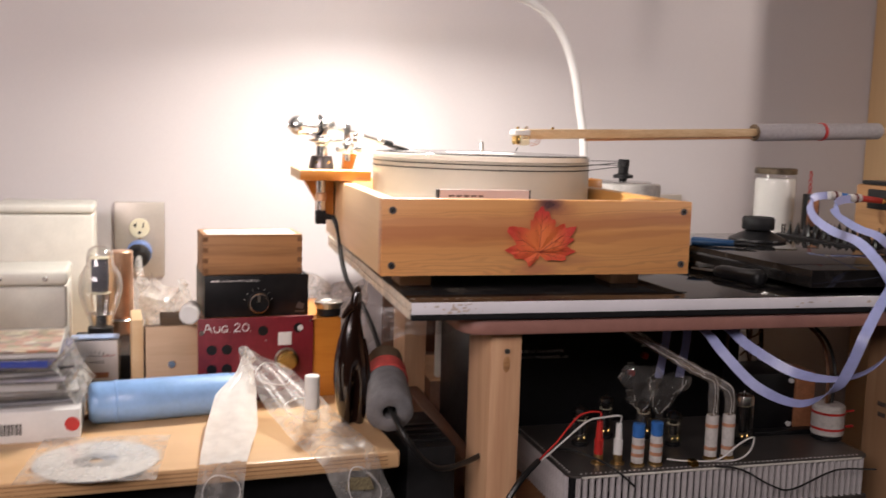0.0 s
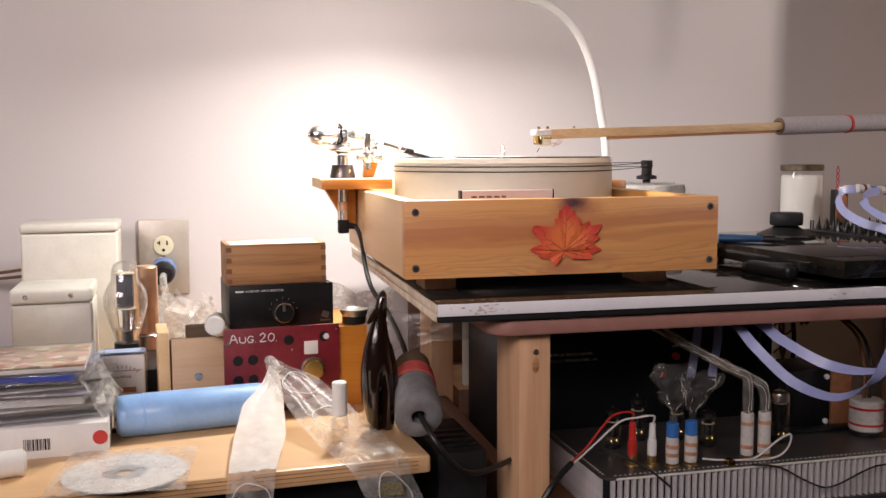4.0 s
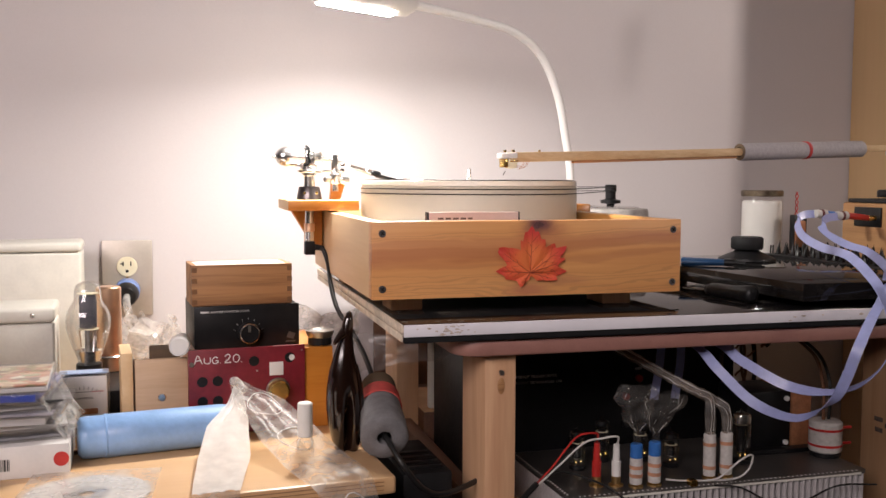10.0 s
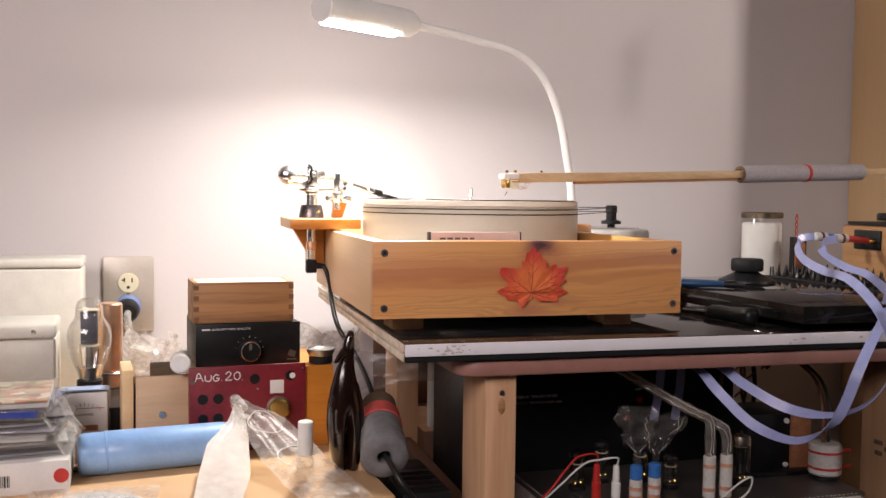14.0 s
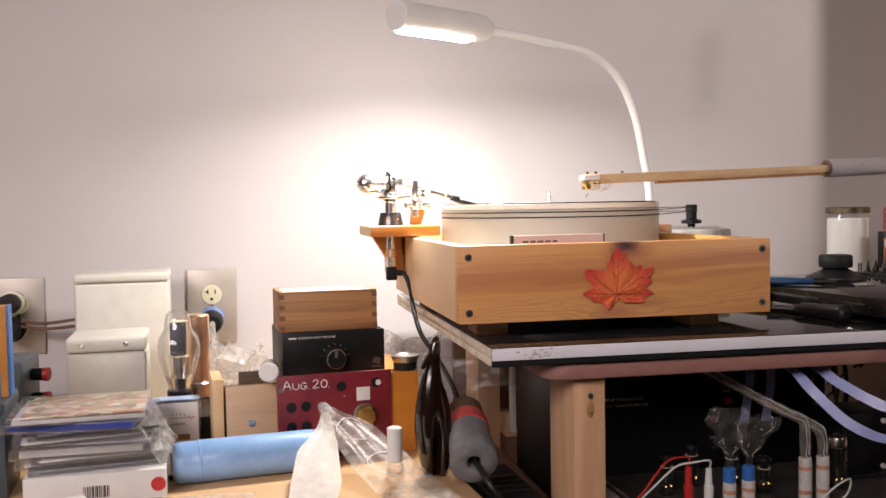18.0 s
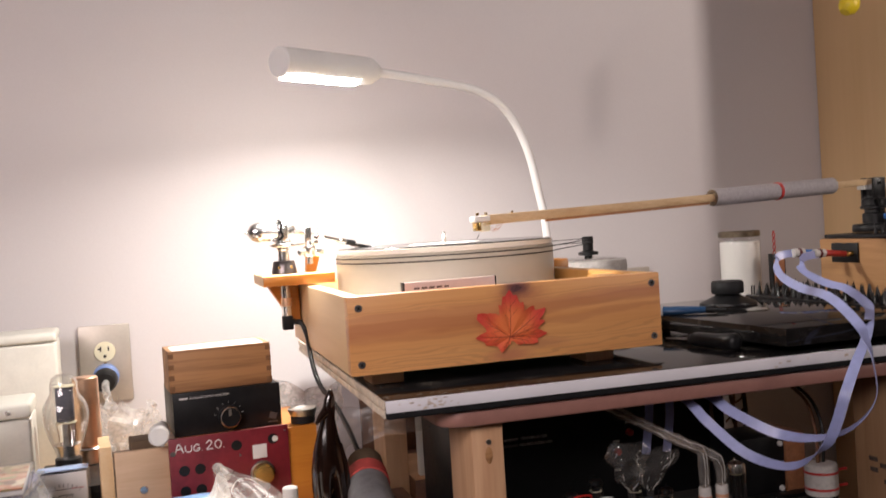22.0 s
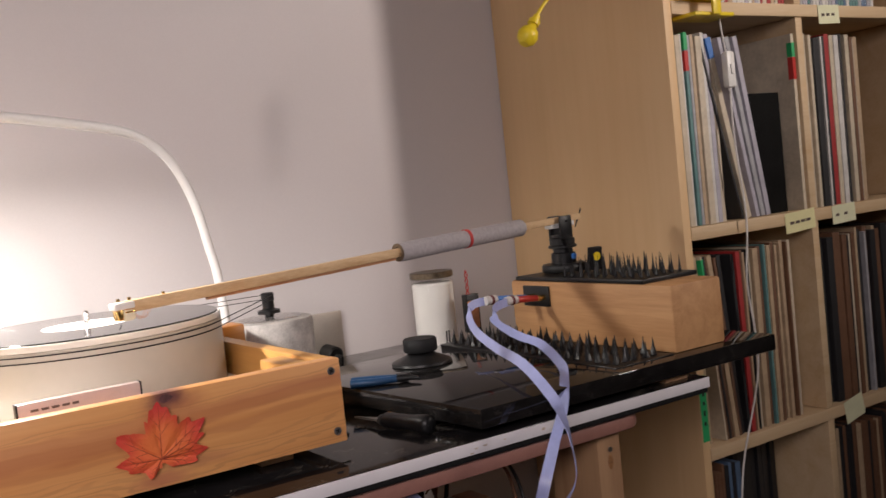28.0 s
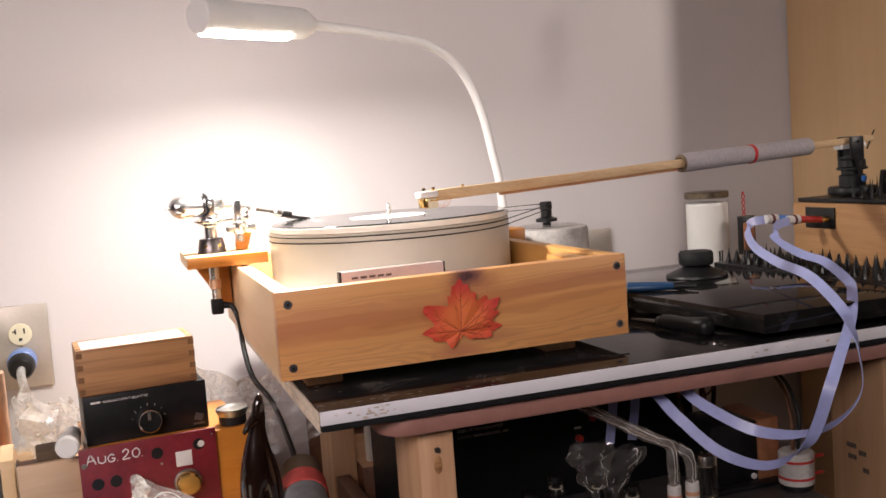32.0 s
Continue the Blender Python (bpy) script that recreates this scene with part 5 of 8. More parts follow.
# lavender ribbon cables with their plugs
RA = [(0.735, 0.240, 1.070), (0.703, 0.243, 1.068), (0.687, 0.235, 1.057), (0.665, 0.19, 1.040), (0.631, 0.1, 1.030), (0.582, -0.02, 1.028), (0.555, -0.1, 1.006), (0.55, -0.12, 0.988), (0.548, -0.132, 0.966), (0.547, -0.135, 0.925), (0.528, -0.12, 0.893), (0.498, -0.1, 0.880), (0.457, -0.08, 0.886), (0.425, -0.04, 0.908), (0.418, -0.01, 0.921), (0.430, 0.07, 0.9235), (0.438, 0.125, 0.912), (0.437, 0.13, 0.87), (0.431, 0.132, 0.825)]
RA_WAY = {0: (0.1, 0.2, 1), 1: (0.1, 0.2, 1), 2: (0.6, 0.1, 0.8), 3: (0.45, -0.2, 0.85), 4: (0.5, -0.2, 0.8), 5: (0.65, -0.3, 0.6), 6: (0.8, -0.1, 0.4), 7: (0.8, 0.4, 0.2), 8: (0.7, 0.7, 0), 9: (0.68, 0.73, 0), 10: (0.65, 0.7, 0.2), 11: (0.5, 0.65, 0.35), 12: (0.3, 0.2, 0.85), 13: (0.45, -0.2, 0.85), 14: (0.8, -0.1, 0.5)}
RB = [(0.752, 0.214, 1.068), (0.712, 0.202, 1.064), (0.697, 0.188, 1.050), (0.697, 0.165, 1.039), (0.696, 0.13, 1.030), (0.692, 0.085, 1.0245), (0.661, 0.01, 1.011), (0.627, -0.035, 1.006), (0.583, -0.082, 0.987), (0.532, -0.125, 0.966), (0.502, -0.144, 0.940), (0.491, -0.135, 0.897), (0.485, -0.12, 0.872), (0.463, -0.091, 0.850), (0.425, -0.065, 0.864), (0.396, -0.036, 0.898), (0.384, -0.015, 0.919), (0.398, 0.07, 0.9235), (0.409, 0.125, 0.912), (0.406, 0.13, 0.87), (0.400, 0.132, 0.825)]
RB_WAY = {0: (0.1, 0.2, 1), 1: (0.1, 0.2, 1), 2: (0.6, 0.5, 0.5), 3: (0.5, 0.6, 0.5), 4: (0.62, 0.25, 0.6), 5: (0.75, -0.1, 0.55), 6: (0.78, -0.25, 0.5), 7: (0.75, -0.4, 0.4), 8: (0.75, -0.55, 0.2), 9: (0.75, -0.6, 0.1), 10: (0.75, -0.6, 0.1), 11: (0.75, -0.5, 0.1), 12: (0.75, -0.2, 0.3), 13: (0.5, 0.6, 0.5), 14: (0.35, 0.1, 0.85), 15: (0.6, -0.2, 0.7)}


def ribbon_cable(pts, turn, colour, jy):
    base = Vector(pts[0])
    t = thing("ribbon_cable", base, "flat lavender ribbon cable plugged into the wooden beam", "cable", group="ribbon cables")
    k = len(pts)
    ways = [Vector(turn.get(i, (1, -0.1, 0.15))) for i in range(k)]
    part("tape", band(B(), [Vector(p) - base for p in pts], ways, 0.0118, 0.0009, 8), RIBBON, t)
    end = Vector((0.7985, jy, 1.064)) - base
    part("plug_barrel", rod(B(), (0.004, 0, 0), end * 0.92, 0.0052, 14, 0.001, 0.0045), colour, t, "coloured plug barrel")
    part("plug_tip", rod(B(), end * 0.92, end, 0.0042, 12, 0.0005), BRASS, t)
    cuff = part("cuff", rod(B(), (-0.014, -0.001, 0), (0.006, 0, 0), 0.0066, 14, 0.001), FELT_W, t, "white felt cuff")
    part("cuff_band", rod(B(), (-0.006, -0.0006, 0), (-0.001, 0, 0), 0.0071, 14, 0.0005), material("dark_red_band", (0.12, 0.03, 0.03), 0.7), cuff)
    return t


ribbon_cable(RA, RA_WAY, BLUE, 0.237)
ribbon_cable(RB, RB_WAY, RED, 0.213)

# ---------------------------------------------------------------- wall sockets


def wall_socket(name, x, z, lab, top_free=True):
    t = thing(name, (x, YW, z), lab, "wall socket")
    part("wall_plate", box(B(), (-0.0405, -0.006, -0.0635), (0.0405, -0.0004, 0.0635), 0.0025), PLATE, t, "brushed metal wall plate")
    for zz in (0.0195, -0.0195):
        r = part("receptacle", rod(B(), (0, -0.0055, zz), (0, -0.0082, zz), 0.0168, 28, 0.001), IVORY, t, "ivory receptacle")
        bm = box(B(), (-0.0072, -0.0086, zz + 0.001), (-0.0050, -0.0080, zz + 0.0085))
        box(bm, (0.0050, -0.0086, zz + 0.001), (0.0072, -0.0080, zz + 0.0085))
        if name == "outlet_socket":
            box(bm, (-0.0105, -0.0086, zz + 0.0038), (-0.0073, -0.0080, zz + 0.0060))
        part("slot", bm, BLACK, r)
        part("earth_hole", rod(B(), (0, -0.0080, zz - 0.0075), (0, -0.0086, zz - 0.0075), 0.0026, 12), BLACK, r)
    part("plate_screw", rod(B(), (0, -0.006, 0), (0, -0.0076, 0), 0.0028, 12), BRASS, t)
    return t


wall_socket("outlet_socket", -0.3025, 0.9535, "metal-plated wall socket with one ivory outlet free")
wall_socket("wall_socket", -0.612, 0.948, "metal-plated wall socket with black plugs in")
bp_ = thing("blank_wall_plate", (0.664, YW, 0.985), "dull grey blank wall plate behind the slab", "wall plate")
part("plate", box(B(), (-0.035, -0.006, -0.057), (0.035, -0.0004, 0.057), 0.0025), PLATE, bp_)
part("plate_screw", rod(B(), (0, -0.006, 0), (0, -0.0072, 0), 0.0028, 12), STEEL, bp_)

pg = thing("power_plug", (-0.3025, 0.650, 0.922), "round black power plug with blue collar and clear cord", "plug")
part("collar", rod(B(), (0, 0.0015, 0.012), (0, -0.022, 0.010), 0.0205, 28, 0.002), material("blue_collar", (0.20, 0.30, 0.62), 0.4, scale=40), pg, "pale blue plastic collar")
part("plug_body", rod(B(), (0, -0.0225, 0.009), (0.001, -0.046, 0.006), 0.0195, 28, 0.003, 0.017), BLACK, pg)
part("cord", tube(B(), [(0.001, -0.044, 0.006), (0.002, -0.062, -0.004), (0.008, -0.072, -0.03), (0.014, -0.07, -0.075), (0.016, -0.03, -0.108)], 0.0062, 10), clear("clear_cord", (0.9, 0.86, 0.82), 0.12, 0.3, 0.08, 0.5), pg, "thick clear-jacketed cord")
pb = thing("black_plug", (-0.618, 0.648, 0.955), "two round black power plugs with brown cords", "plug")
for pz_, ring_mat in ((0.017, IVORY), (-0.026, BLACK_SOFT)):
    pr_ = part("plug_body", lathe(B(), [(0, 0), (0.0165, 0), (0.0185, 0.003), (0.0185, 0.012), (0.0150, 0.020), (0.0165, 0.026), (0.0165, 0.040), (0.0130, 0.045), (0, 0.046)], 24, Matrix.Translation((0, 0.0035, pz_)) @ Matrix.Rotation(radians(90), 4, "X")), BLACK, pb)
    part("plug_ring", lathe(B(), [(0.0187, 0.0125), (0.0200, 0.013), (0.0200, 0.0195), (0.0160, 0.0200)], 24, Matrix.Translation((0, 0.0035, pz_)) @ Matrix.Rotation(radians(90), 4, "X")), ring_mat, pr_, "raised plug ring")
part("cord", tube(B(), [(0.018, -0.03, -0.02), (0.06, -0.04, -0.024), (0.14, -0.05, -0.018), (0.20, -0.05, -0.024)], 0.0026, 8), TAN_CORD, pb)
part("cord", tube(B(), [(0.018, -0.03, -0.012), (0.06, -0.05, -0.014), (0.14, -0.06, -0.006), (0.20, -0.06, -0.016)], 0.0026, 8), TAN_CORD, pb)
pc = thing("black_plug", (0.660, 0.6515, 0.972), "black angled power plug with a thick cord", "plug")
part("plug_body", rod(B(), (0, 0.0025, 0.0), (0.002, -0.034, -0.003), 0.0155, 20, 0.003), BLACK, pc)
part("cord", tube(B(), [(0.002, -0.03, -0.003), (0.012, -0.05, -0.014), (0.03, -0.055, -0.035), (0.05, -0.055, -0.045)], 0.0052, 10), CABLE, pc)

# ---------------------------------------------------------------- yellow clip lamp on the shelf
yl = thing("yellow_clip_light", (1.185, 0.204, 1.499), "yellow clip-on flexible light clamped to the shelf", "clip light")
part("clamp_jaw", box(B(), (-0.045, -0.028, 0.0005), (0.05, 0.03, 0.007), 0.003), YELLOW, yl)
part("clamp_jaw", box(B(), (-0.045, -0.028, -0.0295), (0.05, 0.03, -0.0225), 0.003), YELLOW, yl)
part("clamp_spring", box(B(), (-0.008, -0.034, -0.028), (0.012, -0.0285, 0.030), 0.003), YELLOW, yl)
part("clamp_grip", box(B(), (-0.02, -0.05, 0.006), (0.02, -0.028, 0.018), 0.004), YELLOW, yl)
YO = -Vector((1.185, 0.204, 1.499))
part("flexible_arm", tube(B(), [Vector(p) + YO for p in ((0.884, 0.267, 1.476), (0.905, 0.267, 1.50), (0.95, 0.267, 1.540), (1.038, 0.267, 1.588), (1.12, 0.262, 1.612), (1.19, 0.22, 1.60), (1.205, 0.18, 1.56), (1.188, 0.172, 1.515))], 0.0030, 10), YELLOW, yl)
part("light_head", lathe(B(), [(0, -0.004), (0.008, -0.003), (0.0145, 0.004), (0.0165, 0.013), (0.0135, 0.022), (0.007, 0.0285), (0.0065, 0.033), (0.0092, 0.0335), (0.0092, 0.041), (0.006, 0.043), (0.0055, 0.050), (0, 0.050)], 24, aim(Vector((0.862, 0.267, 1.444)) + YO, Vector((0.889, 0.267, 1.481)) + YO)), YELLOW, yl, "yellow bulb-shaped head")

# ---------------------------------------------------------------- records on the shelf
rnd = random.Random(11)
SLEEVES = {}
for nm, c in (("cream", (0.56, 0.48, 0.36)), ("tan", (0.46, 0.34, 0.22)), ("white", (0.62, 0.60, 0.57)), ("grey", (0.36, 0.36, 0.38)), ("lilac", (0.42, 0.40, 0.46)), ("black", (0.02, 0.02, 0.022)), ("red", (0.36, 0.03, 0.03)), ("brown", (0.16, 0.08, 0.045)), ("blue", (0.10, 0.16, 0.26)), ("teal", (0.10, 0.22, 0.22))):
    SLEEVES[nm] = material("sleeve_" + nm, c, 0.5, scale=22, vary=0.16, coat=0.15)


def sleeve(x, z, colour, thick=0.004, high=0.315, lean=0.0, out=0.0, tape=None):
    """A record sleeve standing on edge, its spine to the front."""
    bm = box(B(), (0, 0, 0), (thick, 0.315, high), 0.0006)
    ob = new("record_sleeve", finish(bm, "record_sleeve", SLEEVES[colour], 0))
    ob.matrix_world = Matrix.Translation((x, YS + 0.008 + out, z + 0.0004 + (thick * math.sin(radians(lean)) if lean > 0 else 0))) @ Matrix.Rotation(radians(-lean), 4, "Y") if lean <= 0 else Matrix.Translation((x, YS + 0.008 + out, z + 0.0006 + thick * math.sin(radians(lean)))) @ Matrix.Rotation(radians(lean), 4, "Y")
    tagged(ob, colour + " cardboard record sleeve standing on the pine shelf" if not lean else colour + " cardboard record sleeve leaning on its neighbours", "record sleeve", "record sleeves")
    for c, z0, z1 in tape or ():
        part("spine_tape", box(B(), (-0.0003, -0.0008, z0), (thick + 0.0003, 0.010, z1)), c, ob, "coloured spine tape")
    return ob


Z2 = 1.132
x = 1.121
for c, w, h, tp in (("tan", 0.010, 0.312, None), ("cream", 0.012, 0.314, None), ("white", 0.005, 0.316, None), ("teal", 0.007, 0.318, ((GREEN, 0.29, 0.318), (RED, 0.255, 0.288))), ("grey", 0.006, 0.314, None), ("tan", 0.008, 0.315, None), ("cream", 0.014, 0.312, None), ("white", 0.008, 0.318, None), ("lilac", 0.010, 0.316, None), ("cream", 0.009, 0.310, None)):
    sleeve(x, Z2, c, w, h, 0, rnd.uniform(0, 0.008), tp)
    x += w + 0.0014
for dx, c, w, ln_, tp in ((0.047, "black", 0.004, -13.5, None), (0.058, "cream", 0.012, -12.5, ((BLUE, 0.28, 0.315),)), (0.083, "lilac", 0.009, -11.5, None), (0.096, "grey", 0.010, -10.5, None), (0.110, "lilac", 0.011, -9.5, None)):
    ob = sleeve(x + dx - 0.012, Z2, c, w, 0.315, 0, rnd.uniform(0, 0.006), tp)
    ob.matrix_world = Matrix.Translation((x + dx - 0.012, YS + 0.010, Z2 + 0.0006)) @ Matrix.Rotation(radians(ln_), 4, "Y")
    ob["label"] = c + " cardboard record sleeve leaning on its neighbours"
bm = box(B(), (0, 0, 0), (0.080, 0.004, 0.215), 0.0006)
solo("dark_album", bm, material("black_cover", (0.006, 0.006, 0.006), 0.8, scale=30, vary=0.4, spec=0.1), (1.326, YS + 0.03, Z2 + 0.0004), "dark album cover standing face out in the shelf", "album")
sleeve(1.4235, Z2, "cream", 0.008, 0.316, 0, 0.0, ((GREEN, 0.275, 0.30), (RED, 0.235, 0.274)))
x = 1.453
for c, w in (("grey", 0.014), ("cream", 0.005), ("cream", 0.008), ("grey", 0.004), ("black", 0.016), ("white", 0.005), ("black", 0.012), ("red", 0.013), ("cream", 0.012), ("white", 0.014), ("tan", 0.006), ("black", 0.006), ("cream", 0.012), ("brown", 0.01), ("white", 0.008), ("tan", 0.012)):
    sleeve(x, Z2, c, w, rnd.uniform(0.308, 0.318), 0, rnd.uniform(0, 0.012))
    x += w + 0.0016
# lower rows get mostly brown and black sleeves: their shade put into colour
Z3 = 0.766
x = 1.121
for c, w, h, ln_, tp in (
    ("white", 0.005, 0.300, 0, ((RED, 0.20, 0.27),)), ("black", 0.006, 0.312, 0, ((GREEN, 0.258, 0.300),)), ("tan", 0.007, 0.315, 0, None),
    ("cream", 0.004, 0.316, -4.5, ((GREEN, 0.235, 0.310),)), ("brown", 0.006, 0.312, -5.2, None), ("black", 0.005, 0.314, -5.6, None), ("brown", 0.006, 0.315, -6.0, None), ("tan", 0.010, 0.316, -6.2, None), ("brown", 0.006, 0.310, -5.4, None), ("black", 0.009, 0.312, -4.6, None),
    ("black", 0.007, 0.310, -1.6, None), ("red", 0.010, 0.313, -1.0, None), ("brown", 0.005, 0.314, -0.8, None), ("tan", 0.005, 0.309, -0.4, None), ("black", 0.004, 0.314, 0, None), ("cream", 0.010, 0.316, 0, None), ("tan", 0.013, 0.313, 0, None), ("brown", 0.012, 0.315, 0, None), ("teal", 0.006, 0.317, 0, None), ("cream", 0.003, 0.310, 0, None), ("tan", 0.009, 0.314, 0, None), ("brown", 0.007, 0.312, 0, None), ("brown", 0.009, 0.317, 0, None), ("tan", 0.006, 0.311, 0, None), ("tan", 0.005, 0.315, 0, None), ("tan", 0.010, 0.318, 0, None), ("brown", 0.004, 0.315, 0, None), ("cream", 0.008, 0.317, 0, None),
):
    if ln_ == -4.5:
        x += 0.026
    if ln_ == -1.6:
        x += 0.004
    ob = sleeve(x, Z3, c, w, h, 0, rnd.uniform(0, 0.010), tp)
    if ln_:
        ob.matrix_world = Matrix.Translation((x, YS + 0.008 + rnd.uniform(0, 0.008), Z3 + 0.0005)) @ Matrix.Rotation(radians(ln_), 4, "Y")
        ob["label"] = c + " cardboard record sleeve leaning on its neighbours"
    x += w + 0.0011
x = 1.453
for c, w in (("black", 0.016), ("black", 0.012), ("black", 0.018), ("brown", 0.022), ("brown", 0.014), ("black", 0.012), ("cream", 0.005), ("brown", 0.010), ("tan", 0.007), ("black", 0.014), ("grey", 0.006), ("brown", 0.012), ("black", 0.016), ("tan", 0.010), ("brown", 0.013), ("black", 0.02), ("grey", 0.009), ("brown", 0.016), ("black", 0.018), ("tan", 0.008), ("brown", 0.015)):
    sleeve(x, Z3, c, w, rnd.uniform(0.305, 0.318), 0, rnd.uniform(0, 0.012))
    x += w + 0.0014
Z4 = 0.403
x = 1.121
while x < 1.21:
    w = rnd.uniform(0.005, 0.012)
    sleeve(x, Z4, rnd.choice(["blue", "brown", "black", "brown", "black"]), w, rnd.uniform(0.305, 0.318), 0, 0.02)
    x += w + 0.0014
# added black sleeves, set back, stand in for the empty bay's shade
while x < 1.418:
    w = rnd.uniform(0.009, 0.013)
    sleeve(x, Z4, "black", w, rnd.uniform(0.312, 0.318), 0, rnd.uniform(0.10, 0.115))
    x += w + 0.0014
x = 1.453
while x < 1.70:
    w = rnd.uniform(0.005, 0.012)
    sleeve(x, Z4, rnd.choice(["black", "black", "brown", "tan", "brown"]), w, rnd.uniform(0.305, 0.318), 0, 0.005)
    x += w + 0.0014
Z1 = 1.499
x = 1.240
while x < 1.428:
    w = rnd.uniform(0.005, 0.010)
    sleeve(x, Z1, rnd.choice(["white", "cream", "lilac", "tan", "red"]), w, rnd.uniform(0.305, 0.318), 0, 0.01)
    x += w + 0.0014
x = 1.453
while x < 1.70:
    w = rnd.uniform(0.005, 0.010)
    sleeve(x, Z1, rnd.choice(["lilac", "grey", "blue", "white", "teal"]), w, rnd.uniform(0.305, 0.318), 0, 0.01)
    x += w + 0.0014


def note(x, z, w, h, mat, lab, bars=3, tilt=0.0):
    t = thing("shelf_note", (x, YS - 0.0008, z), lab, "paper note", group="shelf notes")
    bm = box(B(), (-w / 2, -0.0006, -h / 2), (w / 2, 0.0, h / 2))
    bm.transform(Matrix.Rotation(radians(tilt), 4, "Y"))
    part("paper", bm, mat, t, smooth=0)
    for k in range(bars):
        x0 = -w * 0.36 + k * w * 0.72 / bars
        bm = box(B(), (x0, -0.0009, -h * 0.09), (x0 + w * 0.15, -0.0007, h * 0.05))
        bm.transform(Matrix.Rotation(radians(tilt), 4, "Y"))
        part("print_mark", bm, STAMP, t, "dark unreadable handwriting", smooth=0)


note(1.397, 1.115, 0.084, 0.036, NOTE, "pale yellow paper note with handwriting on the shelf edge", 4, -3)
note(1.525, 1.116, 0.070, 0.034, NOTE_G, "pale paper note with handwriting on the shelf edge", 2, -2)
note(1.527, 1.482, 0.062, 0.034, NOTE_G, "pale paper note with handwriting on the shelf edge", 3, -2)
note(1.510, 0.752, 0.058, 0.042, NOTE_G, "blank pale paper note on the shelf edge", 0, -11)
gl = thing("green_label_strip", (1.1095, YS - 0.0008, 0.835), "green tape label down the shelf's front edge", "label")
part("tape", box(B(), (-0.0075, -0.0006, -0.055), (0.0075, 0, 0.055)), GREEN, gl, smooth=0)
for z_, h_ in ((0.034, 0.007), (0.021, 0.010), (0.006, 0.006), (-0.012, 0.009), (-0.028, 0.006)):
    part("print_mark", box(B(), (-0.0022, -0.0009, z_), (0.0026, -0.0007, z_ + h_)), BLACK, gl, "dark unreadable handwriting", smooth=0)

cd_ = thing("cord_switch", (1.232, YS - 0.008, 1.385), "white inline switch hanging on a thin pale cord", "switch")
part("switch_body", box(B(), (-0.010, -0.008, -0.030), (0.010, 0.006, 0.030), 0.004), WHITE, cd_)
part("rocker", box(B(), (-0.004, -0.0105, -0.008), (0.004, -0.0078, 0.008), 0.001), PAPER, cd_)
part("cord", tube(B(), [(-0.003, 0, 0.03), (-0.006, 0.004, 0.08), (-0.008, 0.002, 0.12), (-0.012, 0.004, 0.20)], 0.0017, 8), WHITE_CABLE, cd_)
part("cord", tube(B(), [(0, 0, -0.03), (-0.004, -0.004, -0.12), (0.006, -0.006, -0.25), (-0.004, -0.004, -0.36), (0.004, -0.006, -0.5), (-0.06, -0.01, -0.66), (-0.08, -0.01, -0.80)], 0.0017, 8), WHITE_CABLE, cd_)

# ---------------------------------------------------------------- things on the lower desk
DZ = 0.812


def cast_box(name, lo, hi, lid, lab, screws=()):
    c = ((lo[0] + hi[0]) / 2, (lo[1] + hi[1]) / 2, lo[2])
    t = thing(name, c, lab, "enclosure", 3.0)
    w, d, h = (hi[0] - lo[0]) / 2, (hi[1] - lo[1]) / 2, hi[2] - lo[2]
    part("body", box(B(), (-w + 0.001, -d + 0.001, 0), (w - 0.001, d - 0.001, h - lid - 0.0012), 0.004, None, 3), GREYBOX_FRONT, t)
    top = part("lid", box(B(), (-w, -d, h - lid), (w, d, h), 0.005, None, 3), GREYBOX, t, "overhanging pale grey lid")
    part("foot_flange", box(B(), (-w + 0.001, -d + 0.001, 0.0006), (w - 0.001, d - 0.001, 0.012), 0.002), GREYBOX, t)
    for sx in screws:
        part("screw", rod(B(), (sx, -d, h - lid * 0.5), (sx, -d - 0.002, h - lid * 0.5), 0.0032, 14, 0.0005), CHROME, top)
    return t


cast_box("large_grey_box", (-0.500, 0.490, DZ), (-0.361, 0.60, 1.0245), 0.014, "large pale grey metal enclosure on the desk")
cast_box("small_grey_box", (-0.479, 0.300, DZ), (-0.377, 0.40, 0.9525), 0.020, "smaller pale grey metal enclosure with two lid screws", (-0.031, 0.024))

# disc stack
st0 = thing("disc_set_box", (-0.403, 0.086, DZ), "white cardboard disc set with barcode and red dot", "disc set", 3)
part("slipcase", box(B(), (-0.071, -0.071, 0.0), (0.071, 0.071, 0.034), 0.0012), PAPER, st0)
rb = random.Random(4)
bx = -0.012
for k in range(14):
    w = rb.choice((0.0006, 0.0011, 0.0016))
    part("barcode_bar", box(B(), (bx, -0.0714, 0.009), (bx + w, -0.07105, 0.021)), BLACK, st0, smooth=0)
    bx += w + rb.choice((0.0007, 0.0012))
part("red_dot", rod(B(), (0.0630, -0.0709, 0.018), (0.0630, -0.0716, 0.018), 0.0076, 20), RED, st0, "round red sticker")
zz = DZ + 0.0345
stack = [(0.0048, "grey", 0.006), (0.0052, "white", -0.008), (0.0046, "white", 0.010), (0.0100, "white", -0.004), (0.0050, "lilac", 0.006), (0.0046, "white", -0.010), (0.0050, "black", 0.004), (0.0095, "blue", -0.008)]
DISC_BLUE = material("deep_blue_disc_tray", (0.02, 0.06, 0.42), 0.3, scale=50, coat=0.4)
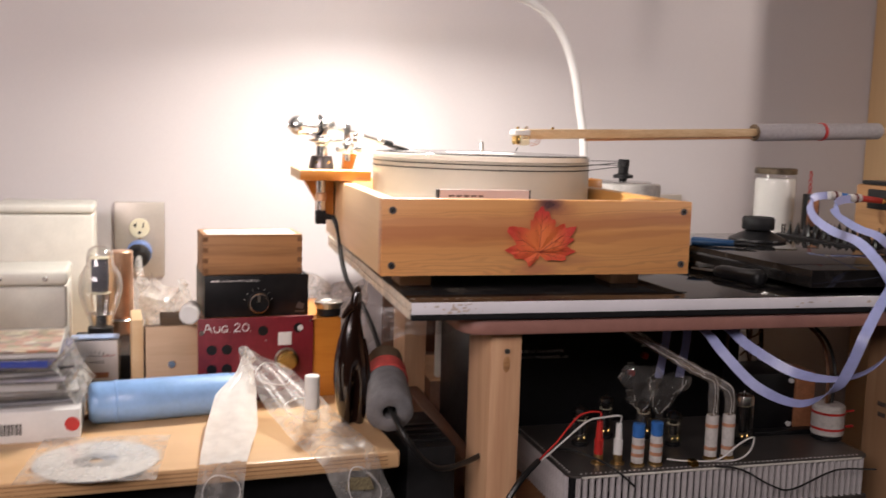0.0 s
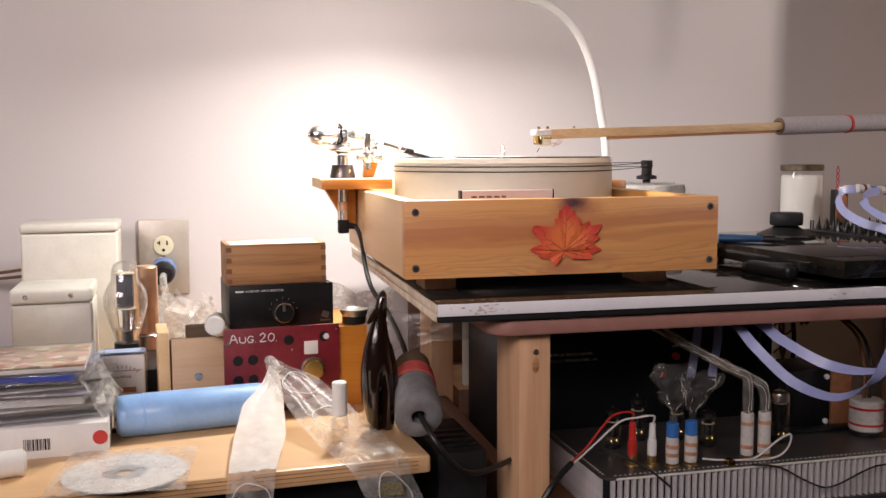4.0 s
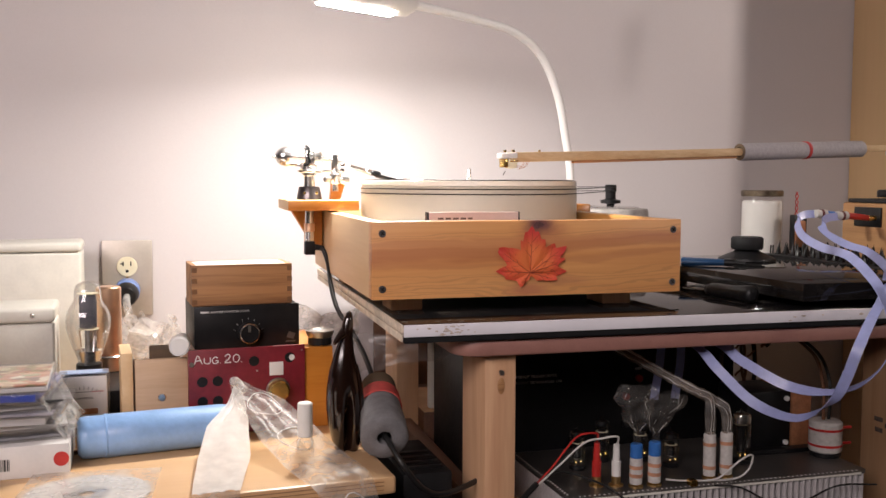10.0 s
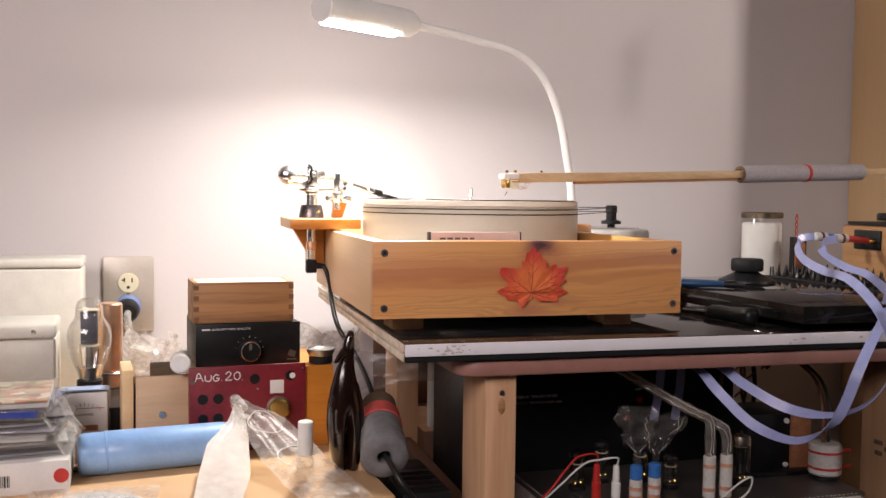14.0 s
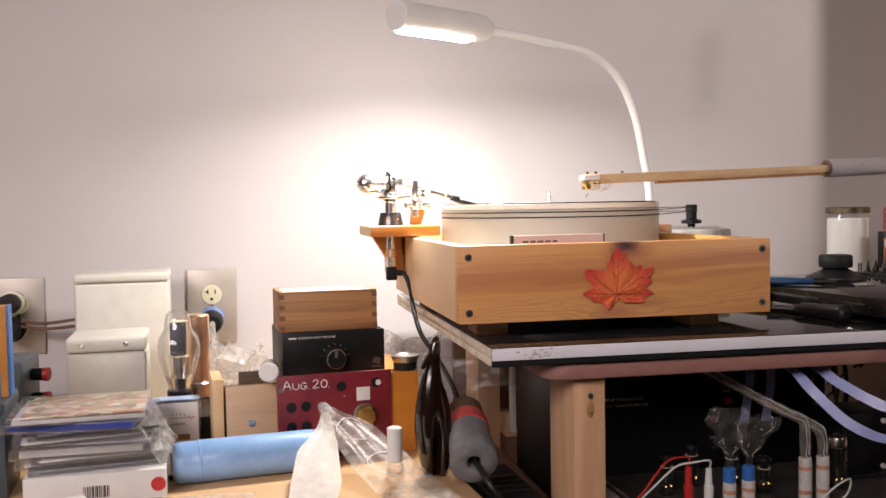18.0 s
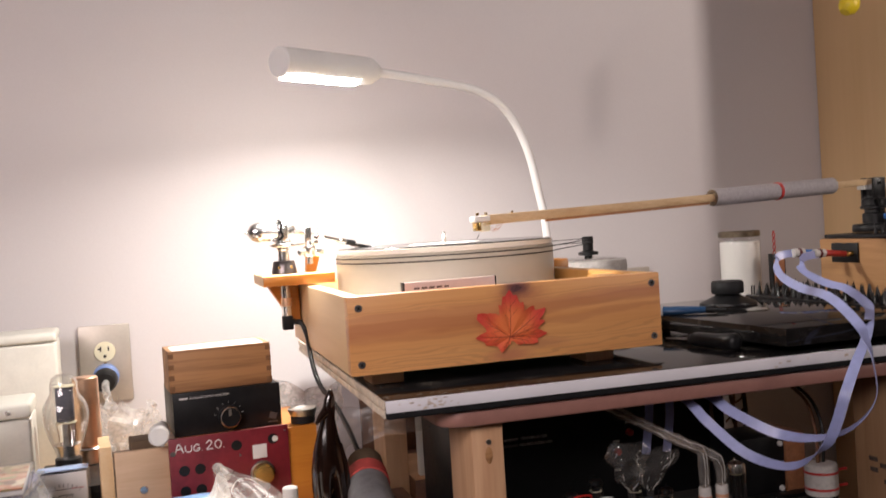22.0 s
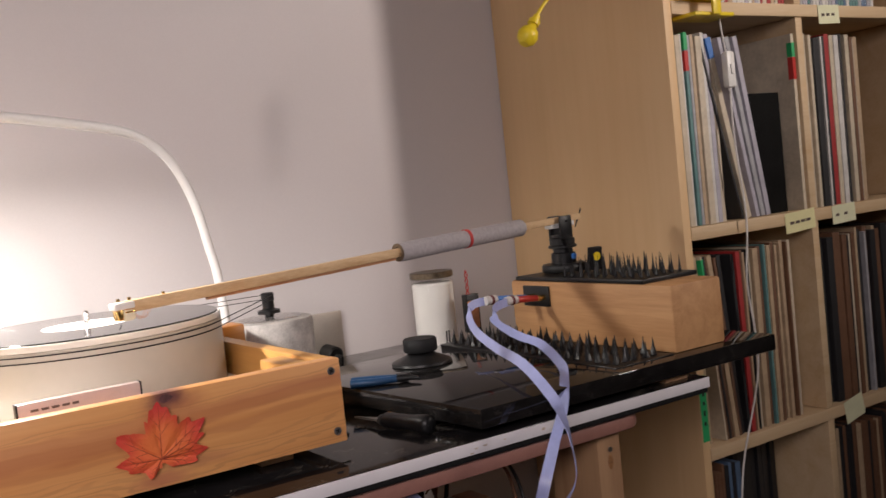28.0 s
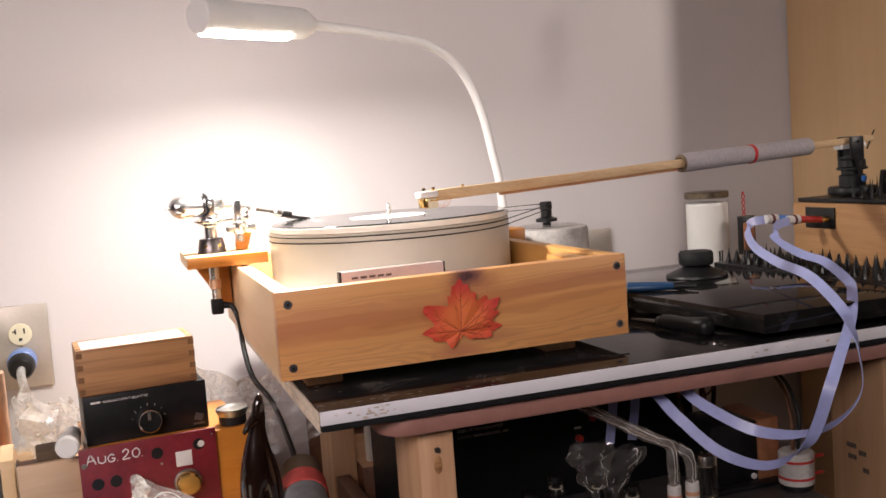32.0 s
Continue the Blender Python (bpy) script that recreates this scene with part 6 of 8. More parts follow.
for i, (h, c, dx) in enumerate(stack):
    t = thing("disc_case", (-0.412 + dx, 0.090 + rb.uniform(-0.006, 0.006), zz), ("clear plastic disc case in the desk's disc stack" if c != "blue" else "deep blue disc case in the desk's disc stack"), "disc case", 3 + rb.uniform(-9, 9), "disc cases")
    inset = 0.004 if c == "blue" else 0.0065
    part("tray", box(B(), (-0.0685 + inset, -0.0605 + inset, 0.0010), (0.0685 - inset, 0.0605 - inset, h - 0.0010), 0.0006), {"grey": SLEEVES["grey"], "black": SLEEVES["black"], "lilac": SLEEVES["lilac"], "white": PAPER, "blue": DISC_BLUE}[c], t)
    part("shell", box(B(), (-0.071, -0.0625, 0.0), (0.071, 0.0625, h - 0.0001), 0.0008), CASE, t, "clear plastic shell")
    zz += h + 0.0002
t = thing("disc_case", (-0.421, 0.091, zz), "clear jewel case with a colourful autumn cover on top", "disc case", 4, "disc cases")
cov = material("autumn_cover_print", (0.95, 0.88, 0.74), 0.5, scale=34, vary=0.3, second=(0.62, 0.34, 0.24), fine=2.2)
cn_, cl_ = cov.node_tree.nodes, cov.node_tree.links
vo_, sc_, mx_ = cn_.new("ShaderNodeTexVoronoi"), cn_.new("ShaderNodeValToRGB"), cn_.new("ShaderNodeMix")
vo_.inputs["Scale"].default_value = 85
sc_.color_ramp.interpolation = "CONSTANT"
for at_, c in ((0.0, (0.20, 0.09, 0.05)), (0.2, (0.85, 0.78, 0.60)), (0.42, (0.62, 0.24, 0.12)), (0.56, (0.36, 0.36, 0.14)), (0.68, (0.92, 0.88, 0.80)), (0.88, (0.45, 0.12, 0.10))):
    (sc_.color_ramp.elements[0] if at_ == 0 else sc_.color_ramp.elements.new(at_)).color = (*c, 1)
sc_.color_ramp.elements.remove(sc_.color_ramp.elements[-1])
mx_.data_type, mx_.blend_type = "RGBA", "MULTIPLY"
mx_.inputs[0].default_value = 0.8
tq_ = cn_.new("ShaderNodeTexCoord")
cl_.new(tq_.outputs["Object"], vo_.inputs["Vector"])
cl_.new(vo_.outputs["Color"], sc_.inputs["Fac"])
cl_.new(cn_["Principled BSDF"].inputs["Base Color"].links[0].from_socket, mx_.inputs[6])
cl_.new(sc_.outputs["Color"], mx_.inputs[7])
cl_.new(mx_.outputs[2], cn_["Principled BSDF"].inputs["Base Color"])
part("cover_card", box(B(), (-0.058, -0.0585, 0.0070), (0.066, 0.0585, 0.0086), 0.0003), cov, t, "orange, green and cream printed cover")
part("tray", box(B(), (-0.066, -0.058, 0.0012), (0.066, 0.058, 0.0060), 0.0006), PAPER, t)
part("shell", box(B(), (-0.071, -0.0625, 0.0), (0.071, 0.0625, 0.0102), 0.0008), CASE, t, "clear plastic shell")
solo("cellophane_wrap", sheet(B(), ((0.0, -0.055, 0.036), (0.008, 0.06, 0.036), (-0.02, 0.06, 0.082), (-0.025, -0.055, 0.078)), 18, 14, 0.0035, 40, 2.0), FILM_HEAP, (-0.333, 0.085, DZ), "loose crinkled cellophane hanging off the disc stack", "cellophane")

sl_ = thing("sleeved_disc", (-0.305, -0.0555, DZ), "silver disc in a clear flat sleeve on the desk", "disc", -4)
part("disc", lathe(B(), [(0.0075, 0.0008), (0.060, 0.0008), (0.060, 0.0020), (0.0075, 0.0020)], 56), DISC, sl_)
part("disc_hub", lathe(B(), [(0.0076, 0.0021), (0.022, 0.0021), (0.022, 0.0022), (0.0076, 0.0022)], 32), CASE, sl_)
part("sleeve", sheet(B(), ((-0.064, -0.064, 0.0032), (0.064, -0.064, 0.0032), (0.064, 0.072, 0.0034), (-0.064, 0.072, 0.0034)), 10, 10, 0.0008, 30), FILM, sl_, "clear plastic sleeve")
wn = thing("white_nozzle", (-0.440, -0.048, DZ), "white plastic nozzle lying on the desk edge", "nozzle", 12)
part("barrel", rod(B(), (-0.02, 0, 0.0135), (0.042, 0.004, 0.0135), 0.0132, 20, 0.003), WHITE, wn)
part("grip", tube(B(), [(-0.01, 0, 0.014), (-0.022, -0.018, 0.012), (-0.03, -0.04, 0.010)], 0.0095, 12), WHITE, wn)

# tube, copper can and meter on a black chassis
bc = thing("black_meter_chassis", (-0.322, 0.285, DZ), "small black chassis with a milliampere meter in front", "instrument", 3)
part("chassis", box(B(), (-0.045, -0.068, 0), (0.036, 0.085, 0.0445), 0.002), BLACK_METAL, bc)
mt = part("meter_case", box(B(), (-0.042, -0.086, 0.014), (0.017, -0.0685, 0.0715), 0.003), CASE, bc, "clear meter case")
part("meter_face", box(B(), (-0.039, -0.088, 0.017), (0.014, -0.0695, 0.0685), 0.002), PAPER, mt, "white meter face")
part("case_top", box(B(), (-0.041, -0.093, 0.0717), (0.016, -0.07, 0.0735), 0.0008), material("pale_blue_plastic", (0.35, 0.45, 0.66), 0.35), mt)
bm = B()
for k in range(9):
    a = radians(130 - k * 10)
    box(bm, (-0.0003, -0.0002, -0.002), (0.0003, 0.0002, 0.002), 0, Matrix.Translation((-0.0125 + 0.028 * math.cos(a), -0.0884, 0.026 + 0.028 * math.sin(a))) @ Matrix.Rotation(radians(90) - a, 4, "Y"))
part("scale_marks", bm, BLACK, mt, smooth=0)
part("scale_line", box(B(), (-0.032, -0.0884, 0.0488), (-0.004, -0.0882, 0.0494)), BLACK, mt, smooth=0)
part("scale_line", box(B(), (-0.004, -0.0884, 0.0488), (0.010, -0.0882, 0.0496)), RED, mt, smooth=0)
words("meter_lettering", "MILLIAMPERES", 0.0042, BLACK, mt, face_y(-0.0285, -0.0885, 0.040))
part("meter_window", box(B(), (-0.026, -0.0890, 0.0215), (0.003, -0.0882, 0.0285), 0.0004), COPPER_DULL, mt)
vt = thing("power_tube", (-0.333, 0.302, DZ + 0.0447), "large clear glass vacuum tube with black base", "vacuum tube")
part("tube_base", lathe(B(), [(0, 0), (0.0155, 0), (0.0165, 0.001), (0.0165, 0.020), (0.0135, 0.022), (0, 0.022)], 28), BLACK, vt)
part("glass_bulb", lathe(B(), [(0.0135, 0.0215), (0.0165, 0.032), (0.0225, 0.048), (0.0275, 0.066), (0.0285, 0.078), (0.0265, 0.090), (0.021, 0.099), (0.0175, 0.104), (0.0170, 0.116), (0.0145, 0.124), (0.008, 0.1285), (0, 0.1295)], 40), GLASS, vt, "pear-shaped clear bulb")
part("anode", box(B(), (-0.0105, -0.008, 0.068), (0.0105, 0.008, 0.112), 0.002), material("grey_anode", (0.13, 0.13, 0.15), 0.5, 0.5, scale=60), vt, "dark grey metal anode")
part("getter", lathe(B(), [(0.0126, 0.023), (0.0150, 0.031), (0.0172, 0.038)], 28), CHROME, vt, "silver getter flash")
for mz in (0.0655, 0.1125):
    part("mica_disc", cyl(B(), 0.0135, mz, mz + 0.001, 20), IVORY, vt, "pale mica spacer")
for mx in (-0.0115, -0.004, 0.004, 0.0115):
    part("support_wire", rod(B(), (mx * 0.7, 0, 0.024), (mx, 0, 0.0655), 0.0007, 6), CHROME, vt)
part("mount", cyl(B(), 0.005, 0.022, 0.068, 10), STEEL, vt)
cc = thing("copper_can", (-0.311, 0.355, DZ + 0.0447), "polished copper cylinder standing behind the tube", "copper can")
part("can", cyl(B(), 0.0165, 0.022, 0.116, 36, 0.002), COPPER, cc)
part("can_foot", cyl(B(), 0.0185, 0, 0.0215, 36, 0.001), COPPER, cc)
part("wire_ring", lathe(B(), [(0.0187, 0.019), (0.0200, 0.0205), (0.0187, 0.022)], 28), CHROME, cc)

# instrument with the maroon panel
RZ = 5.5
mp_ = thing("maroon_instrument", (-0.128, 0.140, DZ), "wooden cased instrument with a hand-lettered maroon front panel", "instrument", RZ)
part("case", box(B(), (-0.072, 0.0045, 0), (0.097, 0.15, 0.1005), 0.0015), ORANGE_PINE, mp_, "amber pine case")
pn = part("front_plate", box(B(), (-0.0795, 0.0, 0.002), (0.0605, 0.0040, 0.1055), 0.0006), MAROON, mp_, "maroon painted plate")
for hx, hz, hr in ((-0.0635, 0.067, 0.0062), (-0.0455, 0.067, 0.0062), (-0.0635, 0.043, 0.0062), (-0.0455, 0.043, 0.0062), (-0.002, 0.0885, 0.0062), (0.0415, 0.0905, 0.0062)):
    part("hole", rod(B(), (hx, 0.0006, hz), (hx, -0.0003, hz), hr, 20), BLACK, pn, "dark round hole")
part("bright_dot", rod(B(), (0.0440, 0.0002, 0.0905), (0.0440, -0.0008, 0.0905), 0.0036, 12), PAPER, pn)
part("white_patch", box(B(), (0.0165, -0.0008, 0.0695), (0.0335, -0.0001, 0.0860), 0.0003), PAPER, pn, "square white paper patch")
for hx, hz in ((-0.0755, 0.0885), (0.0565, 0.099), (0.0015, 0.0765)):
    part("panel_screw", rod(B(), (hx, 0.0, hz), (hx, -0.0014, hz), 0.0028 if hx < 0 else 0.0012, 12), STEEL, pn)
part("knob", rod(B(), (0.0265, 0, 0.052), (0.0265, -0.014, 0.052), 0.0125, 28, 0.002), BRASS, pn, "gold knurled knob")
part("knob_skirt", rod(B(), (0.0265, 0.0002, 0.052), (0.0265, -0.004, 0.052), 0.0145, 28, 0.001), STEEL, pn, "dark knob skirt")
part("jack_nut", rod(B(), (-0.026, 0, 0.065), (-0.026, -0.008, 0.065), 0.006, 16, 0.001), CHROME, pn)
strokes = {
    "A": [[(0, 0), (0.35, 1), (0.8, 0.02)], [(0.15, 0.4), (0.7, 0.45)]],
    "U": [[(0, 0.7), (0.05, 0.15), (0.4, 0.02), (0.6, 0.2), (0.62, 0.7)]],
    "G": [[(0.6, 0.62), (0.3, 0.75), (0.03, 0.4), (0.15, 0.05), (0.5, 0.05), (0.62, 0.3), (0.35, 0.33)]],
    ".": [[(0.05, 0.02), (0.1, 0.04)]],
    "2": [[(0, 0.75), (0.3, 1), (0.55, 0.75), (0.3, 0.35), (0, 0.03), (0.65, 0.05)]],
    "0": [[(0.35, 0.95), (0.05, 0.7), (0.05, 0.25), (0.35, 0.02), (0.62, 0.3), (0.6, 0.75), (0.35, 0.95)]],
}
lx = -0.0725
for chr_, adv in (("A", 0.0115), ("U", 0.0092), ("G", 0.0090), (".", 0.0060), ("2", 0.0098), ("0", 0.0088), (".", 0.004)):
    bm = B()
    for s in strokes[chr_]:
        tube(bm, [(lx + x * 0.0115, -0.0004, 0.0885 + z * 0.0105) for x, z in s], 0.0007, 5, 4)
    part("chalk_letter", bm, PAPER, pn, "white hand-painted letter")
    lx += adv

se = thing("selector_box", (-0.136, 0.168, DZ + 0.1008), "black input selector box with a round knob", "selector", RZ)
part("case", box(B(), (-0.063, 0.003, 0), (0.064, 0.11, 0.0522), 0.001), BLACK_METAL, se)
fp = part("face_plate", box(B(), (-0.0636, 0.0, 0.0002), (0.0648, 0.0028, 0.0525), 0.0005), BLACK, se)
kn = part("knob", lathe(B(), [(0, 0), (0.0132, 0), (0.0126, 0.010), (0.0110, 0.012), (0, 0.012)], 28, Matrix.Translation((0.0015, -0.0002, 0.0185)) @ Matrix.Rotation(radians(90), 4, "X")), BLACK, fp)
part("knob_ring", lathe(B(), [(0.0111, 0.0121), (0.0126, 0.0112), (0.0119, 0.0124), (0.0109, 0.0126)], 28, Matrix.Translation((0.0015, -0.0002, 0.0185)) @ Matrix.Rotation(radians(90), 4, "X")), CHROME, kn, "thin chrome ring")
part("pointer", box(B(), (-0.0008, -0.0128, 0.0205), (0.0026, -0.0122, 0.0285)), STEEL, kn, smooth=0)
for k in range(7):
    a = radians(168 - 26 * k)
    part("tick_mark", rod(B(), (0.0015 + 0.0158 * math.cos(a), -0.0001, 0.0185 + 0.0158 * math.sin(a)), (0.0015 + 0.0182 * math.cos(a), -0.0002, 0.0185 + 0.0182 * math.sin(a)), 0.0002, 5), PAPER, fp)
part("print_mark", box(B(), (-0.056, -0.0003, 0.0445), (-0.046, 0.0, 0.0465)), PAPER, fp, "pale print", smooth=0)
words("selector_lettering", "AUXILIARY INPUT SELECTOR", 0.0036, PAPER, fp, face_y(-0.044, -0.0002, 0.0443))
part("emblem", box(B(), (0.050, -0.0003, 0.0085), (0.059, 0.0, 0.0165), 0.0, Matrix.Translation((0.0545, 0, 0.012)) @ Matrix.Rotation(radians(20), 4, "Y") @ Matrix.Translation((-0.0545, 0, -0.012))), ALU, fp, "small silver emblem", smooth=0)
part("print_mark", box(B(), (0.048, -0.0003, 0.0042), (0.060, 0.0, 0.0060)), ALU, fp, "pale print", smooth=0)

CIGAR_END = material("cedar_end_grain", (0.21, 0.10, 0.042), 0.6, scale=120, vary=0.2)
cg = thing("cedar_box", (-0.1405, 0.170, DZ + 0.1536), "small brown cedar box with finger joints on the selector", "wooden box", RZ)
part("box_front", box(B(), (-0.0610, 0.0, 0.0), (0.0610, 0.006, 0.0500), 0.0006), CIGAR, cg)
part("box_side", box(B(), (-0.0610, 0.0062, 0.0), (-0.0550, 0.0635, 0.0500), 0.0006), CIGAR, cg)
part("box_side", box(B(), (0.0550, 0.0062, 0.0), (0.0610, 0.0635, 0.0500), 0.0006), CIGAR, cg)
part("box_back", box(B(), (-0.0610, 0.0637, 0.0), (0.0610, 0.070, 0.0500), 0.0006), CIGAR, cg)
# white lid: the lamp's blown-out light on the cedar put into its colour
part("box_lid", box(B(), (-0.0547, 0.0063, 0.043), (0.0547, 0.0635, 0.0497), 0.0006), PAPER, cg)
for k in range(4):
    for sx in (-0.0612, 0.0550):
        part("finger_joint", box(B(), (sx, -0.0004, 0.002 + k * 0.013), (sx + 0.0062, 0.0062, 0.008 + k * 0.013), 0.0003), CIGAR_END, cg, smooth=0)

tn = thing("round_tin", (-0.046, 0.170, DZ + 0.1008), "small round tin with silver lid on the wooden case", "tin")
part("tin_base", cyl(B(), 0.0150, 0, 0.0095, 32, 0.001), BLACK, tn)
part("tin_cup", lathe(B(), [(0, 0.0096), (0.0150, 0.0096), (0.0178, 0.0155), (0.0180, 0.0182), (0.0165, 0.0186), (0.0150, 0.0172), (0, 0.0170)], 32), STEEL, tn)

pd = thing("plywood_stand", (-0.237, 0.150, DZ), "pale plywood block stand with one screw", "stand", RZ)
pf = part("stand_front", box(B(), (-0.031, 0.0, 0), (0.0295, 0.007, 0.094), 0.0008), wood("birch_block", (0.66, 0.46, 0.30), (0.56, 0.37, 0.22), "x", 60, 0.55), pd)
part("screw", rod(B(), (-0.001, 0, 0.0475), (-0.001, -0.002, 0.0475), 0.0048, 16, 0.0008), CHROME, pf)
part("stand_side", box(B(), (-0.0465, 0.006, 0), (-0.0335, 0.075, 0.102), 0.001), PINE_Y, pd)
part("stand_body", box(B(), (-0.031, 0.0072, 0), (0.025, 0.06, 0.085), 0.001), DARKWOOD, pd)
part("stand_rest", box(B(), (-0.012, 0.012, 0.0855), (0.022, 0.05, 0.103), 0.002), CARD, pd)
wc = thing("white_cap_tube", (-0.2165, 0.145, DZ + 0.1050), "white capped tube lying on the plywood stand", "tube", -3)
part("cap", rod(B(), (0, -0.013, 0.006), (0, 0.012, 0.006), 0.0118, 28, 0.002), WHITE, wc)
part("body", rod(B(), (0, 0.0125, 0.006), (0.0, 0.05, 0.0045), 0.0085, 24, 0.002), WHITE, wc)

# blue roll and sticks
bl = thing("blue_roll", (-0.243, 0.088, DZ), "pale blue wrapped foam roll lying on the desk", "roll")
prf = [(0, -0.083), (0.019, -0.083), (0.0225, -0.0805), (0.0232, -0.074), (0.0232, -0.056), (0.0238, -0.055), (0.0236, 0.0), (0.0232, 0.07), (0.0225, 0.080), (0.018, 0.0835), (0, 0.082)]
bm = lathe(B(), prf, 40, Matrix.Translation((0, 0, 0.0236)) @ Matrix.Rotation(radians(9), 4, "Z") @ Matrix.Rotation(radians(90), 4, "Y"))
for v in bm.verts:
    v.co += 0.0007 * noise.noise_vector(v.co * 45)
part("roll", bm, BLUE_FOAM, bl, smooth=70)
rm_ = Matrix.Translation((0, 0, 0.0236)) @ Matrix.Rotation(radians(9), 4, "Z") @ Matrix.Rotation(radians(90), 4, "Y")
part("end_cap", lathe(B(), [(0.006, -0.0838), (0.0178, -0.0838), (0.0185, -0.0832), (0.006, -0.0832)], 30, rm_), BLUE_FOAM, bl, "rolled blue end")
part("wrap_edge", lathe(B(), [(0.0237, -0.0565), (0.0243, -0.0560), (0.0243, -0.0545), (0.0237, -0.0540)], 36, rm_), BLUE_FOAM, bl, "raised edge of the blue wrap")
for a, b, r in (((-0.352, 0.10, DZ + 0.004), (-0.31, 0.17, DZ + 0.012), 0.0035), ((-0.345, 0.085, DZ + 0.003), (-0.318, 0.10, DZ + 0.0035), 0.003)):
    a, b = Vector(a), Vector(b)
    solo("small_stick", rod(B(), (0, 0, 0), b - a, r, 8), DARKWOOD if r < 0.0034 else STICK, a, "thin brown wooden stick by the blue roll", "stick", group="sticks")

# carved bird: one plain body
bm = B()
prof = [(0, 0.001), (0.0145, 0.001), (0.0180, 0.012), (0.0215, 0.032), (0.0228, 0.052), (0.0215, 0.074), (0.0180, 0.094), (0.0128, 0.112), (0.0090, 0.126), (0.0080, 0.137), (0.0066, 0.150), (0.0038, 0.158), (0, 0.161)]
lathe(bm, prof, 56)
bmesh.ops.subdivide_edges(bm, edges=[e for e in bm.edges if abs(e.verts[0].co.z - e.verts[1].co.z) > 0.008 and max(e.verts[0].co.z, e.verts[1].co.z) < 0.1], cuts=2)
for v in bm.verts:
    z = v.co.z
    v.co.x += -0.004 * math.sin(min(1, z / 0.16) * math.pi) + (0.004 if z > 0.11 else 0) * (z - 0.11) / 0.05
    if z < 0.078 and v.co.y < 0:
        v.co.y *= 1 - 0.95 * min(1, (0.078 - z) / 0.03) * math.exp(-((v.co.x + 0.002) / 0.0045) ** 2)
    v.co.y *= 0.85
tube(bm, [(-0.006, -0.004, 0.136), (-0.013, -0.007, 0.131), (-0.019, -0.010, 0.1255)], 0.004, 8, 5, (0.006, 0.0022))
tube(bm, [(-0.0150, -0.006, 0.100), (-0.0205, -0.009, 0.07), (-0.0185, -0.010, 0.030)], 0.004, 8, 6, (0.0025, 0.0045))
tube(bm, [(0.0100, -0.007, 0.100), (0.0150, -0.010, 0.07), (0.0140, -0.010, 0.030)], 0.004, 8, 6, (0.0025, 0.0045))
bm.transform(Matrix.Diagonal((0.9, 0.95, 1, 1)))
solo("carved_bird", bm, BROWN_GLAZE, (-0.034, 0.036, DZ), "glossy dark brown carved bird standing on the desk", "figurine", 8, smooth=60)

vl = thing("white_vial", (-0.086, -0.004, DZ), "clear vial with tall white cap on the desk", "vial")
part("bottle", lathe(B(), [(0, 0.0005), (0.009, 0.0005), (0.0095, 0.002), (0.0095, 0.026), (0.0075, 0.029), (0.0075, 0.032)], 24), GLASS, vl)
part("cap", cyl(B(), 0.0082, 0.0305, 0.068, 24, 0.0012), WHITE, vl)

# grey foam roll with a cord, half over the desk's side
G0, G1 = Vector((-0.002, -0.022, 0.8395)), Vector((0.012, 0.085, 0.872))
gf = thing("foam_roll", G0, "grey foam cable roll with a red band", "foam roll")
gl_ = (G1 - G0).length
gm = aim((0, 0, 0), G1 - G0)
bm = lathe(B(), [(0.0085, 0.035), (0.0085, 0.0), (0.0105, -0.001), (0.0245, 0.0), (0.0265, 0.003), (0.0255, 0.03), (0.0225, gl_ * 0.6), (0.0200, gl_), (0, gl_)], 36, gm)
for v in bm.verts:
    v.co += 0.0008 * noise.noise_vector(v.co * 70)
part("foam", bm, FOAM_GREY, gf, smooth=60)
part("red_band", lathe(B(), [(0.0238, 0.062), (0.0247, 0.063), (0.0236, 0.086), (0.0226, 0.087)], 36, gm), RED_FELT, gf, "red tape band")
part("end_wrap", lathe(B(), [(0.0208, gl_ - 0.03), (0.0216, gl_ - 0.028), (0.0208, gl_ + 0.001), (0.004, gl_ + 0.001)], 30, gm), CARD, gf, "brown paper end")
part("cord", tube(B(), [(0, 0.02, 0.006), (0.004, -0.01, -0.004), (0.014, -0.03, -0.022), (0.036, -0.025, -0.05), (0.06, -0.015, -0.062), (0.10, 0.01, -0.062), (0.15, 0.06, -0.06)], 0.0032, 10), CABLE, gf, "black cord from the roll's core")
bt = thing("black_tower", (0.048, 0.055, ZF), "tall black box standing between desk and table", "black box", 2)
part("tower_body", box(B(), (-0.028, -0.06, 0), (0.030, 0.08, 0.722), 0.003), BLACK_SOFT, bt)
for k in range(4):
    part("vent_rib", box(B(), (-0.022, -0.045 + k * 0.02, 0.7222), (0.024, -0.037 + k * 0.02, 0.7245), 0.0006), BLACK, bt)

# clear film strips with white loops
s1 = thing("film_strip", (-0.165, 0.05, DZ), "crumpled clear film strip with whitened lamp glare, hanging over the desk", "plastic film")
SO1 = Vector((-0.165, 0.05, DZ))


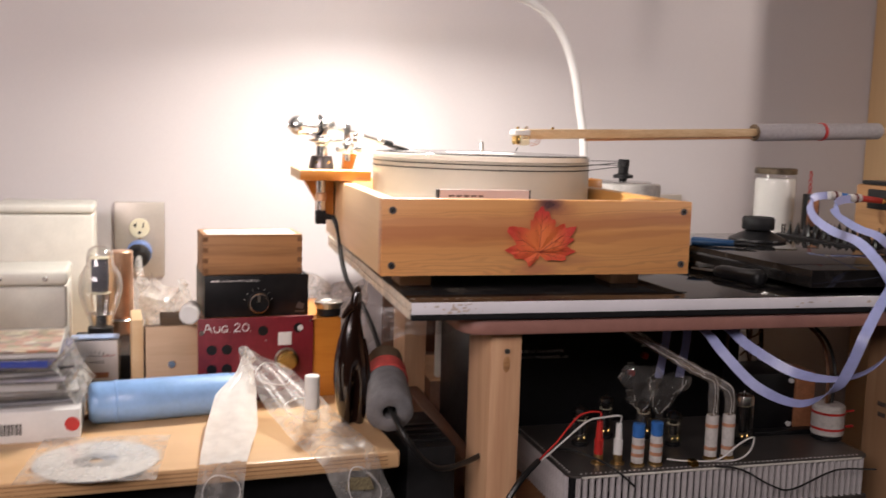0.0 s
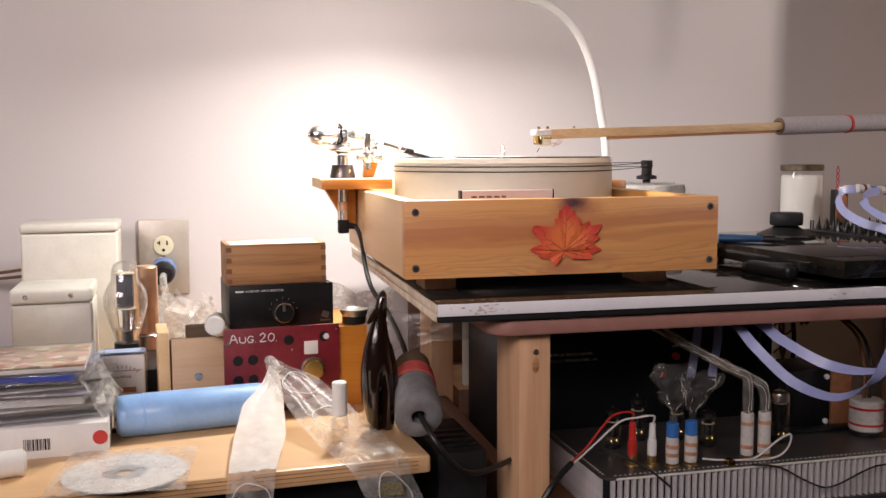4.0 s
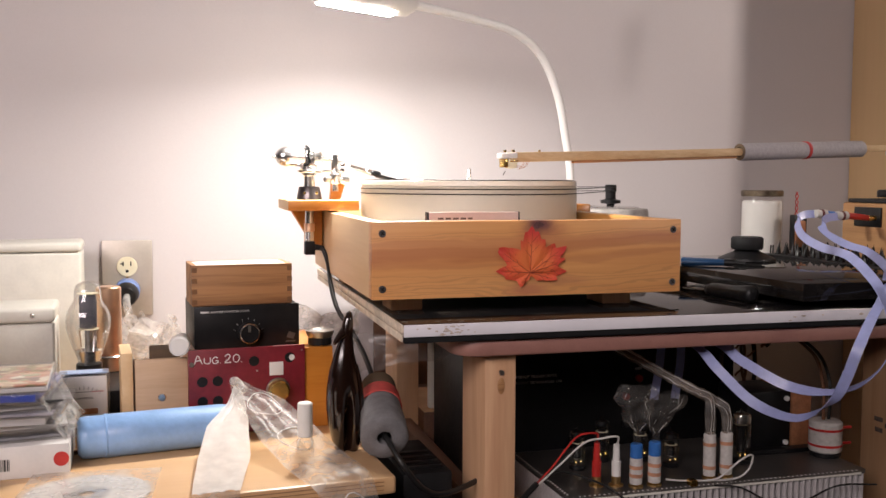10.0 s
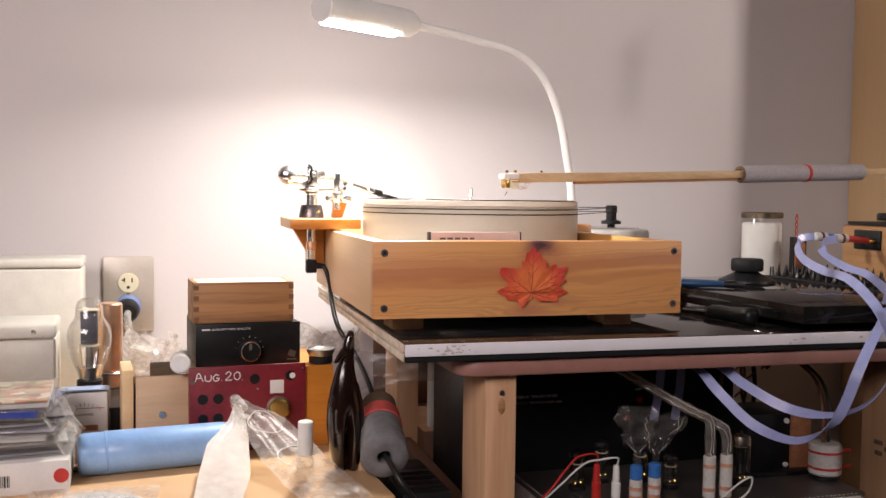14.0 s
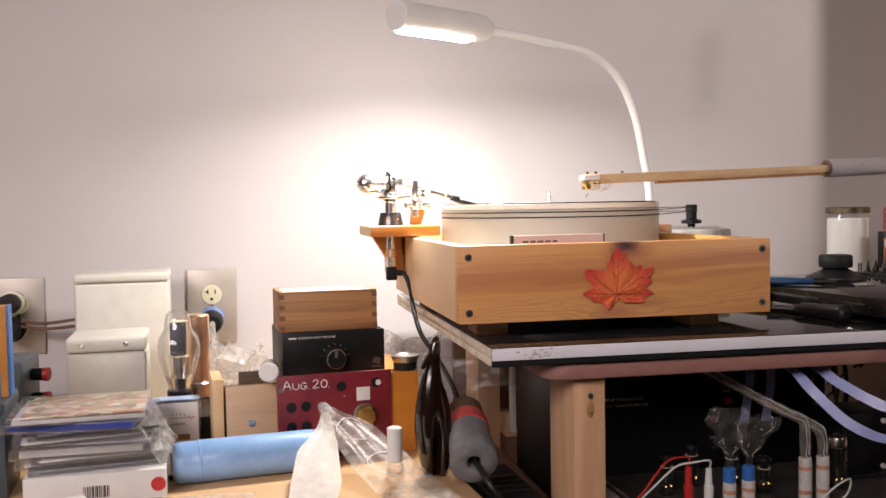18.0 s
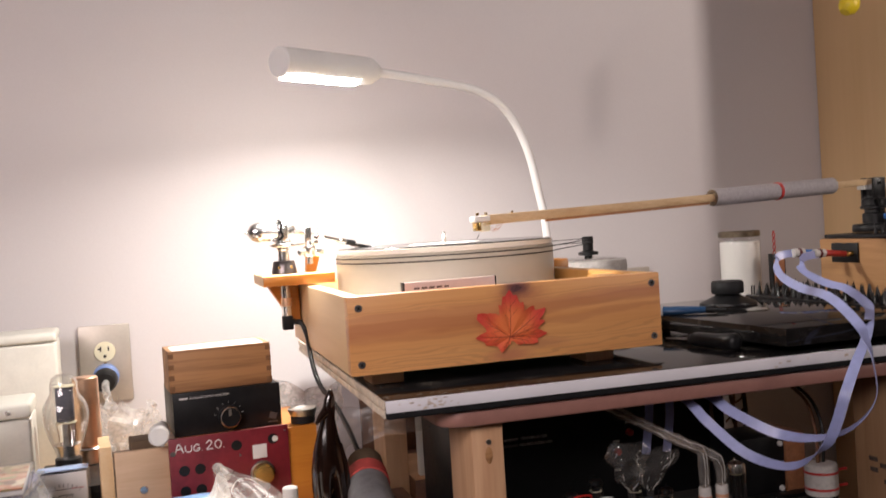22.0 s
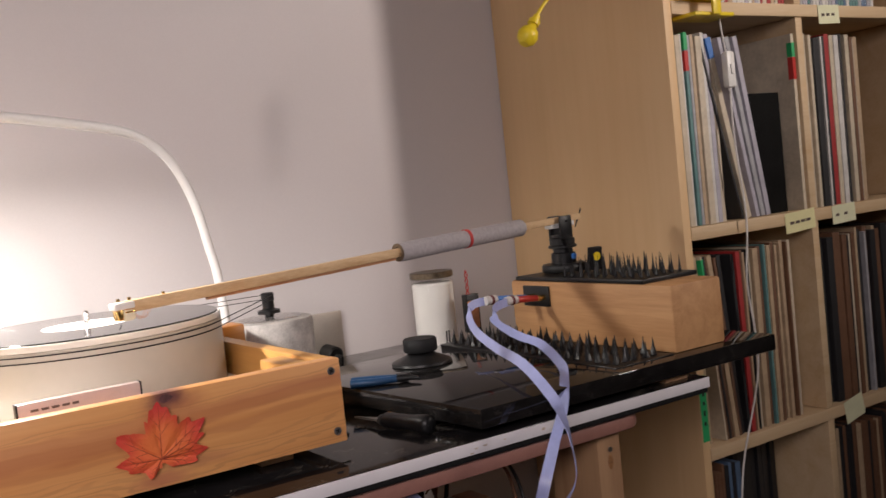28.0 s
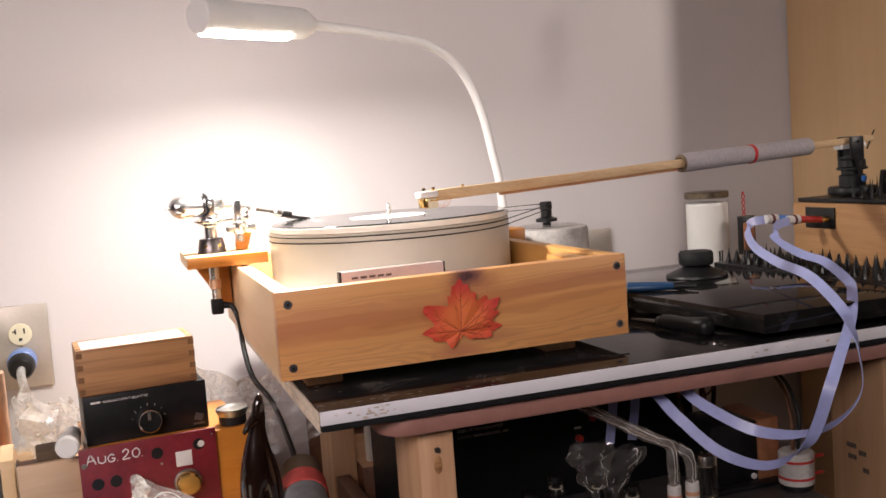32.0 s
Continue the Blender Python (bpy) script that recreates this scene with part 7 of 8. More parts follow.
def strip(t, line, widths, side, mat, seed, base):
    """A limp film strip along a line, with long soft creases."""
    ln_ = smooth_line([Vector(p) - base for p in line], 12)
    wd = np.interp(np.linspace(0, 1, len(ln_)), np.linspace(0, 1, len(widths)), widths)
    bm = B()
    prev = None
    nn = 20
    for i, c in enumerate(ln_):
        row = []
        for j in range(nn + 1):
            u = j / nn - 0.5
            p = c + Vector(side) * u * wd[i]
            q = Vector((u * 5 + seed, i * 0.05, seed))
            lift_ = 0.0032 * noise.noise(q) + 0.0012 * noise.noise(q * 2.7) + 0.0010 * abs(noise.noise(Vector((u * 9 + i * 0.12, seed, i * 0.02))))
            row.append(bm.verts.new(p + Vector((0, -0.3, 1)).normalized() * lift_ + Vector((0, 0, 0.004 - 0.006 * u * u))))
        if prev:
            for j in range(nn):
                bm.faces.new((prev[j], prev[j + 1], row[j + 1], row[j]))
        prev = row
    part("film", bm, mat, t, smooth=60)
    return ln_


def cord_ring(t, ln_, k, side, r, squash=1.0):
    """A thin white cord ring pressed into the film."""
    d = (ln_[min(k + 2, len(ln_) - 1)] - ln_[k - 2]).normalized()
    s = Vector(side).normalized()
    up = s.cross(d)
    if up.y > 0:
        up = -up
    c = ln_[k] + up * 0.004 + Vector((0, 0, 0.003))
    pts = [c + r * (1 + 0.10 * math.sin(3 * a + k)) * (math.cos(a) * d * squash + math.sin(a) * s) for a in np.linspace(0, 2 * math.pi, 22)]
    part("white_loop", tube(B(), pts, 0.00055, 6, 2), WHITE_CABLE, t, "thin white cord ring")


S1 = (1, 0.12, 0)
l1 = [(-0.152, 0.116, 0.872), (-0.154, 0.098, 0.858), (-0.165, 0.060, 0.842), (-0.172, -0.01, 0.824), (-0.179, -0.06, 0.8175), (-0.183, -0.096, 0.8145), (-0.186, -0.105, 0.795), (-0.192, -0.107, 0.745), (-0.197, -0.108, 0.690)]
# lit upper part: the lamp's glare is put into the white haze
strip(s1, l1[:6], (0.008, 0.020, 0.046, 0.055, 0.050, 0.046), S1, FILM_GLARE, 1.0, SO1)
a_ = strip(s1, l1[5:], (0.046, 0.046, 0.048, 0.048), S1, FILM, 1.0, SO1)
cord_ring(s1, a_, 15, S1, 0.0180, 1.3)
s2 = thing("film_strip", (-0.10, 0.03, DZ), "clear film strip with white cord rings across the desk", "plastic film")
SO2 = Vector((-0.10, 0.03, DZ))
S2 = (0.93, 0.34, 0.12)
l2 = [(-0.155, 0.126, 0.880), (-0.146, 0.106, 0.870), (-0.126, 0.080, 0.857), (-0.100, 0.030, 0.834), (-0.078, -0.035, 0.821), (-0.059, -0.088, 0.816), (-0.048, -0.101, 0.790), (-0.030, -0.103, 0.750), (-0.008, -0.105, 0.690)]
a_ = strip(s2, l2, (0.008, 0.026, 0.052, 0.066, 0.066, 0.064, 0.058, 0.054, 0.052), S2, FILM, 7.0, SO2)
for k_, sq in ((25, 1.3), (39, 1.6), (74, 1.25)):
    cord_ring(s2, a_, k_, S2, 0.0165, sq)
part("film_neck", tube(B(), [(-0.055, 0.104, 0.066), (-0.052, 0.094, 0.068), (-0.047, 0.078, 0.064), (-0.044, 0.07, 0.062)], 0.0045, 10, 5, (0.0056, 0.0042)), FILM_HEAP, s2, "twisted film neck on the plug")
part("safety_label", sheet(B(), ((0.040, -0.1375, -0.012), (0.062, -0.1375, -0.013), (0.066, -0.1385, -0.026), (0.037, -0.1385, -0.025)), 2, 2, 0.0), material("tan_label", (0.20, 0.165, 0.09), 0.6, scale=400, vary=0.4), s2, "small printed tan label", smooth=0)

for i, (p, q, r, s, sd_) in enumerate((((-0.312, 0.56, 0.83), (-0.225, 0.50, 0.83), (-0.215, 0.44, 0.905), (-0.30, 0.52, 0.93), 4.0), ((-0.285, 0.40, 0.83), (-0.21, 0.36, 0.86), (-0.215, 0.33, 0.93), (-0.27, 0.38, 0.945), 9.0), ((-0.08, 0.40, 0.83), (0.02, 0.36, 0.85), (0.03, 0.30, 0.94), (-0.07, 0.34, 0.95), 12.0))):
    c = Vector(p)
    bm = sheet(B(), [Vector(k) - c for k in (p, q, r, s)], 20, 18, 0.022, 24, sd_)
    solo("crumpled_cellophane", bm, FILM_HEAP, c - Vector((0, 0, 0.012)), "crumpled clear cellophane heaped behind the instruments", "cellophane", group="cellophane", smooth=20)
bm = sheet(B(), ((-0.06, 0.02, -0.005), (0.16, -0.03, -0.012), (0.155, -0.03, -0.022), (-0.05, 0.0, -0.062)), 34, 14, 0.009, 34, 5.0)
solo("hanging_cellophane", bm, FILM_DULL, (0.045, 0.20, 0.925), "dusty clear film hanging under the black board", "cellophane", smooth=20)

# black connectors by the grey boxes, and the carton at the desk's end
SLATE = material("slate_paint", (0.07, 0.085, 0.10), 0.4, scale=40, vary=0.1)
bk = thing("connector_block", (-0.560, 0.35, DZ), "slate grey connector case with red-ringed black plugs", "connector")
part("block", box(B(), (-0.085, -0.05, 0), (0.03, 0.05, 0.112), 0.004), SLATE, bk, "slate grey painted case")
for pz in (0.055, 0.088):
    p = part("plug", rod(B(), (0.0305, 0.0, pz), (0.052, -0.004, pz), 0.0085, 16, 0.001), BLACK, bk)
    part("plug_ring", rod(B(), (0.046, -0.003, pz), (0.0535, -0.0042, pz), 0.0092, 16, 0.0008), RED, p)
part("clear_box", box(B(), (-0.03, -0.095, 0), (0.025, -0.052, 0.085), 0.003), CASE, bk)
sb_ = thing("slate_box", (-0.545, 0.10, DZ), "low slate blue box at the end of the desk", "box", 4)
part("body", box(B(), (-0.060, -0.045, 0), (0.046, 0.045, 0.092), 0.003), SLATE, sb_)
part("lid", box(B(), (-0.061, -0.046, 0.0922), (0.047, 0.046, 0.1055), 0.003), SLATE, sb_)
ct_ = thing("orange_carton", (-0.537, 0.10, DZ + 0.1057), "upright orange and blue printed carton", "carton", 4)
part("carton_body", box(B(), (-0.06, -0.012, 0), (0.038, 0.012, 0.100), 0.001), material("orange_print", (0.60, 0.26, 0.06), 0.5, scale=40), ct_)
part("blue_edge", box(B(), (0.0382, -0.0122, 0), (0.0402, 0.0122, 0.1005), 0.0005), BLUE, ct_, "blue printed edge")
part("blue_panel", box(B(), (-0.06, -0.0126, 0.0), (0.030, -0.0121, 0.028), 0), BLUE, ct_, "blue printed panel", smooth=0)

# ---------------------------------------------------------------- under the table
AZ0, AZ1 = 0.7005, 0.757
am_ = thing("valve_amplifier", (0.40, 0.06, AZ0), "aluminium valve amplifier with ribbed front under the table", "amplifier", 1.2)
AO = Matrix.Translation((-0.40, -0.06, -AZ0))


def amp(bm):
    bm.transform(AO)
    return bm


part("chassis", amp(box(B(), (0.213, -0.022, AZ0), (0.612, 0.16, AZ1 - 0.003), 0.004)), BLACK_METAL, am_)
bm = box(B(), (0.207, -0.03, AZ1 - 0.0028), (0.618, 0.166, AZ1), 0)
es = [e for e in bm.edges if abs(e.verts[0].co.z - e.verts[1].co.z) > 0.001]
bmesh.ops.bevel(bm, geom=es, offset=0.014, segments=6, affect="EDGES", profile=0.5)
tp_ = part("top_plate", amp(bm), ALU, am_, "brushed aluminium top plate")
part("bottom_rail", amp(box(B(), (0.208, -0.0295, AZ0), (0.617, -0.0225, AZ0 + 0.006), 0.0015)), ALU, am_)
bm = B()
for zz_ in (AZ0 + 0.0061, AZ1 - 0.0029):
    for a in np.linspace(math.pi, 2 * math.pi, 7):
        bm.verts.new((0.0029 * math.cos(a), -0.0010 + 0.0062 * math.sin(a), zz_))
bm.verts.ensure_lookup_table()
for i in range(6):
    bm.faces.new((bm.verts[i], bm.verts[i + 1], bm.verts[i + 8], bm.verts[i + 7]))
bm.faces.new((bm.verts[6], bm.verts[0], bm.verts[7], bm.verts[13]))
fin = finish(bm, "fin", ALU_FIN, 60)
for k in range(46):
    o = new("fin", fin)
    o.parent = am_
    o.matrix_basis = AO @ Matrix.Translation((0.2205 + k * 0.0086, -0.0225, 0))
for k in range(21):
    o = new("fin", fin)
    o.parent = am_
    o.matrix_basis = AO @ Matrix.Translation((0.2125, -0.014 + k * 0.0086, 0)) @ Matrix.Rotation(radians(-90), 4, "Z")
# highlight along the top plate's front edge, painted as a pale strip
part("rim_highlight", amp(box(B(), (0.222, -0.0312, AZ1 - 0.0032), (0.604, -0.0301, AZ1 - 0.0004), 0.0004)), GREYBOX, tp_, "pale strip for light caught on the front rim")
# perforations drawn as pale discs, the light through them in the colour
bm = B()
for k in range(62):
    cyl(bm, 0.0014, AZ1 + 0.0001, AZ1 + 0.0005, 6, 0, Matrix.Translation((0.224 + k * 0.0062, -0.0235, 0)))
for k in range(24):
    cyl(bm, 0.0014, AZ1 + 0.0001, AZ1 + 0.0005, 6, 0, Matrix.Translation((0.2125, -0.014 + k * 0.0072, 0)))
part("rim_dots", amp(bm), PAPER, tp_, "row of pale rim dots", smooth=0)


GOLD_DULL = material("dull_gold", (0.50, 0.33, 0.14), 0.35, 0.9, scale=90, vary=0.2)


def rca(x, y, kind, h):
    lab = {"red": "red phono plug", "white": "white phono plug", "blue": "blue and white felt-wrapped phono plug", "felt": "white felt-wrapped phono plug"}[kind]
    t = thing("phono_plug", (x, y, AZ1), lab + " standing in the amplifier top", "phono plug", group="phono plugs")
    part("socket", lathe(B(), [(0, 0), (0.0088, 0), (0.0088, 0.002), (0.0056, 0.003), (0.0056, 0.012 if kind in ("red", "white") else 0.0035), (0, 0.012 if kind in ("red", "white") else 0.0035)], 18), GOLD_DULL, t)
    if kind in ("red", "white"):
        m = RED if kind == "red" else WHITE
        part("barrel", lathe(B(), [(0, 0.012), (0.0056, 0.012), (0.0056, 0.030), (0.0044, 0.031), (0.0036, h), (0, h)], 18), m, t)
    else:
        part("felt_wrap", cyl(B(), 0.0076, 0.0036, h - (0.017 if kind == "blue" else 0), 22, 0.001), FELT_W, t)
        for z in (0.012, h - (0.030 if kind == "blue" else 0.015)):
            part("copper_band", lathe(B(), [(0.0076, z), (0.0080, z + 0.0004), (0.0080, z + 0.004), (0.0076, z + 0.0044)], 22), COPPER_FOIL, t)
        if kind == "blue":
            part("blue_sleeve", cyl(B(), 0.0074, h - 0.0168, h, 20, 0.001), BLUE, t)
    return t


rca(0.261, 0.006, "red", 0.052)
rca(0.284, 0.001, "white", 0.050)
rca(0.305, -0.009, "blue", 0.052)
rca(0.329, -0.009, "blue", 0.053)
rca(0.407, -0.001, "felt", 0.0555)
rca(0.430, -0.001, "felt", 0.0555)

for x, y, h in ((0.265, 0.075, 0.05), (0.36, 0.09, 0.05), (0.482, 0.05, 0.066), (0.385, 0.055, 0.045), (0.31, 0.10, 0.055)):
    t = thing("small_valve", (x, y, AZ1), "small glass valve glowing dimly on the amplifier", "vacuum tube", group="small valves")
    wide = Matrix.Diagonal((1.3, 1.3, 1, 1)) if h > 0.06 else Matrix.Identity(4)
    part("valve_socket", cyl(B(), 0.0105, 0, 0.006, 18, 0.001, wide), BLACK, t)
    part("valve_glass", lathe(B(), [(0.0095, 0.006), (0.0100, 0.008), (0.0100, h - 0.006), (0.0092, h - 0.002), (0.0060, h), (0.0020, h + 0.0004), (0.0012, h + 0.004), (0, h + 0.0045)], 24, wide), GLASS, t)
    part("plate_metal", cyl(B(), 0.0055, 0.014, h - 0.014, 12, 0.001), BLACK_METAL, t)
    part("getter", lathe(B(), [(0.0096, h - (0.014 if h > 0.06 else 0.008)), (0.0096, h - 0.0065), (0.0088, h - 0.0026), (0.0058, h - 0.0006)], 20, wide), CHROME if h > 0.06 else BLACK_METAL, t)
    part("filament", rod(B(), (0.003, -0.0062, 0.010), (0.003, -0.0062, 0.0118), 0.0008, 6), HEATER, t, "orange glowing filament")
    part("filament", rod(B(), (-0.004, -0.0060, 0.0095), (-0.004, -0.0060, 0.0110), 0.0006, 6), HEATER, t, "orange glowing filament")
    part("mica_disc", cyl(B(), 0.0084, h - 0.0165, h - 0.0160, 16), IVORY, t, "pale mica spacer")

wr = thing("signal_lead_bundle", (0.266, -0.0055, AZ1), "red, white and black thin leads on the amplifier", "leads")
WO = -Vector((0.27, 0.0, AZ1))
for pts, m, r in (
    (((0.265, 0.012, 0.809), (0.262, 0.006, 0.822), (0.240, 0.008, 0.820), (0.222, 0.004, 0.806), (0.205, -0.002, 0.790), (0.186, -0.012, 0.779), (0.172, -0.022, 0.772)), RED, 0.0012),
    (((0.289, 0.006, 0.807), (0.286, 0.0, 0.818), (0.267, 0.004, 0.816), (0.245, 0.004, 0.812), (0.212, -0.004, 0.791), (0.188, -0.014, 0.778), (0.172, -0.022, 0.771)), WHITE_CABLE, 0.0012),
    (((0.178, -0.018, 0.775), (0.160, -0.03, 0.766), (0.146, -0.040, 0.757), (0.130, -0.045, 0.735), (0.122, -0.045, 0.705)), CABLE, 0.0036),
    (((0.180, -0.016, 0.775), (0.200, 0.0, 0.780), (0.228, 0.01, 0.776), (0.252, -0.006, 0.770), (0.270, -0.028, 0.762), (0.290, -0.039, 0.745)), CABLE, 0.0014),
    (((0.395, -0.012, 0.760), (0.41, -0.02, 0.765), (0.435, -0.024, 0.785), (0.453, -0.022, 0.790), (0.452, -0.016, 0.770), (0.43, -0.015, 0.760), (0.37, -0.012, 0.762), (0.345, -0.01, 0.765)), WHITE_CABLE, 0.0012),
    (((0.40, -0.026, 0.7585), (0.43, -0.036, 0.756), (0.47, -0.039, 0.735), (0.50, -0.039, 0.728), (0.56, -0.038, 0.748), (0.62, -0.036, 0.745)), CABLE, 0.0012),
):
    part("wire", tube(B(), [Vector(p) + WO for p in pts], r, 7, 7), m, wr)
part("wire_clip", box(B(), (0.101, -0.024, 0.0008), (0.110, -0.012, 0.008), 0.001), BRASS, wr)


def tied_bag(at, w, h, seed, lean):
    bm = B()
    seg, rows = 44, 30
    prev, rings_, folds = None, [], B()
    for i in range(rows + 1):
        v = i / rows
        r = 0.0045 + (w - 0.0045) * (max(0, v - 0.24) / 0.76) ** 0.6 * (1 if v < 0.85 else 1 - (v - 0.85) * 3.2)
        ring_ = []
        for k2 in range(seg):
            a = 2 * math.pi * k2 / seg
            p = Vector((r * math.cos(a) + lean * v * v, 0.35 * r * math.sin(a), h * v))
            o = noise.noise_vector(p * 62 + Vector((seed, seed, 0)))
            f = noise.noise(Vector((a * 2.2 + seed, v * 2.5, seed)))
            w2 = noise.noise_vector(p * 190 + Vector((0, seed, seed)))
            ring_.append(bm.verts.new(p + o * (0.0005 + 0.009 * v) + w2 * 0.0016 * v + Vector((math.cos(a), 0.6 * math.sin(a), 0)) * (0.35 - abs(f)) * 0.008 * v))
        if prev:
            for k2 in range(seg):
                bm.faces.new((prev[k2], prev[(k2 + 1) % seg], ring_[(k2 + 1) % seg], ring_[k2]))
        prev = ring_
        rings_.append([v_.co.copy() for v_ in ring_])
    for j in (4, 17, 28, 37):
        j0 = j
        for i in range(6, rows - 2):
            k2 = (j0 + int(2.5 * noise.noise(Vector((i * 0.35, j, seed))))) % seg
            k3 = (j0 + int(2.5 * noise.noise(Vector(((i + 1) * 0.35, j, seed))))) % seg
            if noise.noise(Vector((i * 0.21, j * 1.7, seed))) > 0.02:
                rod(folds, rings_[i][k2], rings_[i + 1][k3], 0.00030, 5)
    t = thing("tied_plastic_bag", at, "crumpled clear plastic bag tied over a plug", "plastic bag", group="tied bags")
    film_ = part("film", bm, BAG, t, smooth=24)
    # highlights on the bag's creases, painted as pale threads
    part("crease_glint", folds, GLINT, film_, "crease highlight drawn as pale threads")
    return t


def crinkle(bm):
    for v in bm.verts:
        v.co += 0.0016 * noise.noise_vector(v.co * 120)
    return bm


tied_bag((0.306, -0.009, AZ1 + 0.0525), 0.030, 0.070, 3.0, -0.004)
tied_bag((0.330, -0.009, AZ1 + 0.0535), 0.029, 0.056, 8.0, 0.022)
for k, (x, pts) in enumerate(((0.407, ((0, 0, 0), (0.0, 0.001, 0.034), (-0.004, 0.004, 0.046), (-0.02, 0.012, 0.053), (-0.06, 0.035, 0.076), (-0.115, 0.07, 0.108))), (0.430, ((0, 0, 0), (0.0, 0.001, 0.020), (-0.004, 0.004, 0.032), (-0.02, 0.014, 0.042), (-0.07, 0.045, 0.070), (-0.13, 0.08, 0.108))))):
    t = thing("clear_jacket_cable", (x, -0.001, AZ1 + 0.056), "thick dusty clear-jacketed cable from a felt plug", "cable", group="clear cables")
    part("jacket", crinkle(tube(B(), pts, 0.006, 12, 14, (0.0066, 0.0056))), JACKET, t)
    # two pale threads painted for the streaks of light along the jacket
    for oy, oz in ((-0.0058, 0.0034), (-0.0062, -0.0022)):
        part("jacket_glint", crinkle(tube(B(), [(p[0] + oz * 0.6, p[1] + oy, p[2] + oz) for p in pts], 0.0005, 5, 14)), GLINT, t, "highlight drawn as a pale thread along the jacket")

tr = thing("black_transformer_case", (0.335, 0.30, 0.7005), "large black step-up transformer case under the table", "transformer case")
part("case", box(B(), (-0.168, -0.09, 0), (0.235, 0.12, 0.208), 0.003), BLACK_METAL, tr)
words("case_lettering", "STEP-UP TRANSFORMER", 0.0058, PAPER, tr, face_y(-0.106, -0.0905, 0.1455))
words("case_lettering", "TECHNOLOGIES, USA", 0.0050, PAPER, tr, face_y(-0.085, -0.0905, 0.1375))
part("print_mark", box(B(), (-0.106, -0.0908, 0.1375), (-0.0865, -0.0902, 0.141)), ALU, tr, "pale print", smooth=0)
for x, z in ((0.075, 0.15), (0.055, 0.125), (0.055, 0.085)):
    part("print_mark", box(B(), (x, -0.0908, z), (x + 0.010, -0.0902, z + 0.003)), STEEL, tr, "pale print", smooth=0)
    part("socket", rod(B(), (x + 0.005, -0.0902, z - 0.012), (x + 0.005, -0.098, z - 0.012), 0.005, 14, 0.001), RED if z > 0.1 else BLACK, tr)
fr_ = thing("framed_panel", (0.165, 0.445, 0.752), "black panel with a thin pale rounded frame behind the table leg", "panel")
part("frame", box(B(), (0, 0, 0), (0.30, 0.012, 0.172), 0.006, None, 3), GREYBOX, fr_)
part("black_panel", box(B(), (0.009, -0.0025, 0.009), (0.292, 0.0, 0.164), 0.002), BLACK_SOFT, fr_)
# added dark crate and backing, to cover the pale wall under the table
crt = thing("dark_crate", (0.37, 0.55, ZF), "added dark brown crate and backing under the table", "crate")
part("crate_body", box(B(), (-0.215, -0.115, 0), (0.235, 0.095, 0.680), 0.003), DARKWOOD, crt)
part("top_lip", box(B(), (-0.215, -0.118, 0.6803), (0.10, 0.06, 0.6815), 0.0004), LUMBER, crt, "pale top edge")
part("dark_backing", box(B(), (-0.255, 0.0955, 0), (0.235, 0.105, 0.850), 0.002), DARKWOOD, crt)

ck = thing("choke_coil", (0.560, 0.118, AZ1), "black iron transformer with a copper strap", "transformer")
part("core", box(B(), (-0.045, -0.030, 0), (0.022, 0.045, 0.080), 0.002), BLACK_METAL, ck)
part("copper_strap", box(B(), (0.0222, -0.033, 0.0008), (0.052, 0.045, 0.081), 0.0015), COPPER_DULL, ck, "dull copper strap")
for z in (0.010, 0.070):
    part("bolt", rod(B(), (0.014, -0.030, z), (0.014, -0.034, z), 0.0036, 12, 0.0005), PAPER, ck)
part("foot_plate", box(B(), (-0.05, -0.05, 0.0002), (0.05, -0.0335, 0.006), 0.001), BLACK_METAL, ck)
wr2 = thing("felt_drum", (0.609, 0.050, AZ1), "white felt-wrapped drum with two red bands", "drum")
part("base", cyl(B(), 0.020, 0, 0.006, 30, 0.001), BLACK, wr2)
part("felt_body", cyl(B(), 0.0212, 0.0062, 0.047, 36, 0.002), FELT_W, wr2)
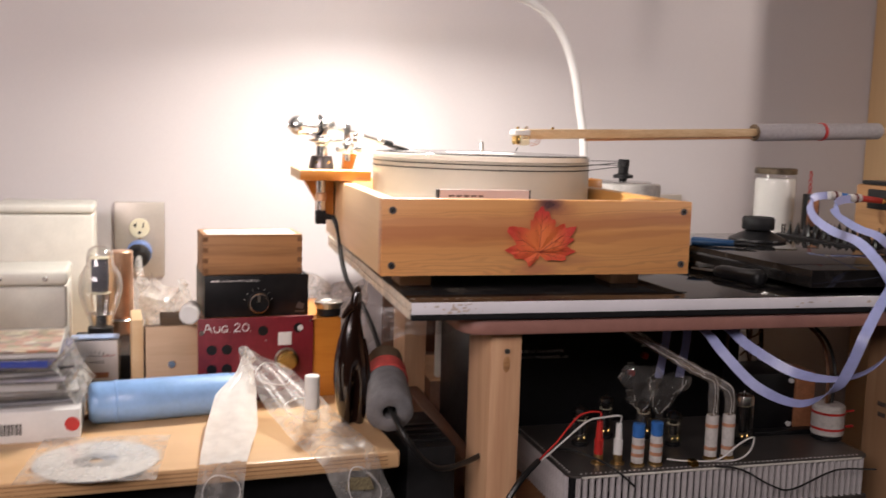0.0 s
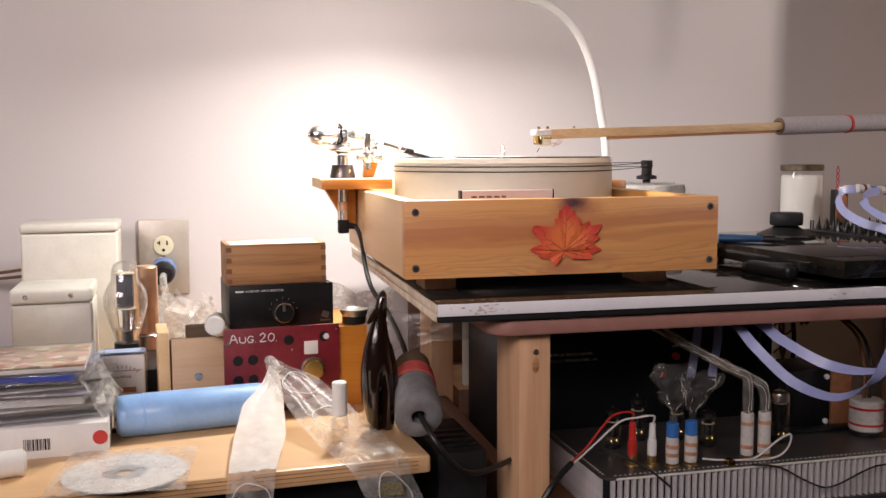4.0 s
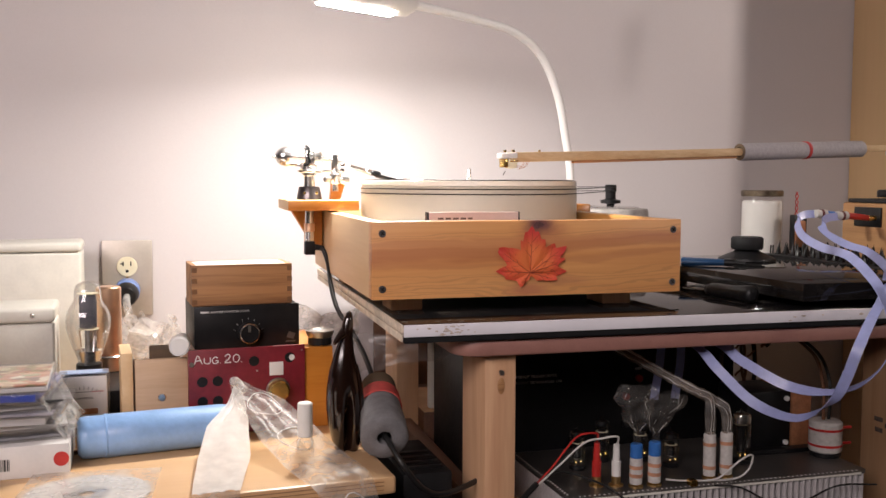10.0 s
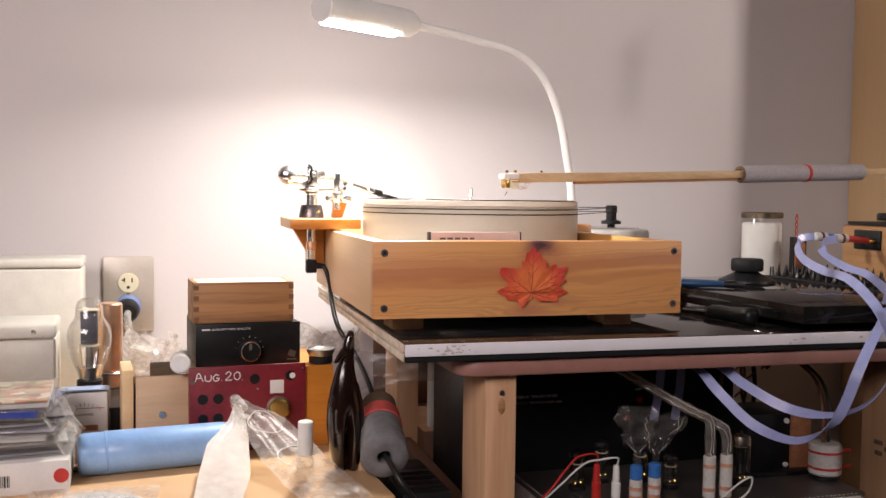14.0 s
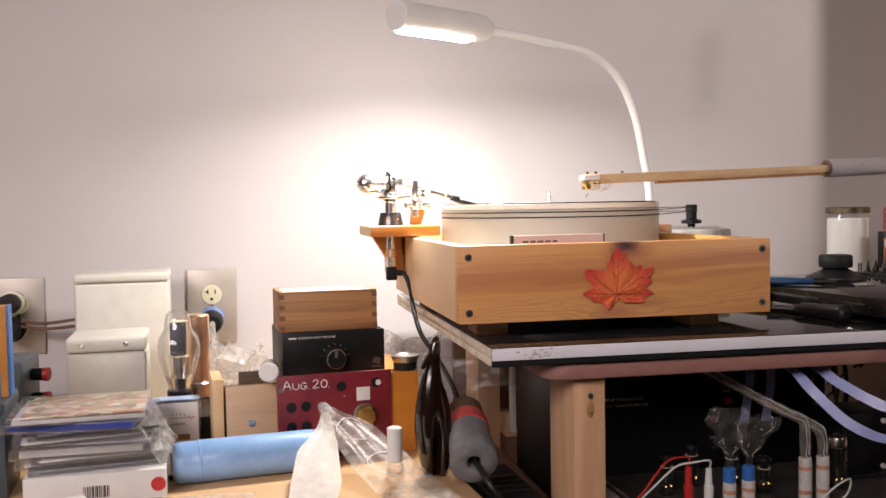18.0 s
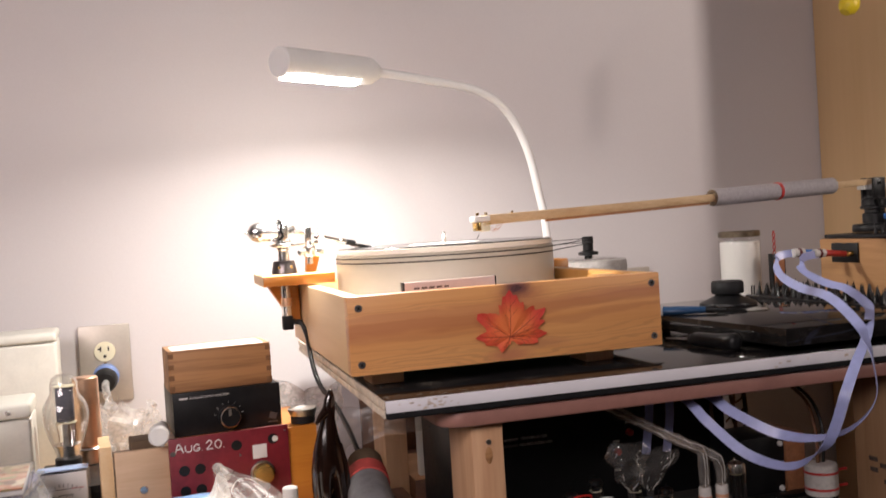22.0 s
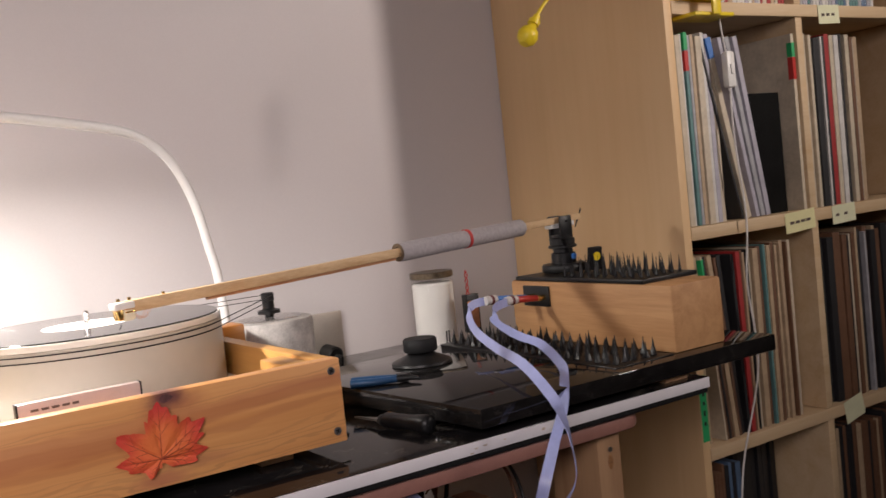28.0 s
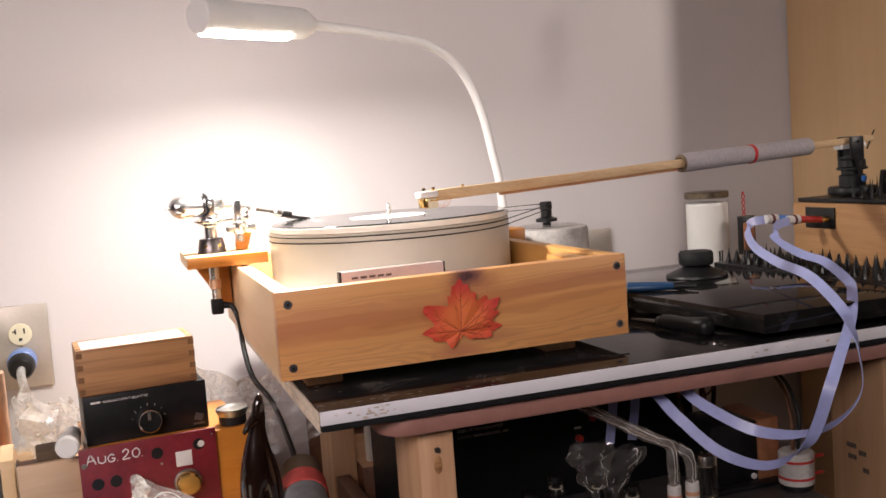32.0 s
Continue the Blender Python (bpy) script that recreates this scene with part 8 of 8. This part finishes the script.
for z in (0.014, 0.035):
    part("elastic_band", lathe(B(), [(0.0211, z), (0.0219, z + 0.0004), (0.0219, z + 0.003), (0.0211, z + 0.0034)], 30), RED, wr2, "red elastic band")
    part("band_tail", box(B(), (0.0209, -0.006, z + 0.0002), (0.036, -0.004, z + 0.0036), 0.0003), RED, wr2)
for dx in (-0.004, 0.004):
    part("lead", tube(B(), [(dx, 0, 0.048), (dx * 1.4 + 0.003, 0.004, 0.09), (dx + 0.004, 0.03, 0.13), (dx - 0.02, 0.07, 0.155), (dx - 0.03, 0.10, 0.13)], 0.0022, 8), DARKWOOD if dx < 0 else CABLE, wr2)
cb_ = thing("cord_loops", (0.60, 0.28, 0.80), "dark cords looping down below the table", "cords")
for pts in (((-0.06, 0, 0.125), (-0.05, -0.01, 0.06), (-0.02, 0, 0.02), (-0.01, 0.02, -0.03)), ((-0.02, 0, 0.125), (-0.03, 0.0, 0.08), (-0.04, 0.01, 0.03), (-0.03, 0.02, -0.02)), ((0.02, 0.02, 0.125), (0.04, 0.0, 0.09), (0.05, 0.0, 0.02), (0.045, 0.02, -0.06)), ((0.01, 0.0, 0.125), (0.0, 0.02, 0.09), (-0.02, 0.02, 0.07), (-0.06, 0.03, 0.10))):
    part("cord", tube(B(), pts, 0.0035, 8, 7), CABLE, cb_)
tc_ = thing("twisted_cord", (0.585, 0.20, 0.80), "brown twisted cord tied in a loose hank under the table", "cord")
for s_ in (0, 1):
    part("strand", tube(B(), [(-0.012 + 0.010 * q + 0.0026 * math.cos(q * 14 + s_ * math.pi), 0.0026 * math.sin(q * 14 + s_ * math.pi), 0.127 - 0.13 * q) for q in np.linspace(0, 1, 26)], 0.0022, 7, 3), TAN_CORD, tc_)
for z_ in (0.088, 0.066, 0.048):
    part("tie", tube(B(), [(0.010, -0.002, z_ + 0.006), (-0.001, -0.006, z_), (-0.014, -0.003, z_ - 0.005), (-0.020, 0, z_ - 0.012)], 0.0014, 6), TAN_CORD, tc_, "short brown tie")
part("slack", tube(B(), [(-0.014, 0, 0.126), (-0.030, 0.004, 0.10), (-0.040, 0.004, 0.06), (-0.036, 0, 0.02), (-0.02, -0.004, -0.01)], 0.0028, 8, 7), TAN_CORD, tc_)
